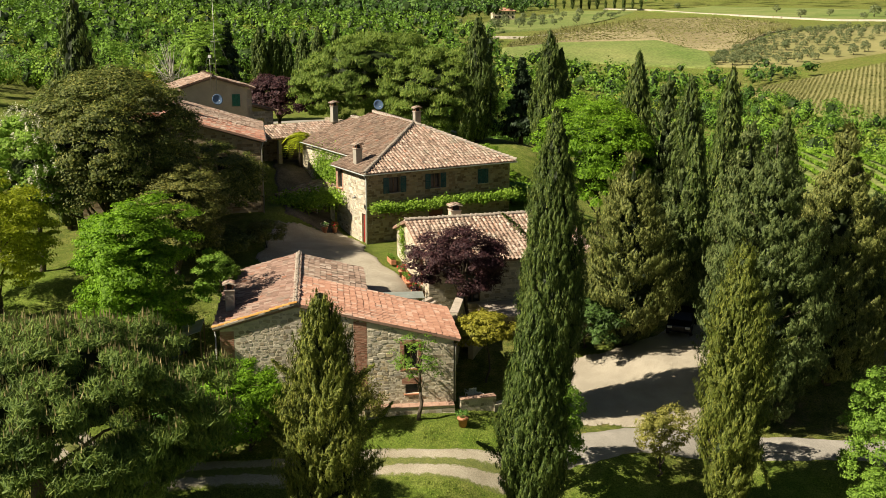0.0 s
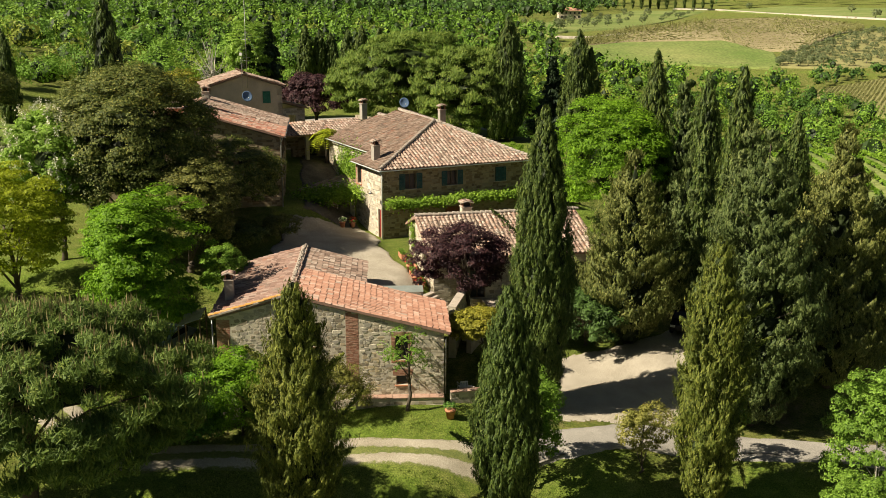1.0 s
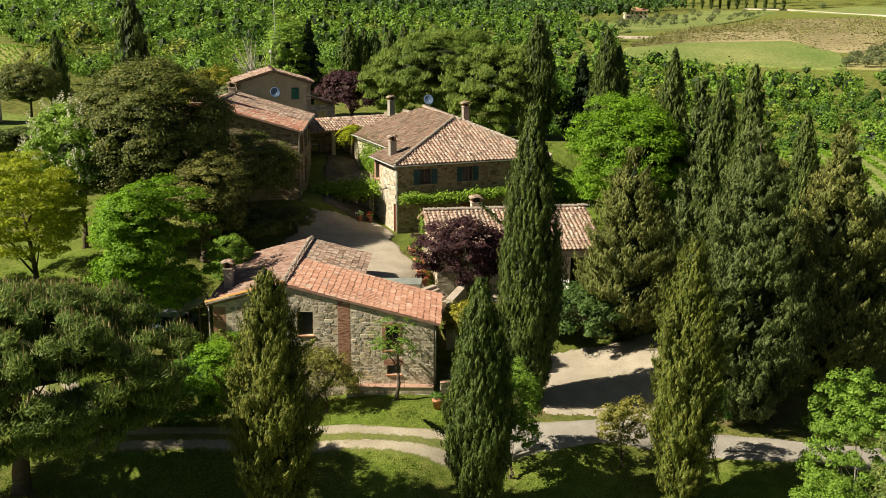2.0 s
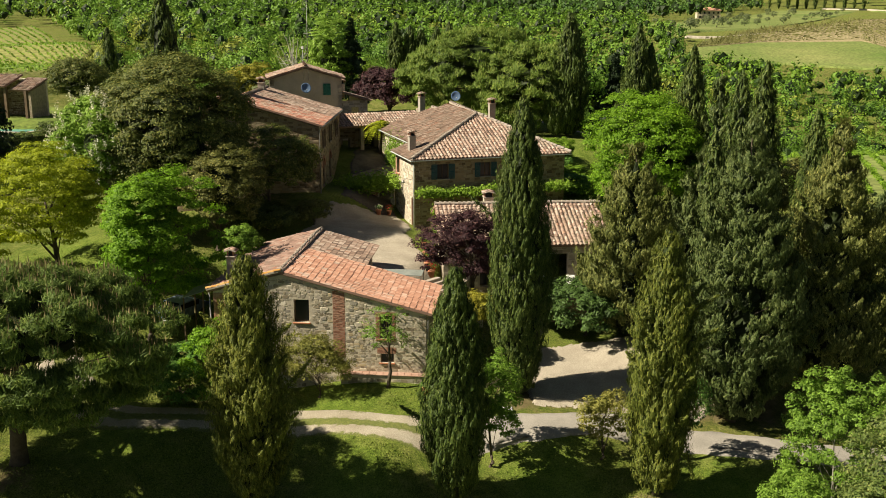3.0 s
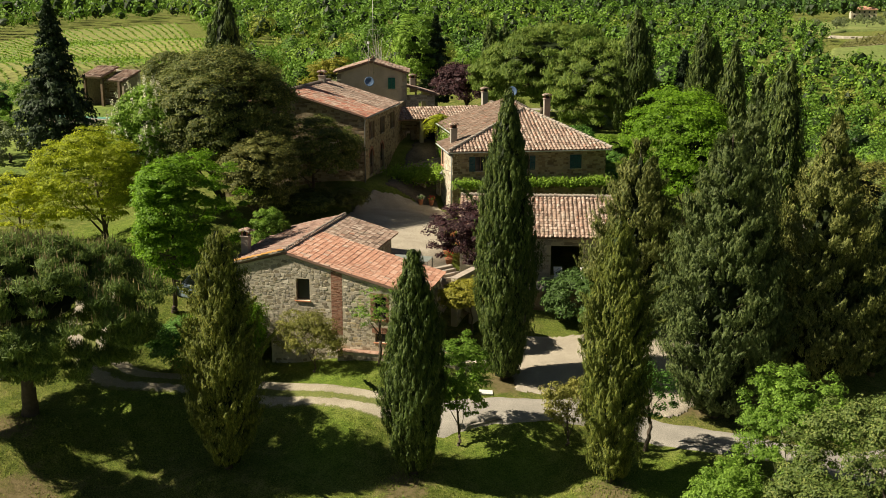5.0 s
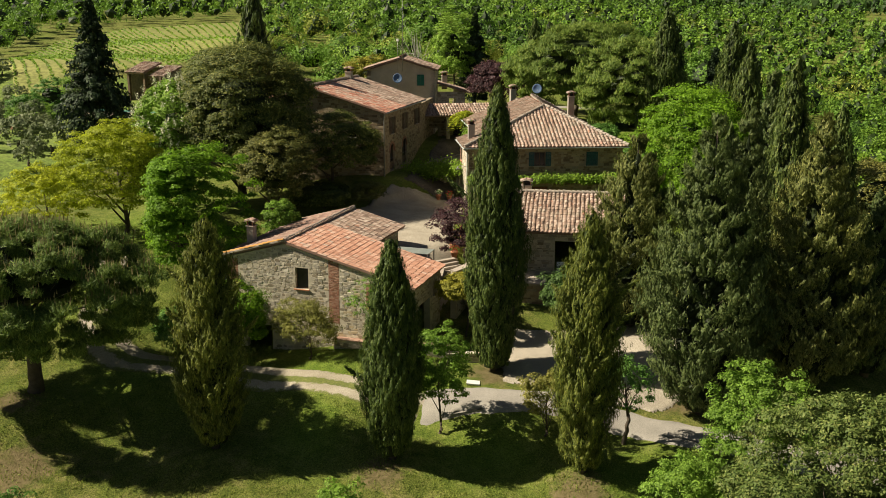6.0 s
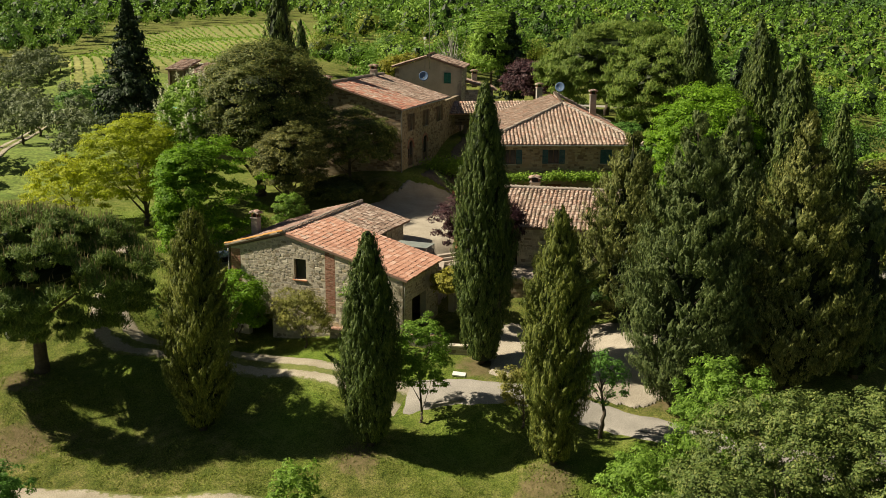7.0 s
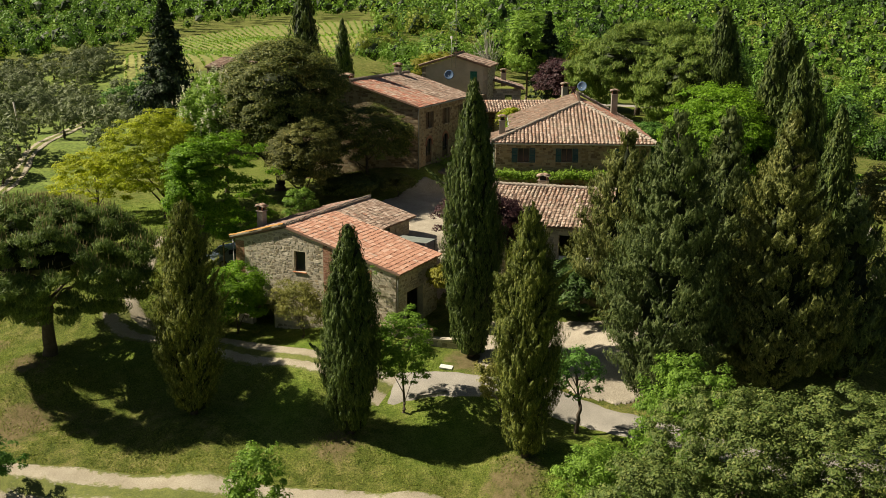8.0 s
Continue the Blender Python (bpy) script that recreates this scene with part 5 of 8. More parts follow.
# porch in front of the set-back wall
porch = thing("porch", "small stone porch with an arched brick opening under vines", "porch", F2.matrix_basis @ pose(0, 0, 0))
stone_wall(porch, (-2.6, 8.2), (0.35, 6.6), [(0, 2.6), (3.35, 2.9)], -0.6, [(1.9, 3.0, -0.6, 2.1), (0.5, 1.0, 1.3, 1.9)], 0.35, seed=55, bricks=[(0.2, 1.85, -0.3, 2.2)])
stone_wall(porch, (-2.2, 12.0), (-2.6, 8.2), [(0, 2.6), (3.8, 2.6)], -0.6, [], 0.35, seed=56)
roof_slope(porch, (-2.9, 12, 2.55), (0.1, -1, 0), Vector((5, 0.5, 1.1)).normalized(), [(0, 0), (4.2, 0), (4.2, 4.9), (0, 4.9)], M_tile_old, 57)

# ---------------------------------------------------------------- the low house before it
F3 = thing("house", "low stone outbuilding with a weathered pitched tile roof", "house", pose(-2.79, 70.93, 0, 0, 0, 16.7))
LU = 12.5
prof3 = [(0, 5.5), (3.3, 6.62), (8.9, 4.95)]
_, m3w = stone_wall(F3, (0.25, 3.3), (0.25, -5.6), prof3, -0.5, [(6.3, 7.3, 2.9, 5.0), (4.9, 5.5, 3.9, 4.6)], seed=61)
door(F3, m3w, 6.3, 7.3, 2.9, 5.0, M_brown)
_, m3s = stone_wall(F3, (0.25, -5.6), (LU - 0.25, -5.6), [(0, 4.85), (LU - 0.5, 4.85)], -0.5, [(2.6, 3.7, 2.0, 4.2), (6.6, 8.9, 2.0, 4.3), (9.6, 11.4, 2.0, 4.3)], seed=62)
window(F3, m3s, 2.6, 3.7, 2.0, 4.2, sill=True)
stone_wall(F3, (LU - 0.25, -5.6), (LU - 0.25, 3.3), [(0, 4.85), (5.6, 6.62), (8.9, 5.5)], -0.5, seed=63, plain=True)
stone_wall(F3, (LU - 0.25, 3.3), (0.25, 3.3), [(0, 5.5), (LU - 0.5, 5.5)], 0, seed=64, plain=True)
k3 = Vector((0, 6.0, 1.85)).normalized()
roof_slope(F3, (0, -6.0, 5.0), (1, 0, 0), k3, [(0, 0), (LU, 0), (LU, 6.28), (0, 6.28)], M_tile_old, 65, 0.32, 0.39, jitter=0.03)
k3b = Vector((0, -3.6, 1.2)).normalized()
roof_slope(F3, (LU, 3.6, 5.65), (-1, 0, 0), k3b, [(0, 0), (LU, 0), (LU, 3.79), (0, 3.79)], M_tile_old, 66, 0.32, 0.39)
ridge_line(F3, (0, 0, 6.9), (LU, 0, 6.9), M_cap, 67, 1.3)
chimney(F3, 4.3, 1.6, 5.8, 7.62, 0.75, 0.75, mat=M_mortar)
canopy = part("canopy", boxes((5.6, 7.6, -0.95, -0.02, 5.12, 5.15)), M_glass, F3, "sloping glass door canopy", m=m3w)
part("planter", soften(boxes((3.0, 4.2, -0.6, -0.2, 2.9, 3.3)), 0.02), M_pot, F3, "long terracotta planter", m=m3w)

# ---------------------------------------------------------------- the tall house with its tower
F4 = thing("house", "tall old stone farmhouse with red-brown tile roof", "house", pose(-13.85, 77.63, 6.2, 0, 0, 10.9))
E4, R4 = 5.62, 7.72
prof4 = [(0, E4 - 0.2), (6.8, R4 - 0.25), (13.6, E4 - 0.2)]
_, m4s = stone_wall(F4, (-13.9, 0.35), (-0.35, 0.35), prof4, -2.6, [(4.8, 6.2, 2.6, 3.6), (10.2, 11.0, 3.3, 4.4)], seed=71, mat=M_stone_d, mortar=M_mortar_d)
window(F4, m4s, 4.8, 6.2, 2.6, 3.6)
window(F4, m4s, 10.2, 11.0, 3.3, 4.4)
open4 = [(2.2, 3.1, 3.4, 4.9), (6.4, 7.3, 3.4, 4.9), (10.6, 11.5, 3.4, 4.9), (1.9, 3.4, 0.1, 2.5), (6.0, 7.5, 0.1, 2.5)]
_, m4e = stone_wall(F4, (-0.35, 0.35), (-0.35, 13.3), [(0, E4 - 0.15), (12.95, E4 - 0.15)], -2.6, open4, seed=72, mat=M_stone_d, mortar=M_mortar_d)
for s in (2.2, 6.4, 10.6):
    window(F4, m4e, s, s + 0.9, 3.4, 4.9, "open", M_wood)
for s in (1.9, 6.0):
    door(F4, m4e, s, s + 1.5, 0.1, 2.5, M_wood, 2, True)
    ring = [((s + 0.75 + 0.95 * math.cos(t), -0.04, 1.75 + 0.95 * math.sin(t)), (s + 0.75 + 0.75 * math.cos(t), -0.04, 1.75 + 0.75 * math.sin(t))) for t in np.linspace(0, math.pi, 13)]
    for (o0, i0), (o1, i1) in zip(ring, ring[1:]):
        part("arch_stone", prism(bmesh.new(), [o0, i0, i1, o1], (0, 0.1, 0)), M_brick, F4, m=m4e)
stone_wall(F4, (-0.35, 13.3), (-13.9, 13.3), prof4, -2.6, seed=73, plain=True, mat=M_stone_d)
stone_wall(F4, (-13.9, 13.3), (-13.9, 0.35), [(0, E4 - 0.15), (12.95, E4 - 0.15)], -2.6, seed=74, plain=True, mat=M_stone_d)
k4 = Vector((-7.15, 0, R4 - E4)).normalized()
l4 = math.hypot(7.15, R4 - E4)
roof_slope(F4, (0, 0, E4), (0, 1, 0), k4, [(0, 0), (6.4, 0), (6.4, l4), (0, l4)], M_tile_red, 75, 0.32, 0.39, jitter=0.04, swell=0.33, broad=1.15)
roof_slope(F4, (0, 6.4, E4 + 0.02), (0, 1, 0), k4, [(0, 0), (7.3, 0), (7.3, l4), (0, l4)], M_tile_old, 76, 0.32, 0.39, jitter=0.04, swell=0.36, broad=1.15)
roof_slope(F4, (-14.3, 13.7, E4), (0, -1, 0), Vector((7.15, 0, R4 - E4)).normalized(), [(0, 0), (13.7, 0), (13.7, l4), (0, l4)], M_tile_red, 77, 0.34, 0.4)
ridge_line(F4, (-7.15, 0, R4 + 0.03), (-7.15, 13.7, R4 + 0.03), M_cap, 78, 1.3)
chimney(F4, -7.1, 10.8, 7.2, 8.85, 0.6, 0.6)
chimney(F4, -8.6, 2.3, 6.8, 8.25, 1.1, 0.6, mat=M_brick)
pipe(F4, [(-0.1, 0.1, E4 - 0.1), (-0.25, 0.22, E4 - 0.5), (-0.25, 0.22, -2)], 0.05, M_metal)
gutter(F4, (0.08, 0, E4 - 0.05), (0.08, 13.7, E4 - 0.05))

F5 = thing("house", "square rendered tower house with a pale tile roof", "house", pose(-25.4, 94.4, 6.8, 0, 0, 22))
E5 = 7.55
prof5 = [(0, E5 - 0.15), (3.65, E5 + 0.98), (7.3, E5 - 0.15)]
_, m5 = stone_wall(F5, (0.3, 0.35), (7.6, 0.35), prof5, -1, [(5.4, 6.15, 5.85, 7.0)], seed=81, mat=M_plaster, mortar=M_plaster, drop=0.6, width=(0.25, 0.5))
window(F5, m5, 5.4, 6.15, 5.85, 7.0, "closed", M_green)
stone_wall(F5, (7.6, 0.35), (7.6, 6.0), [(0, E5 - 0.15), (5.65, E5 - 0.15)], -1, seed=82)
stone_wall(F5, (7.6, 6.0), (0.3, 6.0), prof5, -1, seed=83, plain=True)
stone_wall(F5, (0.3, 6.0), (0.3, 0.35), [(0, E5 - 0.15), (5.65, E5 - 0.15)], -1, seed=84, plain=True)
l5 = math.hypot(3.95, 1.2)
roof_slope(F5, (7.9, 0, E5), (0, 1, 0), Vector((-3.95, 0, 1.2)).normalized(), [(0, 0), (6.4, 0), (6.4, l5), (0, l5)], M_tile_old, 85, 0.33, 0.4)
roof_slope(F5, (0, 6.4, E5), (0, -1, 0), Vector((3.95, 0, 1.2)).normalized(), [(0, 0), (6.4, 0), (6.4, l5), (0, l5)], M_tile_old, 86, 0.33, 0.4)
ridge_line(F5, (3.95, 0, E5 + 1.22), (3.95, 6.4, E5 + 1.22), M_tile_old, 87, 1.3)
q4 = F4.matrix_basis @ Vector((-0.35, 13.3, 0))
q5 = F5.matrix_basis @ Vector((7.6, 2.0, 0))
# unseen wall added across the gap to keep sun off the annex porch
link = thing("linking_wall", "unseen high stone wall added between tall house and tower to shade the porch", "wall", pose(0, 0, 6.2))
stone_wall(link, (q4.x, q4.y), (q5.x, q5.y), [(0, 5.2), ((q5 - q4).xy.length, 5.2)], -1.5, (), 0.4, 79, M_stone_d, M_mortar_d)
# annex and covered way behind
F6 = thing("house", "low stone annex with a shaded tiled porch", "house", pose(-17.3, 92.7, 6.2, 0, 0, 38))
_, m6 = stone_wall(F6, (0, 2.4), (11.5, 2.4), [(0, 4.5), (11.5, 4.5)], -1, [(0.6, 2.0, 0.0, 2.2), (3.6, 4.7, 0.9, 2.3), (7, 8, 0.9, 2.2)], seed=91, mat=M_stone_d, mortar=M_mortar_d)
window(F6, m6, 3.6, 4.7, 0.9, 2.3)
window(F6, m6, 7, 8, 0.9, 2.2)
roof_slope(F6, (-0.3, -0.2, 3.7), (1, 0, 0), Vector((0, 5.0, 2.1)).normalized(), [(0, 0), (9.5, 0), (9.5, 2.5), (0, 2.5)], M_tile_old, 92)
stone_wall(F6, (11.5, 2.4), (11.5, 6.0), [(0, 4.6), (3.6, 4.6)], -1, seed=93, plain=True)
chimney(F6, 10.3, 2.9, 4.0, 6.55, 0.6, 0.55)
for px in (2.3, 6.0, 8.7):
    part("post", boxes((px, px + 0.35, 0, 0.35, -1, 3.6)), M_plaster, F6, "rendered porch pillar")
F7 = thing("house", "small stone wing with tile roof beside the tower", "house", pose(-20.2, 101.3, 6.6, 0, 0, 32))
stone_wall(F7, (0, 0.3), (3.4, 0.3), [(0, 5.0), (3.4, 5.0)], -1, [(1.6, 2.4, 3.2, 4.3)], seed=95)
stone_wall(F7, (3.4, 0.3), (3.4, 6.3), [(0, 5.0), (6, 5.0)], -1, seed=96, plain=True)
roof_slope(F7, (3.8, 0, 5.0), (0, 1, 0), Vector((-3.8, 0, 1.1)).normalized(), [(0, 0), (6.6, 0), (6.6, 4.0), (0, 4.0)], M_tile_old, 97)
chimney(F7, 1.6, 4.4, 5.0, 7.0, 0.6, 0.5)
dish(-6.1, 95.3, 12.95, 20, 0.95, "blue-grey satellite dish on the house ridge")
dish(-20.92, 93.6, 13.6, 30, 1.0, "blue-grey satellite dish beside the tower wall")

# ---------------------------------------------------------------- cypresses before the houses
def sprays(seed, n, z0, z1, reach, rise):
    """Side branches of a loose cypress."""
    r = np.random.default_rng(seed)
    made = []
    for k in range(n):
        z, a = r.uniform(z0, z1), r.uniform(0, 2 * math.pi)
        q, w = reach * r.uniform(0.55, 0.7), reach * r.uniform(0.85, 1.25)
        u = rise * r.uniform(0.7, 1.3)
        made.append((z, (q * math.cos(a), q * math.sin(a), z + u * 0.35), (w * math.cos(a), w * math.sin(a), z + u)))
    return made


C_TEXT = "tall dark green column cypress with upright plumes"
cypress(-5.2, 40.9, 10.4, 1.38, 2100, 42, 101, "dark green cypress with loose spreading side branches", leaf=0.125, ragged=0.24, lean=0.6, plume=1.25, peak=0.4, mat=L_cyp_o,
        extras=[(5.5, (1.6, 0.2, 6.2), (3.0, 0.3, 8.0)), (6, (-1.4, 0, 6.3), (-2.7, -0.2, 7.9)), (4.5, (1.5, -0.4, 4.6), (2.6, -0.6, 5.6)), (7, (-1.0, 0.3, 7.4), (-1.8, 0.4, 8.8))] + sprays(5, 22, 2.0, 9.0, 1.9, 1.6))
cypress(4.3, 43.9, 9.6, 1.55, 2000, 38, 102, C_TEXT + " on the bank", leaf=0.125, ragged=0.1, peak=0.36, extras=[(3.6, (-1.5, 0, 4.1), (-2.7, -0.3, 5.0))])
cypress(6.1, 54.0, 16.9, 1.75, 2500, 38, 103, "very tall slender dark cypress beside the yard", leaf=0.125, ragged=0.08, peak=0.35, extras=[(10, (-1.3, -0.4, 10.6), (-2.9, -0.9, 12.1))])
cypress(14.3, 46.1, 11.4, 1.36, 2100, 40, 104, "olive-green cypress with loose drooping side sprays", leaf=0.125, ragged=0.17, lean=0.5, plume=1.15, peak=0.42, mat=L_cyp_o, extras=[(9, (1.0, 0, 9.6), (2.4, 0, 10.7)), (8, (1.2, -0.4, 8.4), (2.5, -0.6, 9.2)), (5, (1.2, -0.6, 3.4), (1.7, -1.1, 1.6))] + sprays(6, 16, 3.0, 10.5, 1.7, 1.4))

# the dense group beyond the yard
D_TEXT = "broad dense dark conifer with ragged boughs"
ragged_conifer(12.2, 63.4, 13.4, 3.3, 290, 8, 28, 111, D_TEXT + " beside the low house", 0.2, 0.2, 0.9, mat=L_ari_b)
ragged_conifer(18.5, 55.2, 15.6, 3.5, 440, 8, 30, 112, "huge egg-shaped dark conifer beside the lane", 0.19, 0.24, 0.85)
ragged_conifer(23.8, 58.6, 15.5, 3.7, 420, 8, 28, 113, "huge dark conifer with grey-green ragged boughs", 0.2, 0.14, 1.05, 0.7, mat=L_ari_b)
ragged_conifer(19.2, 62.3, 15.2, 2.7, 240, 7, 26, 114, D_TEXT, 0.22, 0.2, 0.95)
ragged_conifer(16.6, 68.5, 12.5, 2.7, 150, 6, 28, 116, D_TEXT, 0.24)
ragged_conifer(27.0, 61.5, 11.0, 3.2, 220, 6, 30, 115, D_TEXT + " over the lane", 0.22)
ragged_conifer(18.2, 81.6, 17.3, 2.1, 140, 6, 26, 117, "slim dark conifer behind the group", 0.26, 0.2, 1.1)
broadleaf("oak_tree", "brown-green round oak beside the lane", 26.5, 85.0, 9.6, 3.8, L_oak_b, 118, 170, 110, 0.85, 0.2, 0.12, limbs=5, trunk_r=0.25, inner=0.7, core=0.45)
broadleaf("oak_tree", "dark green rounded tree over the lane", 30.0, 67.0, 8.6, 3.4, L_oak, 119, 170, 110, 0.8, 0.2, 0.12, limbs=5, trunk_r=0.22, inner=0.7, core=0.45)
for (cx, cy, ct, cr), sd in zip([(16.0, 83.2, 18.7, 1.6), (19.7, 80.2, 16.9, 1.5), (20.7, 72.5, 18.0, 1.45), (17.3, 68.0, 13.6, 1.1), (24.0, 70.0, 15.0, 1.3), (3.7, 108.9, 21.2, 2.0), (2.5, 108.2, 15.5, 1.3), (11.1, 105.9, 19.8, 1.7), (12.3, 106.3, 18.0, 1.2)], range(121, 140)):
    cypress(cx, cy, ct, cr, 1300, 16, sd, C_TEXT + " among other trees", leaf=0.22, plume=1.1)
for (cx, cy, ct), sd in zip([(-27.9, 155.4, 19.5), (-25.9, 156.5, 18.8), (-24.2, 157.0, 18.3), (-21.1, 154.2, 18.9), (-18.5, 151.5, 19.6), (-16.0, 153.0, 19.2), (-61.0, 126.0, 18.9)], range(141, 150)):
    cypress(cx, cy, ct, 1.15, 420, 14, sd, "slim cypress in a row behind the houses", leaf=0.36, plume=1.4, group="row of cypresses")
cypress(-28.3, 78.8, 23.0, 2.0, 900, 15, 151, "tall old twin-topped cypress behind the oak", leaf=0.26, plume=1.1, ragged=0.2)
cypress(-30.3, 79.6, 17.5, 1.5, 600, 15, 152, "shorter cypress leaning on its twin", leaf=0.26, plume=1.1, ragged=0.2)
conifer(-49.0, 79.6, 21.6, 5.2, 420, 60, 153, "black-green fir with level tiers of boughs", L_fir, 0.42, 0.9, "fir_tree", 1.0, 0.05, 0.12, "", 0.2)
conifer(8.6, 110.3, 16.5, 3.0, 200, 50, 154, "dark fir behind the house", L_fir, 0.42, 0.85, "fir_tree", 1.0, 0.1, 0.1, "", 0.3)
conifer(-27.2, 129.0, 19.8, 3.2, 220, 50, 155, "dark green fir behind the tower", L_fir, 0.45, 0.8, "fir_tree", 1.0, 0.05, 0.1, "", 0.3)


def stone_pine(x, y, top, rx, rz, puffs, per, seed, label, leaf=0.34, candles=True, trunk_r=0.4, puff=0.75, mat=None, hang=(0.0, 0.0), under=-0.7, body=0.6):
    """A pine with a wide crown of brush-like needle tufts on bare limbs."""
    r = np.random.default_rng(seed)
    h = top - gz(x, y)
    cz = h - rz
    shape = lobes(r, 11, 0.26)
    d = ball(r, puffs * 3)
    d = d[d[:, 2] > under][:puffs]
    n = len(d)
    # boughs end in groups of tufts, with gaps between the groups
    g = unit(ball(r, 90) + np.array([0, 0, 0.1]))
    near = g[np.argmax(d @ g.T, 1)]
    d = unit(d * 0.8 + near * 0.2)
    c = d * np.array([rx, rx, rz]) * (shape(near) * (0.66 + 0.34 * np.sqrt(r.random(n))))[:, None] + np.array([0, 0, cz])
    c[:, 2] = np.minimum(c[:, 2], h - 0.35 - 0.5 * r.random(n))
    c[:, :2] += np.array(hang)
    q = ball(r, n * per).reshape(n, per, 3)
    q[..., 2] = np.abs(q[..., 2]) * 0.8 + 0.1
    q = unit(q + d[:, None] * 0.35)
    rad = r.uniform(0.35, 1.0, (n, per, 1)) * puff * r.uniform(0.6, 1.2, (n, 1, 1))
    P = c[:, None] + q * rad * np.array([1, 1, 0.8])
    N = unit(np.cross(q, r.normal(size=(n, per, 3))) * 0.6 + q * 0.6 + d[:, None] * 0.3 + np.array([0, 0, 0.2]))
    v = cards(P.reshape(-1, 3), N.reshape(-1, 3), unit(q * 0.7 + np.array([0, 0, 0.7])).reshape(-1, 3), leaf * r.uniform(0.7, 1.3, n * per), leaf * 0.2)
    trunk = limbs_to(r, c, max(1.5, cz - rz * 0.75), 16, M_bark, trunk_r, 0.3, 0.75)
    # inner body below the tufts, its dark colour set as crown shade
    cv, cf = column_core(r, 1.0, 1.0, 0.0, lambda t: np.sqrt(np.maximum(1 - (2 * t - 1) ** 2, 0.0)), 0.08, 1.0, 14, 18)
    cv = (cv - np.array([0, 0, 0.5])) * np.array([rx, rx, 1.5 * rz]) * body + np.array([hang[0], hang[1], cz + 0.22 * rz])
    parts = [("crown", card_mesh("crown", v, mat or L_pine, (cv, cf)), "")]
    if candles:
        up = c[(d[:, 2] > 0.0)]
        k = len(up)
        P = (up[:, None] + r.normal(0, 0.33, (k, 7, 3)) * np.array([1, 1, 0.3]) + np.array([0, 0, 0.6])).reshape(-1, 3)
        parts.append(("candles", card_mesh("candles", cards(P, unit(r.normal(size=(len(P), 3)) * np.array([1, 1, 0.1])), np.tile((0, 0, 1.0), (len(P), 1)) + r.normal(0, 0.12, (len(P), 3)), r.uniform(0.25, 0.45, len(P)), 0.07), L_candle), "pale upright spring shoots"))
    return tree_thing("stone_pine", label, "pine tree", x, y, trunk, parts)


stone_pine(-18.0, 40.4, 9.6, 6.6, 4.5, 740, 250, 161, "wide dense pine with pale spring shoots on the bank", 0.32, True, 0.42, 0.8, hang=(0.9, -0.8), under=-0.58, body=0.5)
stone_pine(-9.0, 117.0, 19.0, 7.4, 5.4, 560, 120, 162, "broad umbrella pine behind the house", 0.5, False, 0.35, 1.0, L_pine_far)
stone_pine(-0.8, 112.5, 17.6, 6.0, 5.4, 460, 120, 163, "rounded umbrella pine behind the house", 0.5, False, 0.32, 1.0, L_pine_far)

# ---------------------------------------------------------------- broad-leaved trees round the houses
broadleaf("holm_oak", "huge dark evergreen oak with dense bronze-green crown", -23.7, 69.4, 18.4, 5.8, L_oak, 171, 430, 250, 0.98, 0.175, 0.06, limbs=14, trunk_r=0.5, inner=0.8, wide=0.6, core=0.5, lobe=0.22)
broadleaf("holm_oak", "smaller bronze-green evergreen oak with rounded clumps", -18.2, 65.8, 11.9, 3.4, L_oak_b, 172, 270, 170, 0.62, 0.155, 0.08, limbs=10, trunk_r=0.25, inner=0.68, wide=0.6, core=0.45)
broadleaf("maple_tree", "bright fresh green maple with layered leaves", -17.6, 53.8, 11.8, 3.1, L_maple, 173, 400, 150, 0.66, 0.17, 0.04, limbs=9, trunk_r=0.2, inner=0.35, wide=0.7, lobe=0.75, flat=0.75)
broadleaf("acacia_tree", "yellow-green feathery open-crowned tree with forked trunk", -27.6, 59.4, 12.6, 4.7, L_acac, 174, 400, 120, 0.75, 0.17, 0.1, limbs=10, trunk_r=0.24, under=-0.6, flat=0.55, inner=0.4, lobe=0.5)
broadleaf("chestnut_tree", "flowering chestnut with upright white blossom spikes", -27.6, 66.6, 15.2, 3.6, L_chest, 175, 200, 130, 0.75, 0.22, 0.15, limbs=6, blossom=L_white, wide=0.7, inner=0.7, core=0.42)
broadleaf("acacia_tree", "yellow-green young tree on the lawn", -33.5, 57.0, 9.0, 3.2, L_acac, 176, 150, 100, 0.6, 0.17, 0.1, limbs=7, trunk_r=0.16, flat=0.6, inner=0.4, lobe=0.5)
broadleaf("shade_tree", "dark leafy tree trained against the tall house", -17.6, 74.2, 12.3, 4.5, L_oak, 177, 300, 130, 0.65, 0.17, 0.05, limbs=10, inner=0.55, wide=0.6)
broadleaf("rounded_shrub", "rounded light green shrub beside the tile roof", -14.2, 61.6, 6.9, 1.35, L_lime, 178, 108, 125, 0.35, 0.13, 0.05, limbs=6, trunk_r=0.07, category="shrub", inner=0.7)
broadleaf("plum_tree", "purple-leaved plum tree before the low house", 1.4, 63.6, 8.3, 2.9, L_plum, 179, 204, 140, 0.6, 0.17, 0.25, limbs=22, trunk_r=0.15, inner=0.5)
broadleaf("plum_tree", "large purple-leaved plum tree behind the houses", -19.7, 119.7, 14.6, 4.4, L_plum, 180, 240, 125, 0.9, 0.28, 0.1, limbs=14, trunk_r=0.25)
broadleaf("lime_tree", "bright green broad tree beside the dark conifers", 12.8, 81.6, 15.2, 4.1, L_maple, 181, 320, 150, 0.8, 0.2, 0.02, limbs=4, trunk_r=0.26, inner=0.6, lobe=0.4, core=0.45)
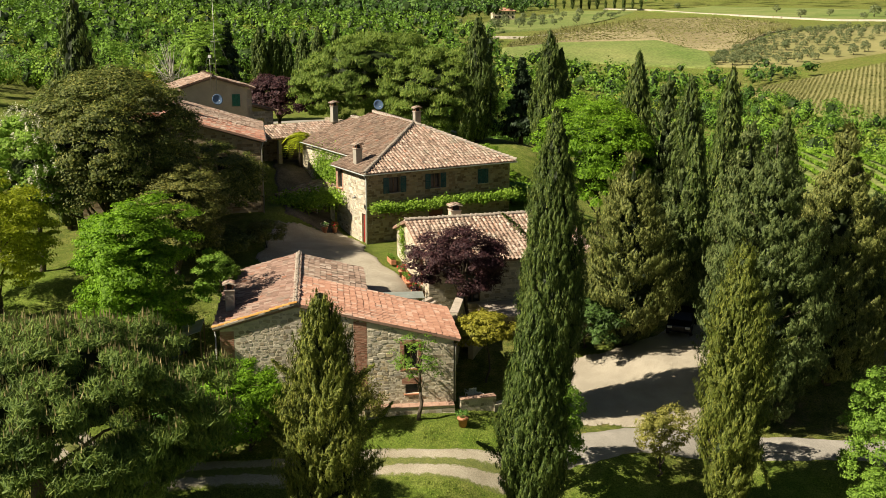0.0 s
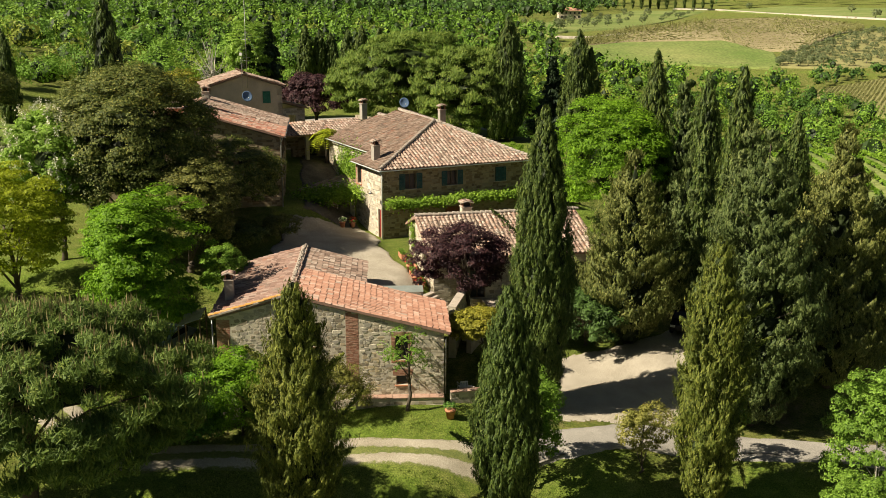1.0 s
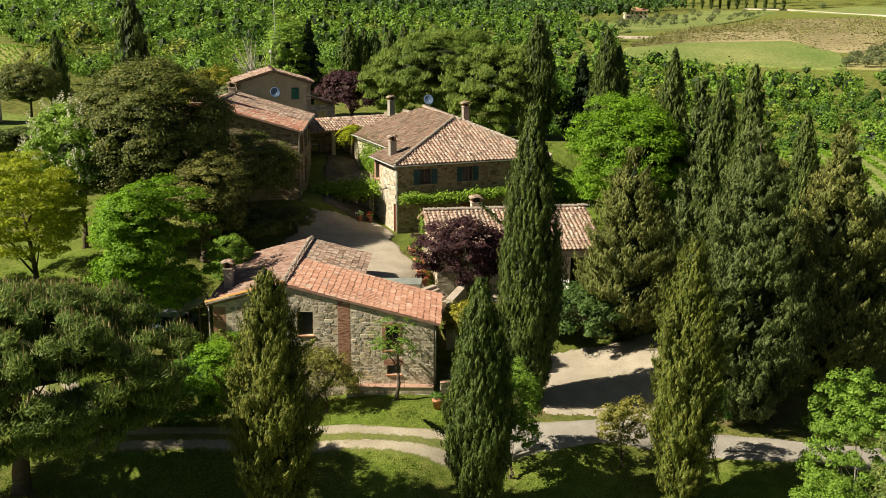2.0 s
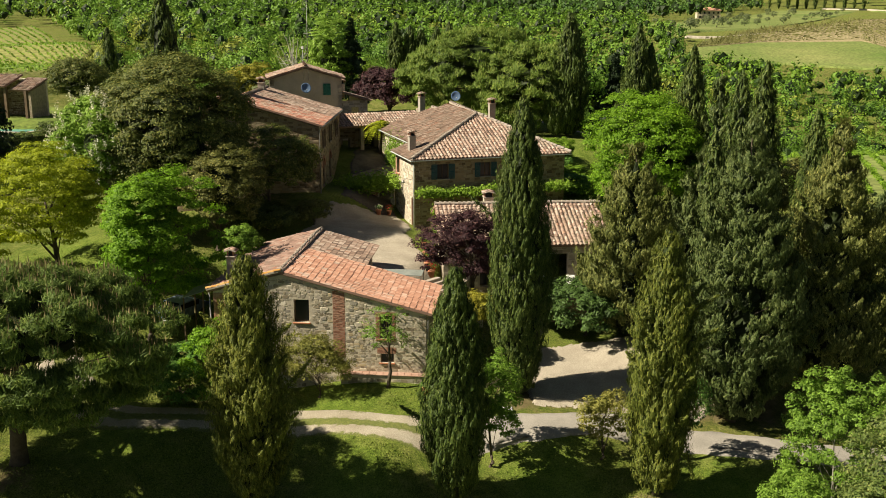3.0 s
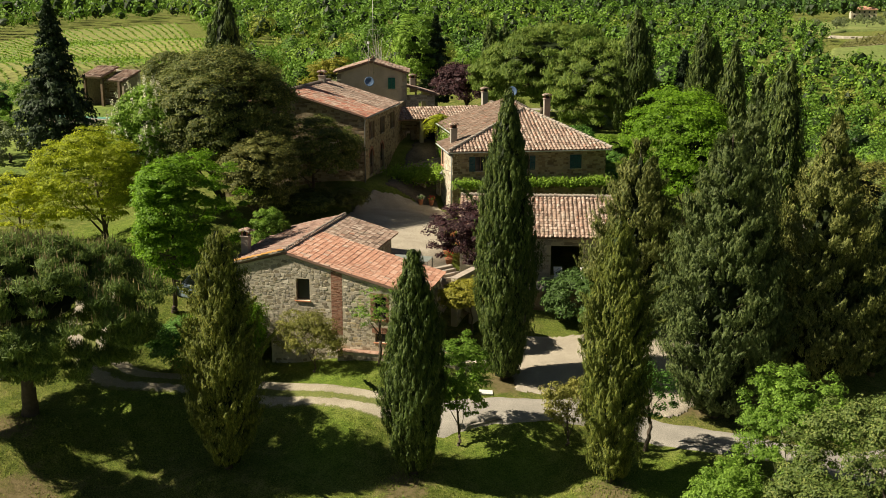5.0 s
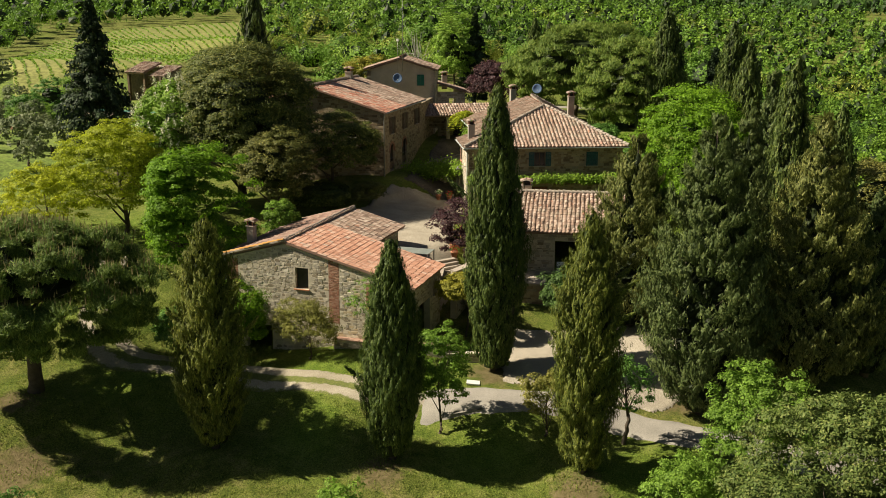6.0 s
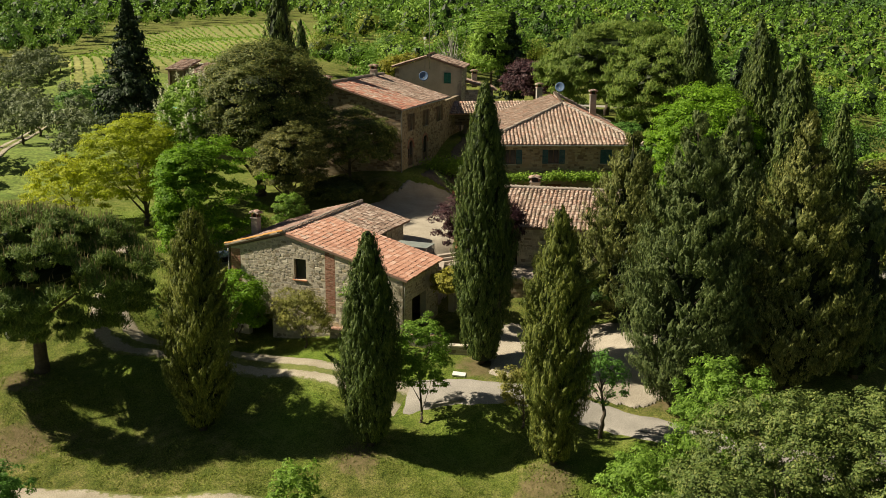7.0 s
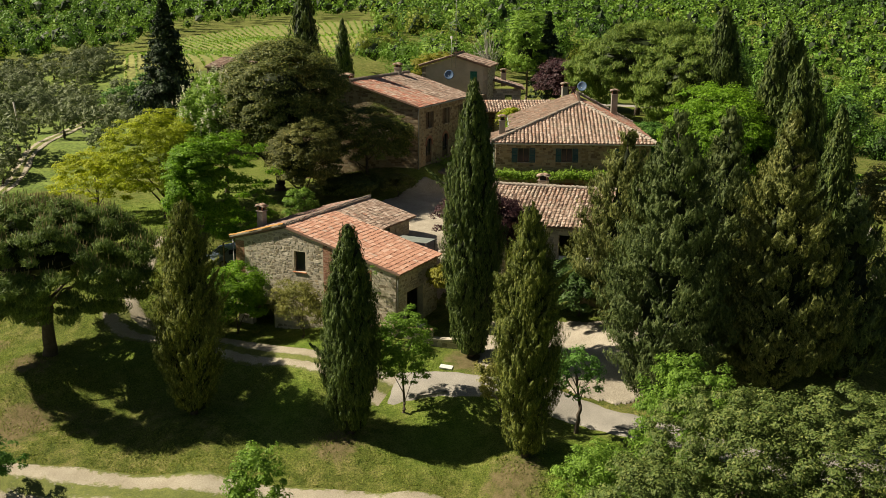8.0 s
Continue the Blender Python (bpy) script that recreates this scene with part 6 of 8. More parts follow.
broadleaf("apple_tree", "small twisted fruit tree on the lawn by the wall", -1.4, 52.0, 4.6, 1.5, L_lime, 182, 44, 36, 0.35, 0.13, 0.35, limbs=18, trunk_r=0.11, category="tree", inner=0.3)
broadleaf("fruit_tree", "small open fruit tree beside the lane", 5.5, 47.2, 4.2, 1.7, L_lime, 183, 170, 70, 0.36, 0.15, 0.1, limbs=14, trunk_r=0.09, inner=0.35)
broadleaf("fruit_tree", "low spreading young tree beside the lane", 11.3, 48.6, 2.4, 1.5, L_wall, 184, 110, 60, 0.34, 0.13, 0.08, limbs=20, trunk_r=0.07, inner=0.3)
broadleaf("fruit_tree", "small dark-leaved tree with crooked trunk by the lane", 15.4, 50.0, 2.9, 1.5, L_shrub, 185, 70, 50, 0.36, 0.15, 0.35, limbs=14, trunk_r=0.12, inner=0.35)
broadleaf("elder_bush", "fresh green bush against the house wall", -10.6, 50.0, 3.9, 2.2, L_maple, 186, 190, 112, 0.5, 0.16, 0.0, limbs=8, trunk_r=0.08, category="shrub")
broadleaf("climbing_shrub", "sparse olive-yellow shrub against the stone wall", -5.4, 50.9, 3.2, 2.7, L_wall, 187, 190, 70, 0.4, 0.11, 0.06, ry=1.1, limbs=22, trunk_r=0.06, category="shrub", inner=0.4)
broadleaf("wisteria", "yellow-green wisteria mound over the terrace wall", 2.6, 57.6, 4.1, 1.7, L_wist, 188, 108, 112, 0.4, 0.17, 0.45, limbs=8, trunk_r=0.06, category="shrub", inner=0.6)
broadleaf("loquat_bush", "glossy dark green broad-leaved bush below the terrace", 9.2, 63.0, 4.0, 3.2, L_ivy, 189, 200, 84, 0.55, 0.26, 0.05, limbs=10, trunk_r=0.08, category="shrub", wide=0.4)
broadleaf("hedge_bush", "dark bush below the bank by the house", -13.5, 49.4, 2.3, 2.3, L_shrub, 190, 144, 98, 0.55, 0.18, 0.0, limbs=8, trunk_r=0.08, category="shrub")
broadleaf("bamboo_clump", "feathery yellow-brown shrub in shade", -13.4, 73.3, 6.6, 1.5, L_oak_b, 191, 80, 60, 0.4, 0.22, 0.0, limbs=8, trunk_r=0.05, category="shrub", wide=0.25)
broadleaf("hedge_bush", "dark green shrubs below the tall house", -16.5, 71.0, 6.4, 2.6, L_oak, 192, 156, 98, 0.6, 0.2, 0.0, limbs=8, trunk_r=0.06, category="shrub")
for (bx, by, bt, br), sd in zip([(-72, 92, 9.2, 2.6), (-76, 95, 10.0, 2.4), (-66, 90, 8.6, 2.0), (-80, 104, 11.5, 3.2), (-71, 101, 12.5, 3.0)], range(401, 410)):
    broadleaf("garden_bush", "fresh green bush beside the garden path", bx, by, bt, br, L_lime if sd % 2 else L_shrub, sd, 90, 60, 0.6, 0.26, 0.02, limbs=4, trunk_r=0.08, category="shrub", inner=0.6, core=0.5)
broadleaf("pruned_tree", "pruned dark-limbed tree with few leaves by the path", -62.5, 70.5, gz(-62.5, 70.5) + 4.6, 1.5, L_dry, 411, 40, 6, 0.4, 0.15, 0.35, limbs=22, trunk_r=0.16, inner=0.4)
for (u, v, bt, br), sd in zip([(16.2, 4.0, 2.2, 1.7), (17.6, 7.0, 2.6, 1.8), (16.8, 10.0, 3.2, 1.9), (18.8, 12.8, 3.4, 2.1), (16.0, 15.5, 3.2, 2.0), (20.5, 2.5, 1.9, 1.6)], range(421, 430)):
    q = F2.matrix_basis @ Vector((u, v, 0))
    broadleaf("hedge_bush", "dense green bush in the garden behind the house", q.x, q.y, gz(q.x, q.y) + bt, br, L_shrub if sd % 2 else L_vine, sd, 80, 70, 0.5, 0.22, 0.0, limbs=4, trunk_r=0.06, category="shrub", inner=0.65, core=0.5)
for (bx, by), sd in zip([(-50.5, 84.6), (-47.2, 85.4), (-54.0, 84.0), (-45.0, 88.5)], range(431, 440)):
    broadleaf("garden_bush", "green shrub before the swimming pool", bx, by, gz(bx, by) + 2.3, 1.7, L_shrub if sd % 2 else L_bush, sd, 80, 60, 0.5, 0.24, 0.0, limbs=4, trunk_r=0.06, category="shrub", inner=0.6, core=0.5)
# in the near corner
broadleaf("olive_tree", "large grey-green bushy tree near the track", 27.0, 42.0, 5.6, 3.6, L_bush, 193, 400, 130, 0.5, 0.14, 0.05, limbs=16, trunk_r=0.2, inner=0.6)
broadleaf("olive_tree", "grey-green bushy tree with upright sprays", 31.5, 43.5, 5.8, 3.6, L_bush, 194, 400, 130, 0.5, 0.14, 0.05, limbs=16, trunk_r=0.2, inner=0.6)
broadleaf("olive_tree", "dense grey-green bush on the bank", 25.5, 38.5, 3.2, 3.4, L_bush, 195, 400, 130, 0.5, 0.14, 0.0, limbs=12, trunk_r=0.15, inner=0.6)
broadleaf("birch_tree", "young pale-stemmed tree with fresh leaves", 22.6, 46.6, 4.8, 2.5, L_birch, 196, 200, 98, 0.42, 0.14, 0.1, limbs=16, trunk_r=0.07, bark=M_bark_pale, inner=0.4)
broadleaf("birch_tree", "young light green tree at the foot of the bank", 20.5, 42.0, 1.6, 2.1, L_birch, 197, 156, 98, 0.42, 0.14, 0.0, limbs=14, trunk_r=0.06, bark=M_bark_pale, inner=0.4)
broadleaf("sapling", "leafy young walnut sapling below the track", 7.4, 32.6, 1.7, 1.75, L_lime, 198, 110, 60, 0.34, 0.16, 0.2, limbs=18, trunk_r=0.06, inner=0.3, category="tree", lobe=0.6)
broadleaf("sapling", "small leafy sapling below the gravel track", -9.3, 29.6, -1.2, 1.5, L_shrub, 199, 100, 60, 0.34, 0.16, 0.2, limbs=16, trunk_r=0.06, inner=0.3, category="tree", lobe=0.6)


# behind the tower
broadleaf("bare_tree", "grey leafless tree with fine twigs behind the tower", -32.5, 122.0, 19.6, 3.2, L_dry, 441, 60, 3, 0.6, 0.2, 0.3, limbs=46, trunk_r=0.22, bark=M_bark_pale, inner=0.5)
broadleaf("poplar_tree", "tall yellow-green tree behind the tower", -29.6, 127.0, 21.2, 2.4, L_chest, 442, 170, 70, 0.8, 0.3, 0.1, limbs=6, trunk_r=0.2, inner=0.5, core=0.4)
broadleaf("laurel_bush", "yellow-olive bushy tree beside the tower", -34.2, 111.0, 15.4, 2.8, L_wist, 443, 130, 90, 0.7, 0.28, 0.05, limbs=6, trunk_r=0.14, inner=0.6, core=0.45)
broadleaf("olive_tree", "grey-green olive tree behind the tower roof", -30.6, 108.0, 13.4, 2.4, L_olive, 444, 110, 80, 0.6, 0.26, 0.1, limbs=8, trunk_r=0.16, inner=0.5, core=0.4)
broadleaf("oak_tree", "dark rounded oak beside the pool house", -54.5, 107.0, 15.9, 3.6, L_oak, 445, 170, 100, 0.8, 0.24, 0.05, limbs=6, trunk_r=0.2, inner=0.65, core=0.5)


def palm(x, y, top, seed):
    r = np.random.default_rng(seed)
    h = top - gz(x, y)
    t = thing("palm_tree", "fan palm with drooping yellow-green fronds", "palm tree", pose(x, y, gz(x, y)))
    part("trunk", tubes("trunk", [([(0, 0, -0.3), (0.05, 0, h * 0.45), (0, 0, h * 0.8)], [0.2, 0.17, 0.2])], M_bark), None, t)
    for k in range(44):
        a, e = r.uniform(0, 6.28), r.uniform(-0.35, 1.25)
        o = np.array([math.cos(a), math.sin(a), 0])
        L = r.uniform(1.5, 2.1)
        side = np.array([-o[1], o[0], 0])
        s = np.repeat(np.linspace(0.15, 1.0, 14), 2)
        sgn = np.tile([-1.0, 1.0], 14)
        spine = np.array([0, 0, h * 0.8]) + o * (math.cos(e) * L * s)[:, None] + np.array([0, 0, 1.0]) * (math.sin(e) * L * s - 0.75 * L * s ** 2.2)[:, None]
        A = side * sgn[:, None] + o * 0.7 + np.array([0, 0, -0.35])
        P = spine + unit(A) * 0.22
        v = cards(P, unit(np.array([0, 0, 1.0]) + o * 0.3 + r.normal(0, 0.15, (28, 3))), A, 0.62 * (1.1 - 0.5 * s), 0.11)
        part("frond", card_mesh("frond", v, L_acac), None, t)
    return t


palm(-13.5, 94.0, 10.7, 5)

# ---------------------------------------------------------------- vines on the walls
def along(r, p, q, n, thick, drop, wave=0.0):
    p, q = np.array(p, float), np.array(q, float)
    s = r.random(n)
    P = p + (q - p) * s[:, None] + r.normal(0, 1, (n, 3)) * np.array(thick)
    P[:, 2] += drop * (0.25 * np.sin(s * 31) + 0.2 * np.sin(s * 13 + 1)) + wave * s
    return P


r2 = np.random.default_rng(61)
w2 = F2.matrix_basis
pa, pb = w2 @ Vector((0.6, -0.65, 3.05)), w2 @ Vector((13.8, -0.65, 3.15))
P = along(r2, pa, pb, 7000, (0.3, 0.3, 0.2), 0.25)
bank("climbing_vine", "bright green vine trained along the house wall", P, np.tile((-0.3, -0.5, 0.8), (len(P), 1)), L_vine, 0.2, "climbing plant", 62)
pa, pb = w2 @ Vector((-3.6, 8.0, 2.6)), w2 @ Vector((0.2, 5.2, 3.2))
P = along(r2, pa, pb, 5200, (0.75, 0.75, 0.35), 0.4)
bank("climbing_vine", "bright green vine arching over the stone porch", P, np.tile((-0.2, -0.5, 0.8), (len(P), 1)), L_vine, 0.22, "climbing plant", 63)
pa, pb = w2 @ Vector((1.7, 7.2, 4.0)), w2 @ Vector((1.7, 13.5, 4.4))
P = along(r2, pa, pb, 4200, (0.25, 0.25, 0.9), 0.4)
bank("climbing_vine", "thick bright creeper covering the set-back house wall", P, np.tile((-0.8, -0.4, 0.4), (len(P), 1)), L_vine, 0.22, "climbing plant", 64)
w3 = F3.matrix_basis
pa, pb = w3 @ Vector((0.1, 0.6, 4.4)), w3 @ Vector((0.1, 1.6, 5.9))
P = along(r2, pa, pb, 700, (0.12, 0.2, 0.5), 0.3)
bank("climbing_vine", "small creeper on the sunlit gable", P, np.tile((-0.9, -0.2, 0.3), (len(P), 1)), L_vine, 0.15, "climbing plant", 65)
pa, pb = w2 @ Vector((15.5, 2.0, 2.6)), w2 @ Vector((21.0, 5.0, 2.0))
P = along(r2, pa, pb, 4200, (1.4, 1.4, 0.25), 0.4)
bank("pergola_vine", "light green vine over the garden pergola", P, np.tile((0.0, -0.3, 0.9), (len(P), 1)), L_vine, 0.22, "climbing plant", 66)

# ---------------------------------------------------------------- woods and fields beyond
def view_side(x, y):
    return np.degrees(np.arctan2(x - 18, y))


# near edge and far edge of each field, as points on the plan
FIELDS = {
    "slope": ([(-101, 115), (-89, 140), (-86, 153), (-97, 182)], [(-136, 147), (-172, 196), (-182, 236), (-188, 300)]),
    "vines": ([(98, 327), (103, 292), (117, 264), (150, 235)], [(101, 333), (132, 357), (168, 386), (250, 400)]),
    "grove": ([(101, 384), (127, 377), (180, 412), (260, 430)], [(108, 404), (165, 495), (215, 550), (290, 580)]),
    "ploughed": ([(25, 430), (54, 457), (97, 465), (101, 428), (119, 424), (187, 546)], [(27, 440), (62, 523), (140, 720), (188, 734), (199, 662), (201, 590)]),
    "meadow": ([(22, 398), (58, 392), (98, 379), (104, 384)], [(24, 429), (54, 456), (97, 464), (110, 420)]),
    "garden": ([(-43, 112), (-45, 66), (-52, 52), (-95, 42)], [(-60, 136), (-80, 134), (-104, 130), (-140, 120)]),
    "lane": ([(17, 108), (40, 106), (66, 104)], [(20, 148), (42, 150), (68, 148)]),
    "far_meadow": ([(20, 470), (30, 500), (60, 540), (120, 735)], [(0, 560), (60, 760), (110, 930), (170, 900)]),
    "far_slope": ([(176, 900), (210, 760), (240, 645), (300, 600)], [(260, 1000), (300, 900), (330, 800), (380, 720)])}


def field_at(k, u, v):
    near, far = (np.array(q, float) for q in FIELDS[k])
    s = np.linspace(0, 1, len(near))
    sf = np.linspace(0, 1, len(far))
    a = np.stack([np.interp(u, s, near[:, 0]), np.interp(u, s, near[:, 1])], -1)
    b = np.stack([np.interp(u, sf, far[:, 0]), np.interp(u, sf, far[:, 1])], -1)
    return a + (b - a) * v[..., None]


def in_poly(x, y, poly):
    hit = np.zeros(np.shape(x), bool)
    for (x0, y0), (x1, y1) in zip(poly, poly[1:] + poly[:1]):
        cross = ((y0 > y) != (y1 > y)) & (x < (x1 - x0) * (y - y0) / (y1 - y0 + 1e-9) + x0)
        hit ^= cross
    return hit


def in_fields(x, y, grow=0.0):
    hit = np.zeros(np.shape(x), bool)
    for near, far in FIELDS.values():
        poly = list(near) + list(far)[::-1]
        for dx, dy in ((0, 0), (grow, 0), (-grow, 0), (0, grow), (0, -grow)):
            hit |= in_poly(x + dx, y + dy, poly)
    return hit


def field(name, k, mat, label, lift=0.6, n=60):
    U, V = np.meshgrid(np.linspace(0, 1, n), np.linspace(0, 1, n))
    q = field_at(k, U, V)
    X, Y = q[..., 0], q[..., 1]
    rim = (U < 1e-6) | (U > 1 - 1e-6) | (V < 1e-6) | (V > 1 - 1e-6)
    v = np.stack([X, Y, ground_z(X, Y) + np.where(rim, min(-0.1, 0.2 - lift * 1.5), lift)], -1).reshape(-1, 3)
    i = np.arange(n * n).reshape(n, n)
    faces = np.stack([i[:-1, :-1], i[:-1, 1:], i[1:, 1:], i[1:, :-1]], -1).reshape(-1, 4)
    return tagged(new(name, mesh_from(name, v, faces, mat, True)), label, "field", kind="structure")


def vine_rows(k, rows, steps, mat, label, seed, height=0.9, turn=0, per=2, lift=0.6):
    """Rows of low vines over a field, one mesh."""
    r = np.random.default_rng(seed)
    u, v = np.meshgrid(np.linspace(0.02, 0.98, rows), np.linspace(0.02, 0.98, steps))
    if turn:
        u, v = np.meshgrid(np.linspace(0.02, 0.98, steps), np.linspace(0.02, 0.98, rows))
    u, v = np.repeat(u.ravel(), per), np.repeat(v.ravel(), per)
    n = len(u)
    q = field_at(k, u, v)
    e = 0.004
    ahead = field_at(k, u + (e if turn else 0), v + (0 if turn else e)) - q
    gap = np.linalg.norm(ahead, axis=1) / e * 0.96 / (steps - 1)
    ahead = unit(np.concatenate([ahead, np.zeros((n, 1))], 1) + r.normal(0, 0.12, (n, 3)))
    q = q + r.normal(0, 0.12, (n, 2))
    P = np.stack([q[:, 0], q[:, 1], ground_z(q[:, 0], q[:, 1]) + lift + height * 0.2 + height * 0.5 * r.random(n)], -1)
    o = P.mean(0)
    me = card_mesh("vine_rows", cards(P - o, unit(r.normal(0, 0.5, (n, 3)) + np.array([0, -0.5, 0.8])), ahead, gap * r.uniform(1.0, 1.7, n), height * r.uniform(0.7, 1.3, n)), mat)
    ob = new("vine_rows", me)
    ob.location = o
    return tagged(ob, label, "vineyard", kind="stuff")


M_lawn = surface("bright_lawn", (0.085, 0.145, 0.02), (0.19, 0.24, 0.045), 0.25, 2.5, 0.95, grain_at=((0.38, 0.55), (0.62, 1.3)), relief=0.8, depth=0.1)
M_vine_ground = surface("grassy_vineyard_ground", (0.17, 0.195, 0.045), (0.25, 0.25, 0.08), 0.05, 1.2, 0.95, grain_at=((0.4, 0.7), (0.6, 1.2)), relief=0.5, depth=0.2)
M_field_gold = surface("dry_vineyard_ground", (0.20, 0.205, 0.07), (0.31, 0.285, 0.12), 0.04, 0.8, 0.95, relief=0.3, depth=0.2)
field("field", "slope", M_vine_ground, "sloping vineyard ground with grass between rows", 0.45)
field("field", "vines", M_field_gold, "tan vineyard ground on the far slope")
field("field", "grove", M_field_gold, "dry grassy olive grove ground")
field("field", "ploughed", M_field, "ploughed tan field on the far hillside")
field("field", "meadow", M_field_green, "bright green meadow below the ploughed field")
field("lawn", "garden", M_lawn, "bright green lawn under the garden olives", 0.3)
field("field", "lane", M_field_green, "green vineyard beside the lane", 0.3)
field("field", "far_meadow", M_field_green, "pale green olive terraces on the far hill")
field("field", "far_slope", M_field_green, "pale green meadow beyond the far road")
vine_rows("slope", 40, 200, L_vine, "rows of young vines on the slope", 211, 0.42, 0, 1, 0.45)
vine_rows("vines", 46, 150, L_dry, "rows of bare vines on the far slope", 212, 0.5, 0, 2)
vine_rows("ploughed", 46, 120, L_dry, "rows of young vines on the far hillside", 213, 0.5, 1, 1)
vine_rows("lane", 24, 130, L_vine, "rows of green vines by the lane", 214, 0.5, 0, 4)


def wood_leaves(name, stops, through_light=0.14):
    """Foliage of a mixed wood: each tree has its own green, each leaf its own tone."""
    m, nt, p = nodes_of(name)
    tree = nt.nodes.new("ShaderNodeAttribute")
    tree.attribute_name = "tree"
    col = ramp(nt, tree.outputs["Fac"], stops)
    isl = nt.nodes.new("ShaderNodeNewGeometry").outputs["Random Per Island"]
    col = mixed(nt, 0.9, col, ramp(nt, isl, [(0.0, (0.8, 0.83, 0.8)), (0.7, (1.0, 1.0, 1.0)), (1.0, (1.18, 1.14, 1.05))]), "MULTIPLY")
    nt.links.new(col, p.inputs["Base Color"])
    p.inputs["Roughness"].default_value, p.inputs["Specular IOR Level"].default_value = 0.6, 0.2
    tr = nt.nodes.new("ShaderNodeBsdfTranslucent")
    nt.links.new(col, tr.inputs["Color"])
    mix = add(nt, "ShaderNodeMixShader", Fac=through_light)
    nt.links.new(p.outputs[0], mix.inputs[1])
    nt.links.new(tr.outputs[0], mix.inputs[2])
    nt.links.new(mix.outputs[0], nt.nodes["Material Output"].inputs["Surface"])
    return m


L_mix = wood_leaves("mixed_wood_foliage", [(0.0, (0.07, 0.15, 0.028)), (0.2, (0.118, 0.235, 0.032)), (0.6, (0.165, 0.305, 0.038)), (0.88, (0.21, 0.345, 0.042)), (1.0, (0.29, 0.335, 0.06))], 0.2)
# near-black green: shade between the lobes, put into the body's colour
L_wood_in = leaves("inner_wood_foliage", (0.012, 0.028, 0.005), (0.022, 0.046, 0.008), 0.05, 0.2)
# bluer greens carry the haze of distance in the leaf colour
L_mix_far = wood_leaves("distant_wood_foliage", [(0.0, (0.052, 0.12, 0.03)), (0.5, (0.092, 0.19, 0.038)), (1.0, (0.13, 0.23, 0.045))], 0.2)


def round_body(finer):
    bm = bmesh.new()
    bmesh.ops.create_icosphere(bm, subdivisions=finer, radius=1.0)
    made = np.array([v.co[:] for v in bm.verts]), np.array([[v.index for v in f.verts] for f in bm.faces])
    bm.free()
    return made


def wood(name, label, r0, r1, a0, a1, gap, size, lob_n, per, leaf, mat, seed, keep=1.0, ok=None, even=0.0):
    """A wood as one mesh of separate domed crowns, each of many leafy lobes round a body coloured dark as inner shade.
    """
    r = np.random.default_rng(seed)
    rings = np.arange(r0 + gap / 2, r1, gap)
    d = np.repeat(rings, np.maximum(1, (rings * radians(a1 - a0) / gap).astype(int)))
    a = np.radians(np.concatenate([np.linspace(a0, a1, max(1, int(q * radians(a1 - a0) / gap)), endpoint=False) for q in rings]))
    d = d + r.uniform(-0.42, 0.42, len(d)) * gap
    a = a + r.uniform(-0.42, 0.42, len(a)) * gap / d
    X, Y = 18 + d * np.sin(a), d * np.cos(a)
    good = ~in_fields(X, Y, size * 0.6) & (r.random(len(X)) < keep)
    if ok:
        good &= ok(X, Y)
    X, Y = X[good], Y[good]
    n, k, m = len(X), lob_n, per
    S = size * r.uniform(0.68, 1.3, n)
    tall = r.uniform(0.85, 1.25, n)
    lob = ball(r, n * k).reshape(n, k, 3)
    lob[..., 2] = np.abs(lob[..., 2]) * 0.7 + lob[..., 2] * 0.45
    form = np.stack([np.ones(n), np.ones(n), tall], -1)[:, None]
    mid = np.stack([X, Y, ground_z(X, Y) + S * 0.5 * tall], -1)
    c = mid[:, None] + unit(lob) * 0.33 * form * r.uniform(0.7, 1.12, (n, k, 1)) * S[:, None, None]
    q = ball(r, n * k * m).reshape(n, k, m, 3)
    lr = S[:, None] * (0.44 / math.sqrt(k) + 0.05) * r.uniform(0.7, 1.25, (n, k))
    P = c[:, :, None] + q * lr[..., None, None] * r.uniform(0.65, 1.08, (n, k, m, 1))
    N = unit(q * 0.9 + lob[:, :, None] * 0.6 + r.normal(0, 0.3, q.shape))
    L = (leaf * np.repeat(S / size, k * m)) * r.uniform(0.65, 1.4, n * k * m)
    o = np.array([0, 300.0, 0])
    v = cards(P.reshape(-1, 3) - o, N.reshape(-1, 3), unit(r.normal(size=q.shape)).reshape(-1, 3), L, L * 0.8)
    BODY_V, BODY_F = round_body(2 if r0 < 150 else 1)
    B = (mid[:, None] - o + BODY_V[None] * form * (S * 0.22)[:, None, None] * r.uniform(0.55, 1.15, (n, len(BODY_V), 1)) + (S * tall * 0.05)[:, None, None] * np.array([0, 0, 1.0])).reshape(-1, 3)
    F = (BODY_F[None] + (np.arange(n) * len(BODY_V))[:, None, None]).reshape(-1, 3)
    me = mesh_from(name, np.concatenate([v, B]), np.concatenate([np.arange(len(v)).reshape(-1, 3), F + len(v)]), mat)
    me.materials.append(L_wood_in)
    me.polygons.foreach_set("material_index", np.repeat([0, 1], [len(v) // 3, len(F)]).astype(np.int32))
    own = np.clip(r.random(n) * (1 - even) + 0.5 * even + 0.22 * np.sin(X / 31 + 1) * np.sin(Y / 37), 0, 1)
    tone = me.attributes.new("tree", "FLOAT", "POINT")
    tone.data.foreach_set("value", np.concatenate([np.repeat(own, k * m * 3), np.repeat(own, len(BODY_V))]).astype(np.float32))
    ob = new(name, me)
    ob.location = o
    return tagged(ob, label, "woodland", kind="stuff")


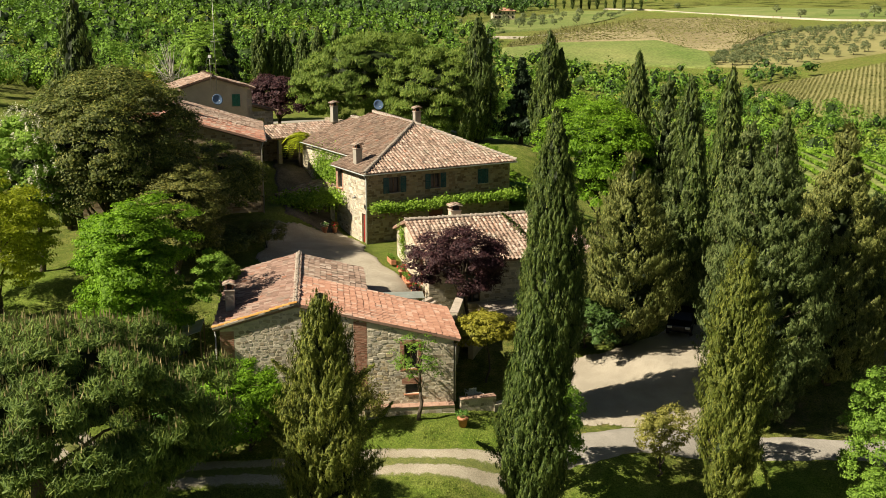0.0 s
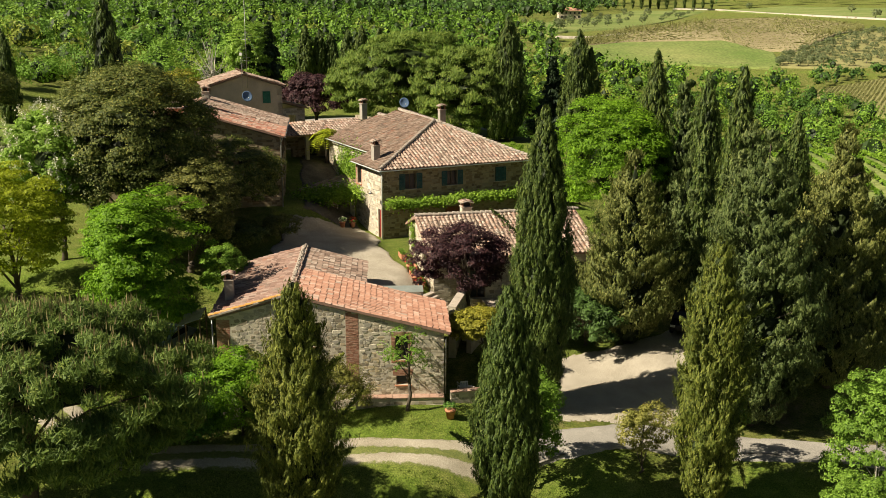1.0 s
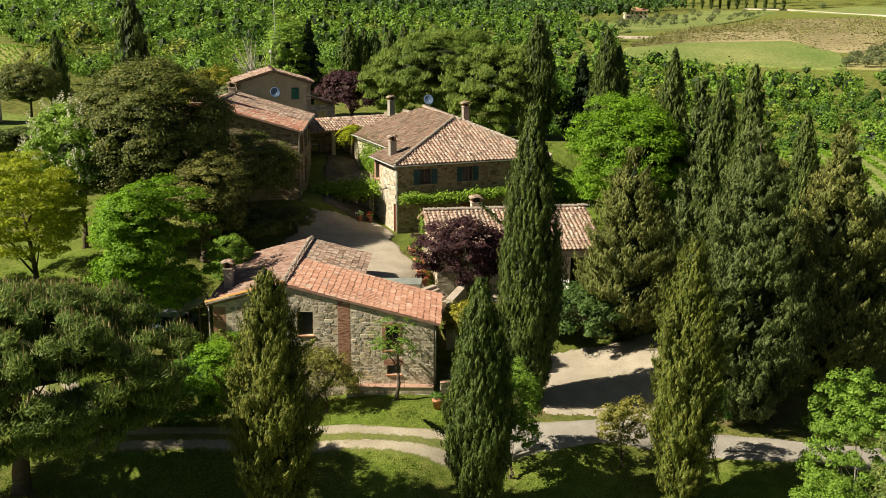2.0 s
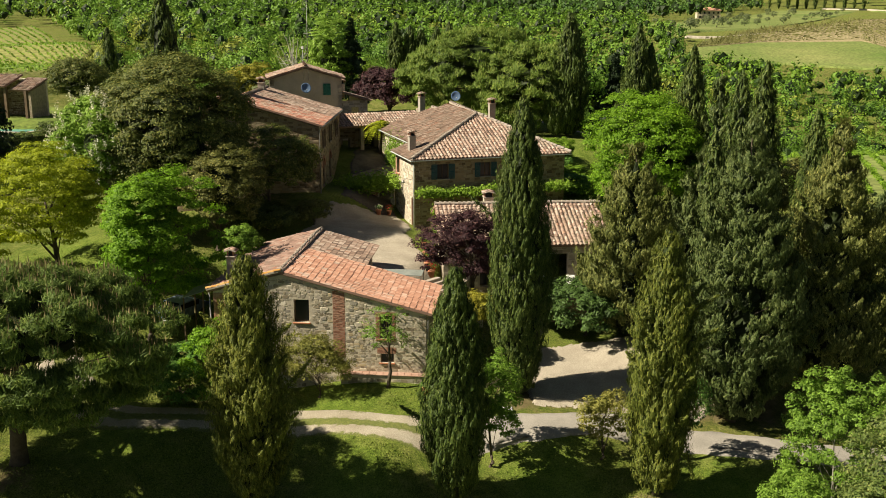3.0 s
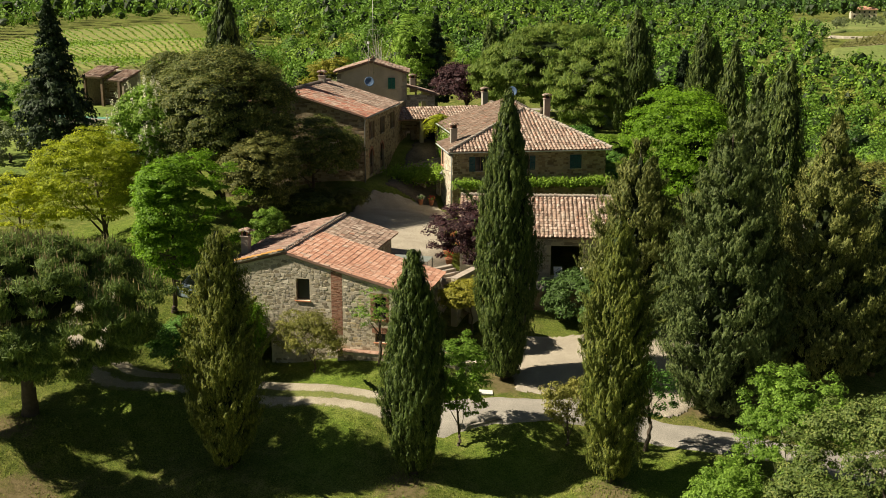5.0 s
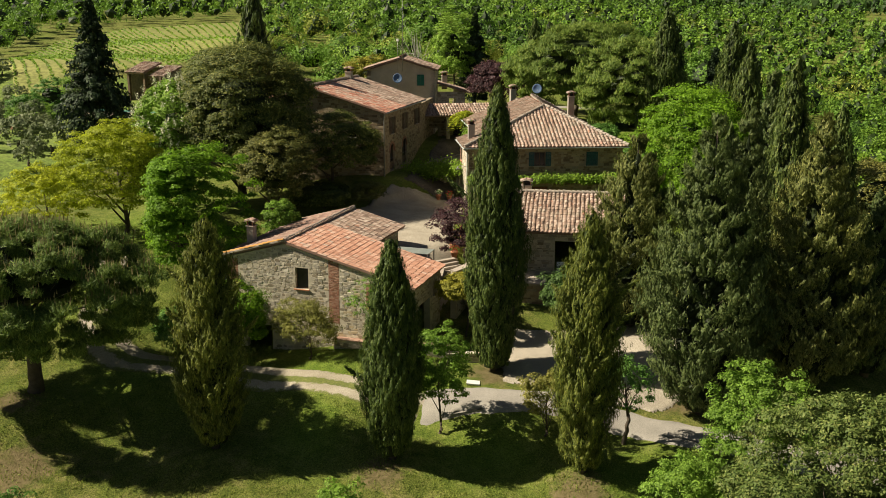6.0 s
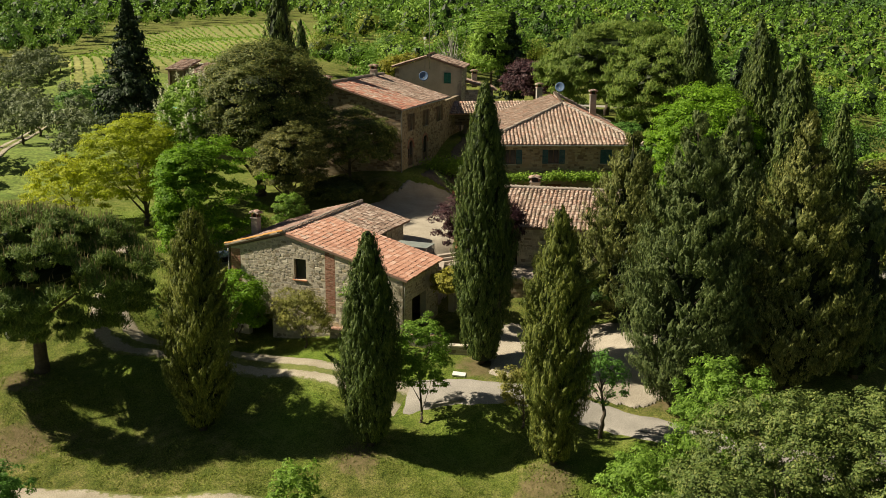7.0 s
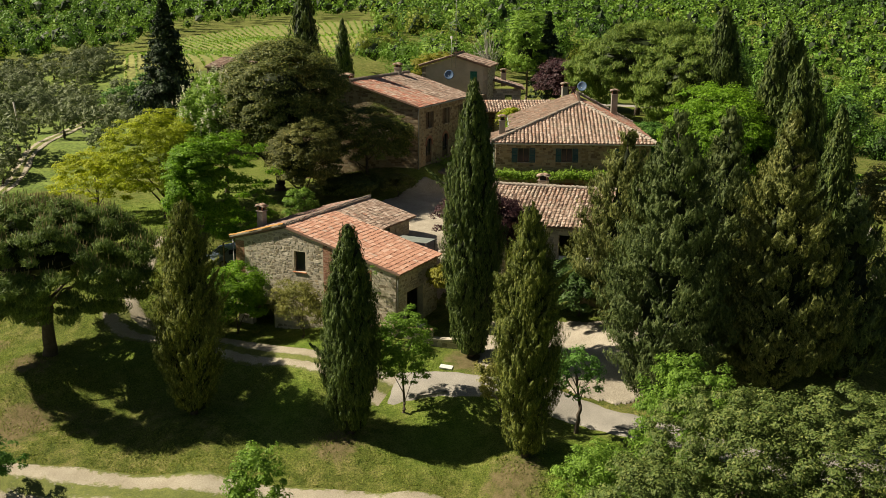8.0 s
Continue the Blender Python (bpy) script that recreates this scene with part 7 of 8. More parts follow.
def not_yard(X, Y):
    east = (X > 14) & (Y < 150)
    lawn = (X > -33) & (Y < 132)
    garden = (X > -46) & (Y < 112)
    pool = (X < -40) & (X > -75) & (Y > 60) & (Y < 112)
    olive = (X < -55) & (Y < 150) & (np.hypot(X, Y) < 190)
    bearing = np.degrees(np.arctan2(X - 37, Y - 2))
    slope = (bearing > -48.5) & (bearing < -38.5) & (np.hypot(X - 37, Y - 2) < 260)
    groves = (bearing <= -48.5) & (np.hypot(X - 37, Y - 2) < 222)
    row = (X > -38) & (X < -8) & (Y < 166)
    return ~(east | lawn | garden | pool | olive | row | slope | groves)


def valley(X, Y):
    return ~((view_side(X, Y) > 0.5) & (np.hypot(X - 18, Y) > 372 - 3.6 * view_side(X, Y))) & not_yard(X, Y)


def hedge_band(X, Y):
    return (view_side(X, Y) > 14) & (np.abs(Y - (350 - (X - 107) * 0.06)) < 14)


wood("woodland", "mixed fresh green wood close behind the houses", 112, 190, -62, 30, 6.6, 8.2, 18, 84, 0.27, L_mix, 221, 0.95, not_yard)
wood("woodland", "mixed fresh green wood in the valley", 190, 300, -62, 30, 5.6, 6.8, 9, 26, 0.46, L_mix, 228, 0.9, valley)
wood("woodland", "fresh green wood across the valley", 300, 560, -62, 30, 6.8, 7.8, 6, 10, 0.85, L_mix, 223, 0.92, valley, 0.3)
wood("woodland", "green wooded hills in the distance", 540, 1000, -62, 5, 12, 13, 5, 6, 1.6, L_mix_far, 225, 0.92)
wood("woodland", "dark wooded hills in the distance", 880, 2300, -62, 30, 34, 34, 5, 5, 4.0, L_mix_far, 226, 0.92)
def scrub(X, Y):
    return (view_side(X, Y) > 0.5) & (np.hypot(X - 18, Y) > 340 - 4.5 * view_side(X, Y)) & (np.hypot(X - 18, Y) < 392 - 2.0 * view_side(X, Y))


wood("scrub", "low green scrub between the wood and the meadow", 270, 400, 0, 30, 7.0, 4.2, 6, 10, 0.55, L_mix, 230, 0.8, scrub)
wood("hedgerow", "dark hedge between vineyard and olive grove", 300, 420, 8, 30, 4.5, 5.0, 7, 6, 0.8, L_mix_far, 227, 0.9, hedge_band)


def olive_proto(seed):
    r = np.random.default_rng(seed)
    v, c = crown_cards(r, 1.6, 1.6, 1.25, 2.0, 36, 18, 0.55, 0.4, 0.45, under=-0.8)
    t = thing("olive_tree", "round grey-green olive tree in a grove", "olive tree", pose(0, 0, 0), "olive grove")
    part("trunk", limbs_to(r, c, 1.1, 0, M_bark, 0.16)[0], None, t)
    part("crown", card_mesh("crown", v, L_olive), None, t)
    return t


r3 = np.random.default_rng(77)
protos = [olive_proto(s) for s in (231, 232, 233)]
spots = []
for i in range(17):
    for j in range(9):
        g = field_at("grove", np.array([(i + 0.5 + 0.4 * (j % 2)) / 17.5]), np.array([(j + 0.6) / 9.4]))[0]
        spots.append((g[0], g[1], 1.0))
for k in range(84):
    s, w = r3.random(), r3.uniform(1.5, 30)
    x, y = -76 - 42 * s - 0.72 * w, 92 + 38 * s + 0.1 * w - 0.55 * w
    spots.append((x, y, 0.95))
for x, y in ((-64, 66), (-58, 60), (-72, 72), (-80, 78), (-70, 60), (-74, 83), (-79, 89), (-85, 95), (-91, 105), (-98, 114), (-63, 80), (-66, 95), (-58, 77), (-54.4, 63), (-51.5, 60.8), (-57, 66.2), (-50.7, 70.6), (-69.1, 76.4), (-56.8, 79.5), (-66.8, 86.4), (-82.5, 82.5), (-76, 88), (-88, 92), (-94, 97), (-52, 76), (-61, 73)):
    spots.append((x, y, 1.0))
for k, (x, y, sc) in enumerate(spots):
    x, y = x + r3.normal(0, 0.7), y + r3.normal(0, 0.7)
    m = pose(x, y, gz(x, y), 0, 0, r3.uniform(0, 360)) @ Matrix.Scale(sc * r3.uniform(0.8, 1.2), 4)
    if k < 3:
        protos[k].matrix_basis = m
    else:
        copy_thing(protos[k % 3], m)

# distant farmhouse
FH = thing("house", "small distant pale farmhouse with an orange roof", "house", pose(43.4, 747, gz(43.4, 747), 0, 0, 8))
bm = boxes((-8, 8, -4.5, 4.5, -2, 6))
part("wall", bm, surface("pale_render", (0.55, 0.47, 0.36), (0.66, 0.58, 0.46), 0.5, 5), FH)
bm = bmesh.new()
prism(bm, [(-8.6, -5.2, 6), (8.6, -5.2, 6), (5, 0, 8.2), (-5, 0, 8.2)], (0, 0, -0.2))
prism(bm, [(-8.6, 5.2, 6), (-5, 0, 8.2), (5, 0, 8.2), (8.6, 5.2, 6)], (0, 0, -0.2))
prism(bm, [(8.6, -5.2, 6), (8.6, 5.2, 6), (5, 0, 8.2)], (0, 0, -0.2))
prism(bm, [(-8.6, 5.2, 6), (-8.6, -5.2, 6), (-5, 0, 8.2)], (0, 0, -0.2))
part("roof", bm, M_tile_new, FH)
for k in range(5):
    for z in (0.8, 3.6):
        part("window", boxes((-6.6 + k * 3.1, -5.5 + k * 3.1, -4.56, -4.5, z, z + 1.4)), M_glass, FH)

# far road and small cypresses on the hill
ribbon("road", [(150, 960), (183, 925), (205, 800), (225, 712), (244, 640), (300, 600)], 5.0, M_track, "pale country road across the far hillside", 1.0, 0.4, 35)
ribbon("road", [(22, 470), (38, 470), (60, 490)], 3.0, M_track, "pale farm track at the foot of the far olive terraces", 0.9, 0.4, 36)
for k in range(13):
    x, y = 92 + k * 7.5, 985 - k * 3 + 3 * math.sin(k)
    m = pose(x, y, gz(x, y), 0, 0, k * 40) @ Matrix.Scale(1.15 + 0.25 * math.sin(k * 2.1), 4)
    if k == 0:
        r = np.random.default_rng(241)
        v, core = cypress_cards(r, 10.0, 1.0, 90, 6, 0.4, 0.35, 0.8, 1.6)
        far_c = thing("cypress", "small dark cypress in a row on the far hill", "cypress", m, "far row of cypresses")
        part("trunk", tubes("trunk", [([(0, 0, -0.5), (0, 0, 8)], [0.25, 0.05])], M_bark, 5), None, far_c)
        part("crown", card_mesh("crown", v, L_cyp, core), None, far_c)
    else:
        copy_thing(far_c, m)
r4 = np.random.default_rng(242)
for i in range(10):
    for j in range(4):
        g = field_at("far_meadow", np.array([(i + 0.5) / 10]), np.array([(j + 0.7) / 4.4]))[0]
        x, y = g + r4.normal(0, 2.0, 2)
        if abs(x - 43) < 16 and abs(y - 747) < 14:
            continue
        copy_thing(protos[(i + j) % 3], pose(x, y, gz(x, y), 0, 0, r4.uniform(0, 360)) @ Matrix.Scale(r4.uniform(1.0, 1.6), 4))
for i in range(10):
    g = field_at("far_slope", np.array([r4.random()]), np.array([0.03 + 0.5 * r4.random() ** 2]))[0]
    copy_thing(protos[i % 3], pose(g[0], g[1], gz(*g), 0, 0, r4.uniform(0, 360)) @ Matrix.Scale(r4.uniform(1.2, 2.2), 4))

# ---------------------------------------------------------------- walls, steps and small things
def free_wall(name, label, a, b, z0, z1, thick=0.4, seed=1, cap=None, category="wall", mat=None):
    """A free-standing stone wall with a coping."""
    ax, bx = Vector((a[0], a[1])), Vector((b[0], b[1]))
    ang = math.degrees(math.atan2(b[1] - a[1], b[0] - a[0]))
    t = thing(name, label, category, pose(a[0], a[1], 0, 0, 0, ang))
    L = (bx - ax).length
    stone_wall(t, (0, 0), (L, 0), [(0, z1), (L, z1)], z0, (), thick, seed, mat)
    if cap:
        bm = bmesh.new()
        n = max(1, int(L / 0.4))
        for k in range(n):
            box(bm, L * k / n + 0.006, L * (k + 1) / n - 0.006, -0.06, thick + 0.06, z1 + 0.003, z1 + 0.06)
        part("coping", soften(bm, 0.012), cap, t)
    return t


w1m = F1.matrix_basis


def at1(u, v):
    p = w1m @ Vector((u, v, 0))
    return (p.x, p.y)


free_wall("bench_wall", "low stone ledge with a brick top along the house", at1(8.1, -0.55), at1(13.2, -0.55), -1.2, -0.02, 0.6, 401, M_brick_cap)
free_wall("low_wall", "short low garden wall with a brick coping", at1(13.6, -0.2), at1(15.7, 0.15), -1.2, 0.12, 0.4, 402, M_brick_cap)
free_wall("low_wall", "stone step wall beside the lawn", at1(15.6, 0.0), at1(17.6, 0.6), -1.6, -0.35, 0.5, 403)
free_wall("retaining_wall", "stone retaining wall below the courtyard", (0.9, 59.9), (1.5, 64.6), -1.0, 3.3, 0.45, 404, M_cap)
w3m = F3.matrix_basis


def at3(u, v):
    p = w3m @ Vector((u, v, 0))
    return (p.x, p.y)


# terrace before the low house
terrace = thing("terrace", "raised paved terrace with stone retaining walls", "terrace", w3m @ pose(0, 0, 0))
stone_wall(terrace, (3.6, -9.2), (12.3, -9.2), [(0, 1.95), (8.7, 1.95)], -1.6, (), 0.5, 411, M_stone_d, M_mortar_d)
stone_wall(terrace, (3.6, -5.7), (3.6, -9.2), [(0, 1.95), (3.5, 1.95)], -1.6, (), 0.5, 412, M_stone_d, M_mortar_d)
stone_wall(terrace, (12.3, -9.2), (12.3, -5.7), [(0, 1.95), (3.5, 1.95)], -1.6, (), 0.5, 413, plain=True)
bm = bmesh.new()
for i in range(14):
    for j in range(6):
        box(bm, 3.62 + i * 0.62, 3.62 + i * 0.62 + 0.606, -9.18 + j * 0.58, -9.18 + j * 0.58 + 0.566, 1.86, 1.985 + 0.008 * ((i * 7 + j * 3) % 3))
part("paving", bm, M_cap, terrace, "stone paving slabs", "stuff")
part("fill", boxes((3.95, 12.0, -8.9, -5.65, -1.4, 1.85)), M_mortar, terrace)


def steps(name, label, m, n, rise, tread, width, mat):
    t = thing(name, label, "steps", m)
    for k in range(n):
        part("step", soften(boxes((0, width, k * tread, k * tread + tread + 0.03, -1.2 if k == 0 else (k - 1) * rise - 0.3, (k + 1) * rise)), 0.015), mat, t)
    return t


steps("stone_steps", "worn pale stone steps up to the courtyard", pose(1.9, 60.2, 1.2, 0, 0, 62), 12, 0.175, 0.34, 1.6, M_cap)
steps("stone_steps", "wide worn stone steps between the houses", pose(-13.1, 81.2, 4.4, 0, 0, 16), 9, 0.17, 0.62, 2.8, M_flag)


def pot(x, y, z, size, label, bloom=None, seed=1):
    t = thing("flower_pot", label, "flower pot", pose(x, y, z))
    part("pot", tubes("pot", [([(0, 0, 0), (0, 0, size * 0.8), (0, 0, size * 0.8), (0, 0, size)], [size * 0.36, size * 0.5, size * 0.58, size * 0.58])], M_pot, 16), None, t)
    r = np.random.default_rng(seed)
    v, _ = crown_cards(r, size * 0.7, size * 0.7, size * 0.5, size * 1.35, 14, 22, size * 0.25, 0.08, 0.6)
    part("plant", card_mesh("plant", v, L_shrub), None, t)
    if bloom:
        P = ball(r, 60) * size * 0.75 * np.array([1, 1, 0.6]) + np.array([0, 0, size * 1.5])
        part("blossom", card_mesh("blossom", cards(P, ball(r, 60), ball(r, 60), 0.09, 0.09), bloom), None, t, "red flowers", "stuff")
    return t


L_red = leaves("red_blossom", (0.45, 0.02, 0.03), (0.7, 0.05, 0.06), 0.2)
pot(1.1, 51.6, gz(1.1, 51.6), 0.55, "round terracotta pot beside the low wall", None, 1)
for k, (u, v) in enumerate(((-0.75, -2.2), (-0.8, -4.4), (-0.6, -5.2))):
    x, y = at3(u, v)
    pot(x, y, gz(x, y) + 0.1, 0.5, "terracotta pot with red geraniums by the door", L_red, 10 + k)
pot(-1.6, 60.8, gz(-1.6, 60.8) + 0.1, 0.5, "terracotta pot with red flowers on the courtyard edge", L_red, 21)
pot(-9.6, 79.5, gz(-9.6, 79.5) + 0.12, 0.45, "terracotta pot with white flowers by the porch", L_white, 22)
pot(-8.9, 80.3, gz(-8.9, 80.3) + 0.12, 0.45, "terracotta pot with red flowers by the porch", L_red, 23)


def planter(x, y, z, turn, length, label):
    t = thing("planter", label, "planter", pose(x, y, z, 0, 0, turn))
    part("trough", soften(boxes((-length / 2, length / 2, -0.2, 0.2, 0, 0.38)), 0.03), M_pot, t)
    r = np.random.default_rng(5)
    P = r.uniform((-length / 2, -0.18, 0.36), (length / 2, 0.18, 0.62), (420, 3))
    part("plant", card_mesh("plant", cards(P, ball(r, 420), ball(r, 420), 0.1, 0.07), L_lime), None, t)
    return t


for u, v in ((-0.7, 1.2), (-0.75, -3.4)):
    x, y = at3(u, v)
    planter(x, y, gz(x, y) + 0.1, 106.7, 1.3, "long terracotta planter against the gable")


def plastic_chair(x, y, z, turn):
    t = thing("garden_chair", "white moulded plastic garden chair", "chair", pose(x, y, z, 0, 0, turn), "garden chairs")
    for sx in (-1, 1):
        for sy in (-1, 1):
            part("leg", tubes("leg", [([(sx * 0.25, sy * 0.24, 0), (sx * 0.21, sy * 0.2, 0.42)], [0.022, 0.026])], M_white, 6), None, t)
    part("seat", soften(boxes((-0.24, 0.24, -0.23, 0.23, 0.415, 0.445)), 0.012), M_white, t)
    bm = bmesh.new()
    for k in range(5):
        a = -0.2 + 0.1 * k
        box(bm, a - 0.038, a + 0.038, 0.2, 0.225, 0.45, 0.86, pose(0, 0, 0, -9))
    box(bm, -0.24, 0.24, 0.198, 0.23, 0.84, 0.9, pose(0, 0, 0, -9))
    part("backrest", bm, M_white, t)
    for sx in (-1, 1):
        part("armrest", tubes("armrest", [([(sx * 0.26, -0.22, 0.42), (sx * 0.27, -0.2, 0.65), (sx * 0.26, 0.24, 0.68)], [0.02, 0.022, 0.02])], M_white, 6), None, t)
    return t


c0 = plastic_chair(1.6, 55.0, gz(1.6, 55.0), 200)
copy_thing(c0, pose(2.3, 54.6, gz(2.3, 54.6), 0, 0, 150))


def lounger(x, y, z, turn):
    t = thing("sun_lounger", "white sun lounger with raised back", "sun lounger", pose(x, y, z, 0, 0, turn), "sun loungers")
    part("bed", soften(boxes((-0.3, 0.3, -0.6, 0.7, 0.28, 0.34)), 0.015), M_white, t)
    part("backrest", boxes((-0.3, 0.3, 0, 0.75, 0, 0.04)), M_white, t, m=pose(0, 0.7, 0.33, 50))
    for sx in (-0.26, 0.26):
        for y0 in (-0.5, 0.6):
            part("leg", boxes((sx - 0.02, sx + 0.02, y0 - 0.02, y0 + 0.02, 0, 0.28)), M_white, t)
    return t


x, y = at3(7.4, -7.4)
l0 = lounger(x, y, 1.99, 20)
x, y = at3(9.0, -7.5)
copy_thing(l0, pose(x, y, 1.99, 0, 0, 5))

bench = thing("garden_bench", "white slatted garden bench under the pine", "bench", pose(-23.0, 42.8, gz(-23.0, 42.8), 0, 0, 200))
for k in range(4):
    part("slat", boxes((-0.75, 0.75, -0.22 + k * 0.12, -0.13 + k * 0.12, 0.42, 0.45)), M_white, bench)
for k in range(4):
    part("slat", boxes((-0.75, 0.75, 0.28, 0.305, 0.52 + k * 0.12, 0.61 + k * 0.12)), M_white, bench)
for sx in (-0.68, 0.68):
    part("leg", boxes((sx - 0.03, sx + 0.03, -0.22, 0.28, 0, 0.42)), M_white, bench)
    part("post", boxes((sx - 0.03, sx + 0.03, 0.306, 0.34, 0.3, 1.0)), M_white, bench)

slab = tagged(new("manhole_cover", mesh_from("manhole_cover", [(-0.4, -0.28, 0), (0.4, -0.28, 0), (0.4, 0.28, 0), (-0.4, 0.28, 0), (-0.4, -0.28, 0.08), (0.4, -0.28, 0.08), (0.4, 0.28, 0.08), (-0.4, 0.28, 0.08)], [(3, 2, 1, 0), (4, 5, 6, 7), (0, 1, 5, 4), (1, 2, 6, 5), (2, 3, 7, 6), (3, 0, 4, 7)], M_white)), "flat white utility cover in the lawn", "utility cover")
slab.matrix_basis = pose(5.7, 51.7, gz(5.7, 51.7), 2, 4, 20)


def car(x, y, turn, paint, label):
    t = thing("car", label, "car", pose(x, y, gz(x, y) + 0.06, 0, 0, turn))
    prof = [(-2.0, 0.35), (-1.98, 0.8), (-1.2, 0.95), (-0.6, 1.42), (0.75, 1.46), (1.45, 1.0), (1.98, 0.9), (2.02, 0.4)]
    bm = bmesh.new()
    prism(bm, [(a, -0.82, z) for a, z in prof], (0, 1.64, 0))
    part("body", soften(bm, 0.07, 2), paint, t)
    for s in (-1, 1):
        part("side_window", boxes((-0.75, 0.95, s * 0.822 - 0.004, s * 0.822 + 0.004, 1.0, 1.34)), M_glass, t)
    bm = bmesh.new()
    prism(bm, [(-1.18, -0.7, 0.99), (-1.18, 0.7, 0.99), (-0.66, 0.62, 1.39), (-0.66, -0.62, 1.39)], (-0.02, 0, 0.02))
    part("windscreen", bm, M_glass, t)
    for wx in (-1.3, 1.3):
        for wy in (-0.78, 0.78):
            wh = part("wheel", tubes("wheel", [([(wx, wy - 0.1, 0.32), (wx, wy + 0.1, 0.32)], [0.32, 0.32])], M_tyre, 18, False), None, t)
            part("rim", tubes("rim", [([(wx, wy - 0.11, 0.32), (wx, wy + 0.11, 0.32)], [0.19, 0.19])], M_metal, 14, False), None, wh)
    for s in (-0.6, 0.6):
        part("headlight", boxes((-2.03, -1.97, s - 0.16, s + 0.16, 0.62, 0.76)), M_white, t)
    return t


M_tyre = surface("black_rubber", (0.02, 0.02, 0.02), (0.035, 0.035, 0.035), 3, 30)
M_car_blue = surface("blue_grey_car_paint", (0.20, 0.26, 0.34), (0.24, 0.30, 0.38), 1, 20, 0.25, 0.3, relief=0.0)
M_car_dark = surface("dark_car_paint", (0.015, 0.016, 0.02), (0.025, 0.026, 0.03), 1, 20, 0.2, 0.3, relief=0.0)
car(-16.4, 55.8, 75, M_car_blue, "blue-grey parked car half hidden by bushes")
car(16.6, 66.5, 70, M_car_dark, "dark car parked in the shade of the conifers")

frame_g = thing("cold_frame", "small green glazed lean-to beside the house", "cold frame", pose(-14.4, 54.6, 0, 0, 0, 8))
part("pane", boxes((-0.7, 0.7, -1.2, 1.2, 0, 0.03)), M_pane, frame_g, m=pose(0, 0, 4.0, 0, -18))
for px in (-0.62, 0.62):
    for py in (-1.1, 1.1):
        part("post", boxes((px - 0.04, px + 0.04, py - 0.04, py + 0.04, 0.5, 4.0 + 0.32 * px)), M_wood, frame_g)
gl = thing("glass_canopy", "low glazed canopy over the courtyard stairwell", "glass roof", pose(-2.4, 60.2, 0, 0, 0, 7.1))
part("pane", boxes((-1.5, 1.2, -0.7, 0.8, 4.35, 4.38)), M_pane, gl)
for px in (-1.45, 1.15):
    for py in (-0.65, 0.75):
        part("post", boxes((px - 0.03, px + 0.03, py - 0.03, py + 0.03, 2.5, 4.345)), M_metal, gl)

# aerial on the tower
mast = thing("aerial_mast", "tall thin television aerial mast with stays", "aerial", pose(-21.4, 95.7, 15.2))
part("pole", tubes("pole", [([(0, 0, -1.0), (0, 0, 7.6)], [0.035, 0.02])], M_metal, 8), None, mast)
part("pole", tubes("pole", [([(-0.5, -0.1, -1.0), (-0.5, -0.1, 2.4)], [0.03, 0.02])], M_metal, 8), None, mast)
for z, L in ((1.6, 0.9), (1.9, 0.7), (3.6, 0.8)):
    part("crossbar", tubes("crossbar", [([(-L / 2, 0, z), (L / 2, 0, z)], [0.015, 0.015])], M_metal, 6), None, mast)
part("aerial_box", boxes((-0.62, -0.38, -0.2, 0.0, 2.1, 2.35)), M_white, mast)
for k in range(3):
    a = k * 2.1
    part("stay", tubes("stay", [([(0, 0, 4.5), (2.2 * math.cos(a), 2.2 * math.sin(a), -0.6)], [0.006, 0.006])], M_metal, 4), None, mast)

# pool house and pool
shed = thing("pool_house", "low open pool house with two tile roofs", "outbuilding", pose(-57.5, 93.8, gz(-54, 95), 0, 0, -3))
hz = 14.2 - gz(-54, 95)
roof_slope(shed, (0, -0.3, hz - 1.1), (1, 0, 0), Vector((0, 3.2, 1.1)).normalized(), [(0, 0), (2.95, 0), (2.95, 3.4), (0, 3.4)], M_tile_old, 421)
roof_slope(shed, (3.05, 0.4, hz - 1.5), (1, 0, 0), Vector((0, 3.2, 1.1)).normalized(), [(0, 0), (2.5, 0), (2.5, 3.4), (0, 3.4)], M_tile_old, 422)
stone_wall(shed, (0, 3.2), (5.5, 3.2), [(0, hz - 0.2), (5.5, hz - 0.7)], -1, (), 0.3, 423, M_stone_d)
# both side walls are added to keep sun out of the open front
stone_wall(shed, (0, 3.2), (0, 0.2), [(0, hz - 0.25), (3.0, hz - 1.25)], -1, (), 0.3, 424, M_stone_d, plain=True)
stone_wall(shed, (5.5, 0.6), (5.5, 3.2), [(0, hz - 1.65), (2.6, hz - 0.8)], -1, (), 0.3, 425, M_stone_d, plain=True)
for px in (0.1, 2.6, 5.1):
    part("post", boxes((px, px + 0.3, 0, 0.3, -1, hz - (1.2 if px < 2.7 else 1.5))), M_wood, shed)
M_water, _nt, _p = nodes_of("pool_water")
_p.inputs["Base Color"].default_value, _p.inputs["Roughness"].default_value = (0.10, 0.42, 0.42, 1), 0.05
px0, py0 = -52.0, 88.5
pool = thing("swimming_pool", "small turquoise swimming pool with stone edge", "swimming pool", pose(px0, py0, gz(px0, py0) + 0.25, 0, 0, -3))
part("water", boxes((-4.5, 4.5, -2, 2, -0.4, 0.0)), M_water, pool)
part("edge", boxes((-5, 5, -2.6, -2.02, -0.6, 0.08), (-5, 5, 2.02, 2.6, -0.6, 0.08), (-5, -4.52, -2.02, 2.02, -0.6, 0.08), (4.52, 5, -2.02, 2.02, -0.6, 0.08)), M_cap, pool)

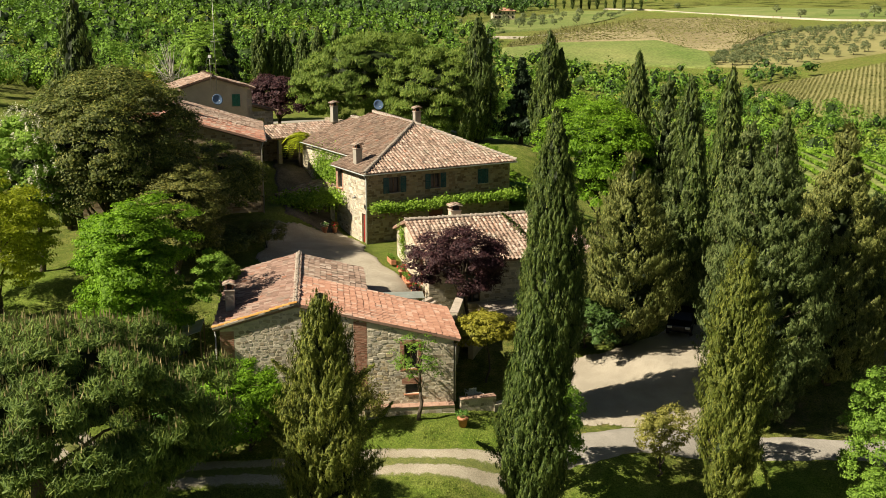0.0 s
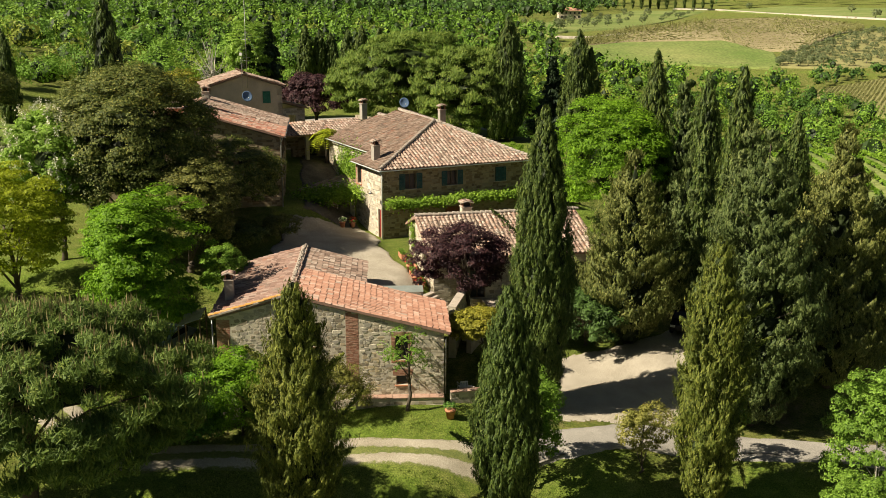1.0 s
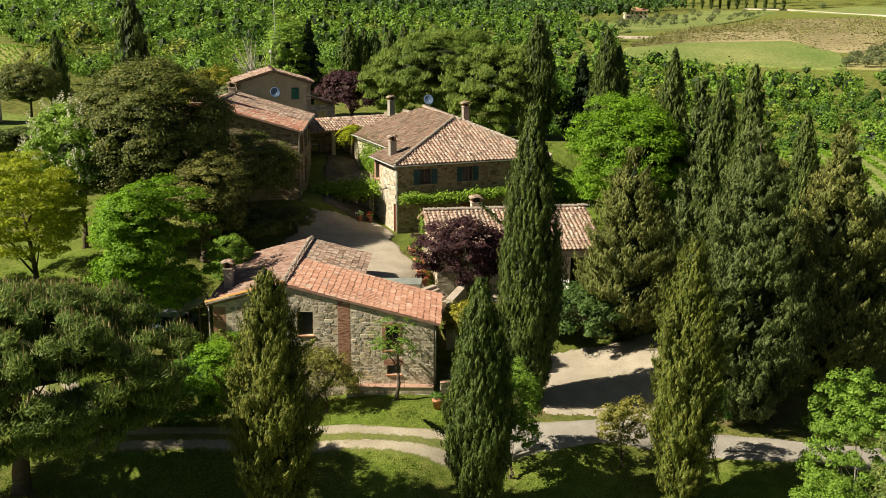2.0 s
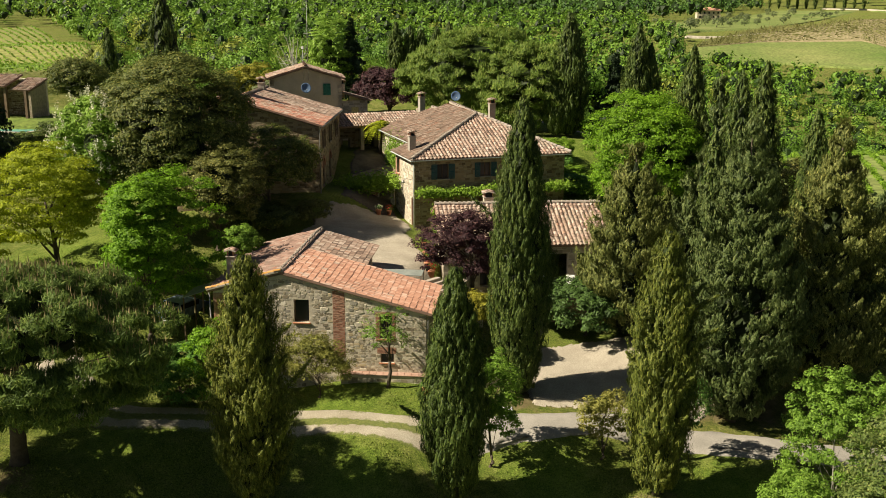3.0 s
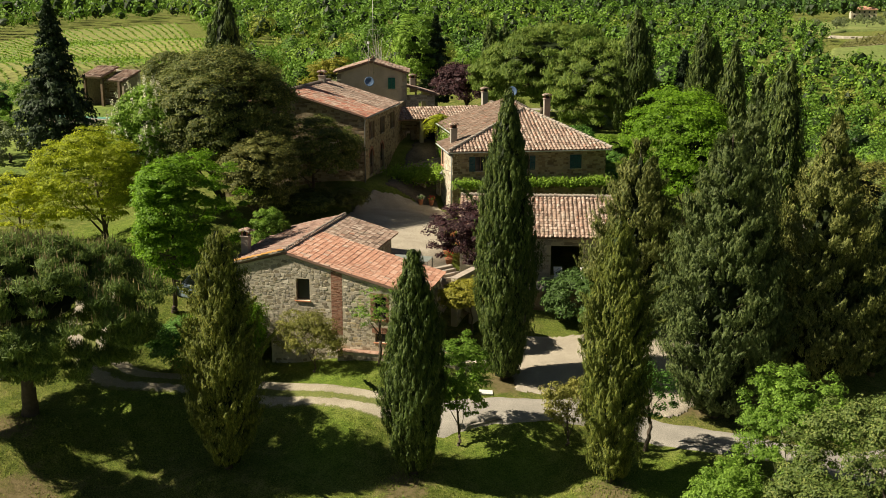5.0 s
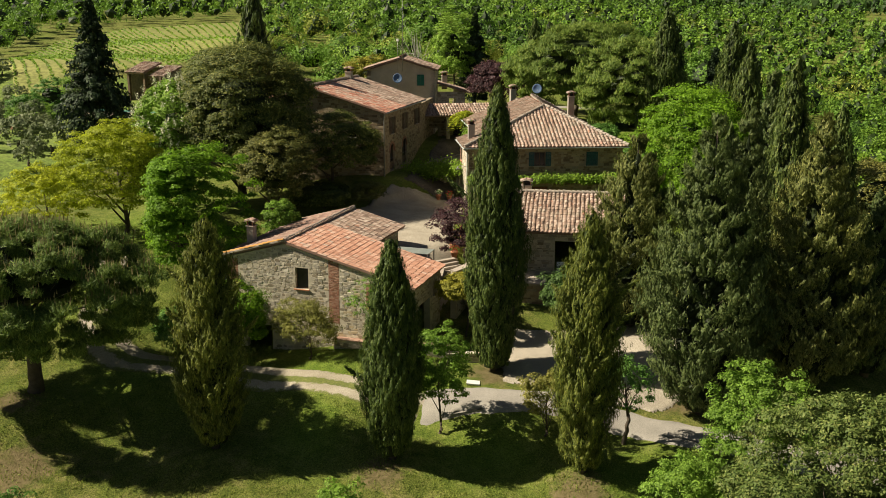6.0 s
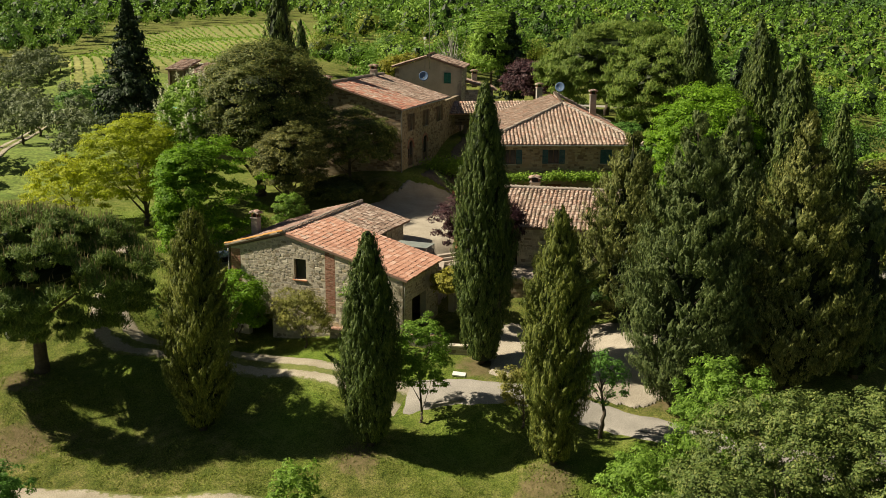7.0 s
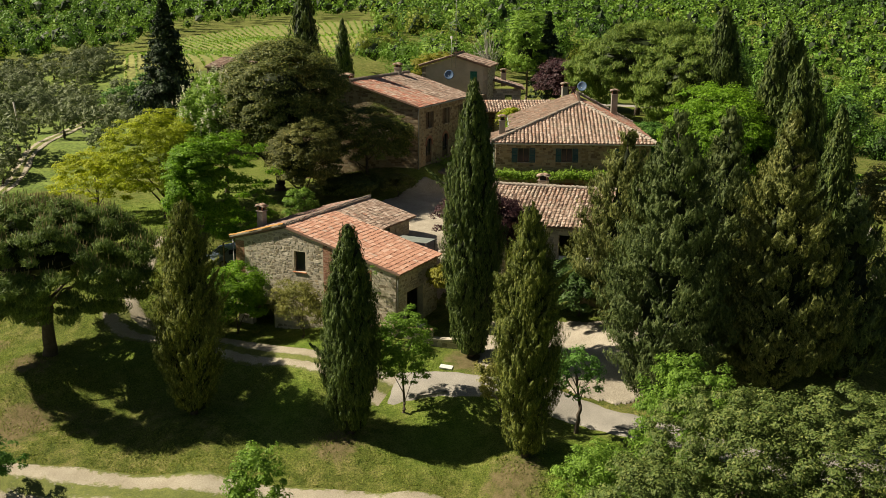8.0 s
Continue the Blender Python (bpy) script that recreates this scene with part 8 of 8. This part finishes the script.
pole = thing("utility_pole", "leaning grey timber utility pole", "utility pole", pose(-69.5, 75.0, gz(-69.5, 75.0), 4, -7, 0))
part("pole", tubes("pole", [([(0, 0, -0.5), (0, 0, 4.2)], [0.14, 0.11])], M_bark_pale, 10), None, pole)
pier = thing("gate_pier", "small red brick gate pier by the path", "pier", pose(-69.0, 86.6, gz(-69.0, 86.6)))
part("shaft", soften(boxes((-0.25, 0.25, -0.25, 0.25, -0.3, 1.1)), 0.03), M_brick, pier)
part("cap", soften(boxes((-0.31, 0.31, -0.31, 0.31, 1.103, 1.2)), 0.03), M_cap, pier)
ribbon("road", [(-48, 56), (-59, 70), (-70, 85), (-86, 101), (-103, 117)], 1.9, M_way, "pale gravel garden path up through the olives", 0.36, seed=33, grass=(0.7, 0.5, 0.1, 0.15, 0.8))

fence_r = np.random.default_rng(88)
fp = None
for k in range(26):
    x, y = 26 + k * 1.9, 150 - k * 0.25
    m = pose(x, y, gz(x, y), fence_r.normal(0, 3), fence_r.normal(0, 3), 0)
    if fp is None:
        fp = thing("fence_post", "weathered wooden vineyard post", "fence post", m, "vineyard posts")
        part("post", boxes((-0.06, 0.06, -0.06, 0.06, -0.3, 1.6)), M_bark_pale, fp)
    else:
        copy_thing(fp, m)

# loose growth on the bank and the lawn
def tufts(name, label, n, x0, x1, y0, y1, size, mat, seed, off=()):
    r = np.random.default_rng(seed)
    x, y = r.uniform(x0, x1, n), r.uniform(y0, y1, n)
    keep = noise_keep(x, y, r)
    x, y = x[keep], y[keep]
    for (ax, ay, bx, by, w) in off:
        d = np.array([bx - ax, by - ay])
        L = d @ d
        s = np.clip(((x - ax) * d[0] + (y - ay) * d[1]) / L, 0, 1)
        far = np.hypot(x - ax - s * d[0], y - ay - s * d[1]) > w
        x, y = x[far], y[far]
    n = len(x)
    P = np.stack([x, y, ground_z(x, y) + size * 0.3], -1)
    o = np.array([0, 40.0, 0])
    h = size * r.uniform(0.5, 1.5, n)
    v = cards(P - o, unit(r.normal(size=(n, 3)) * np.array([1, 1, 0.2]) + np.array([-0.5, -0.5, 0.35])), np.tile((0, 0, 1.0), (n, 1)) + r.normal(0, 0.35, (n, 3)), h, h * 0.6)
    ob = new(name, card_mesh(name, v, mat))
    ob.location = o
    return tagged(ob, label, "grass", kind="stuff")


def noise_keep(x, y, r):
    f = np.sin(x * 0.9 + 2 * np.sin(y * 0.45)) * np.sin(y * 1.1 + 1.5 * np.sin(x * 0.6)) + 0.5 * np.sin(x * 2.3) * np.sin(y * 2.7)
    return r.random(len(x)) < np.clip(0.45 + 0.5 * f, 0.06, 1)


TRACKS = [(-9, 31.6, 3, 36.4, 2.0), (3, 36.4, 13, 40.4, 2.0), (13, 40.4, 26, 42.6, 2.0), (-26, 26.5, -9, 31.6, 2.0), (3, 47.6, 10, 51, 2.0), (10, 51, 27, 52.2, 2.0), (7, 55, 19, 57, 3.6), (12, 60, 18, 66, 4.0), (-17.5, 45.6, -12.5, 46.7, 1.4), (-12.5, 46.7, -1, 48.2, 1.4), (-1, 48.2, 4, 48.4, 1.8)]
tufts("grass", "uneven spring grass on the bank and lawn", 190000, -30, 27, 25, 53, 0.095, L_grass, 501, TRACKS)
tufts("grass", "long grass below the farm track", 26000, -30, 34, 22, 38, 0.12, L_grass, 502, TRACKS[:4])
tufts("grass", "sunlit grass under the garden trees", 16000, -46, -13, 46, 64, 0.12, L_grass, 503, TRACKS[8:9])
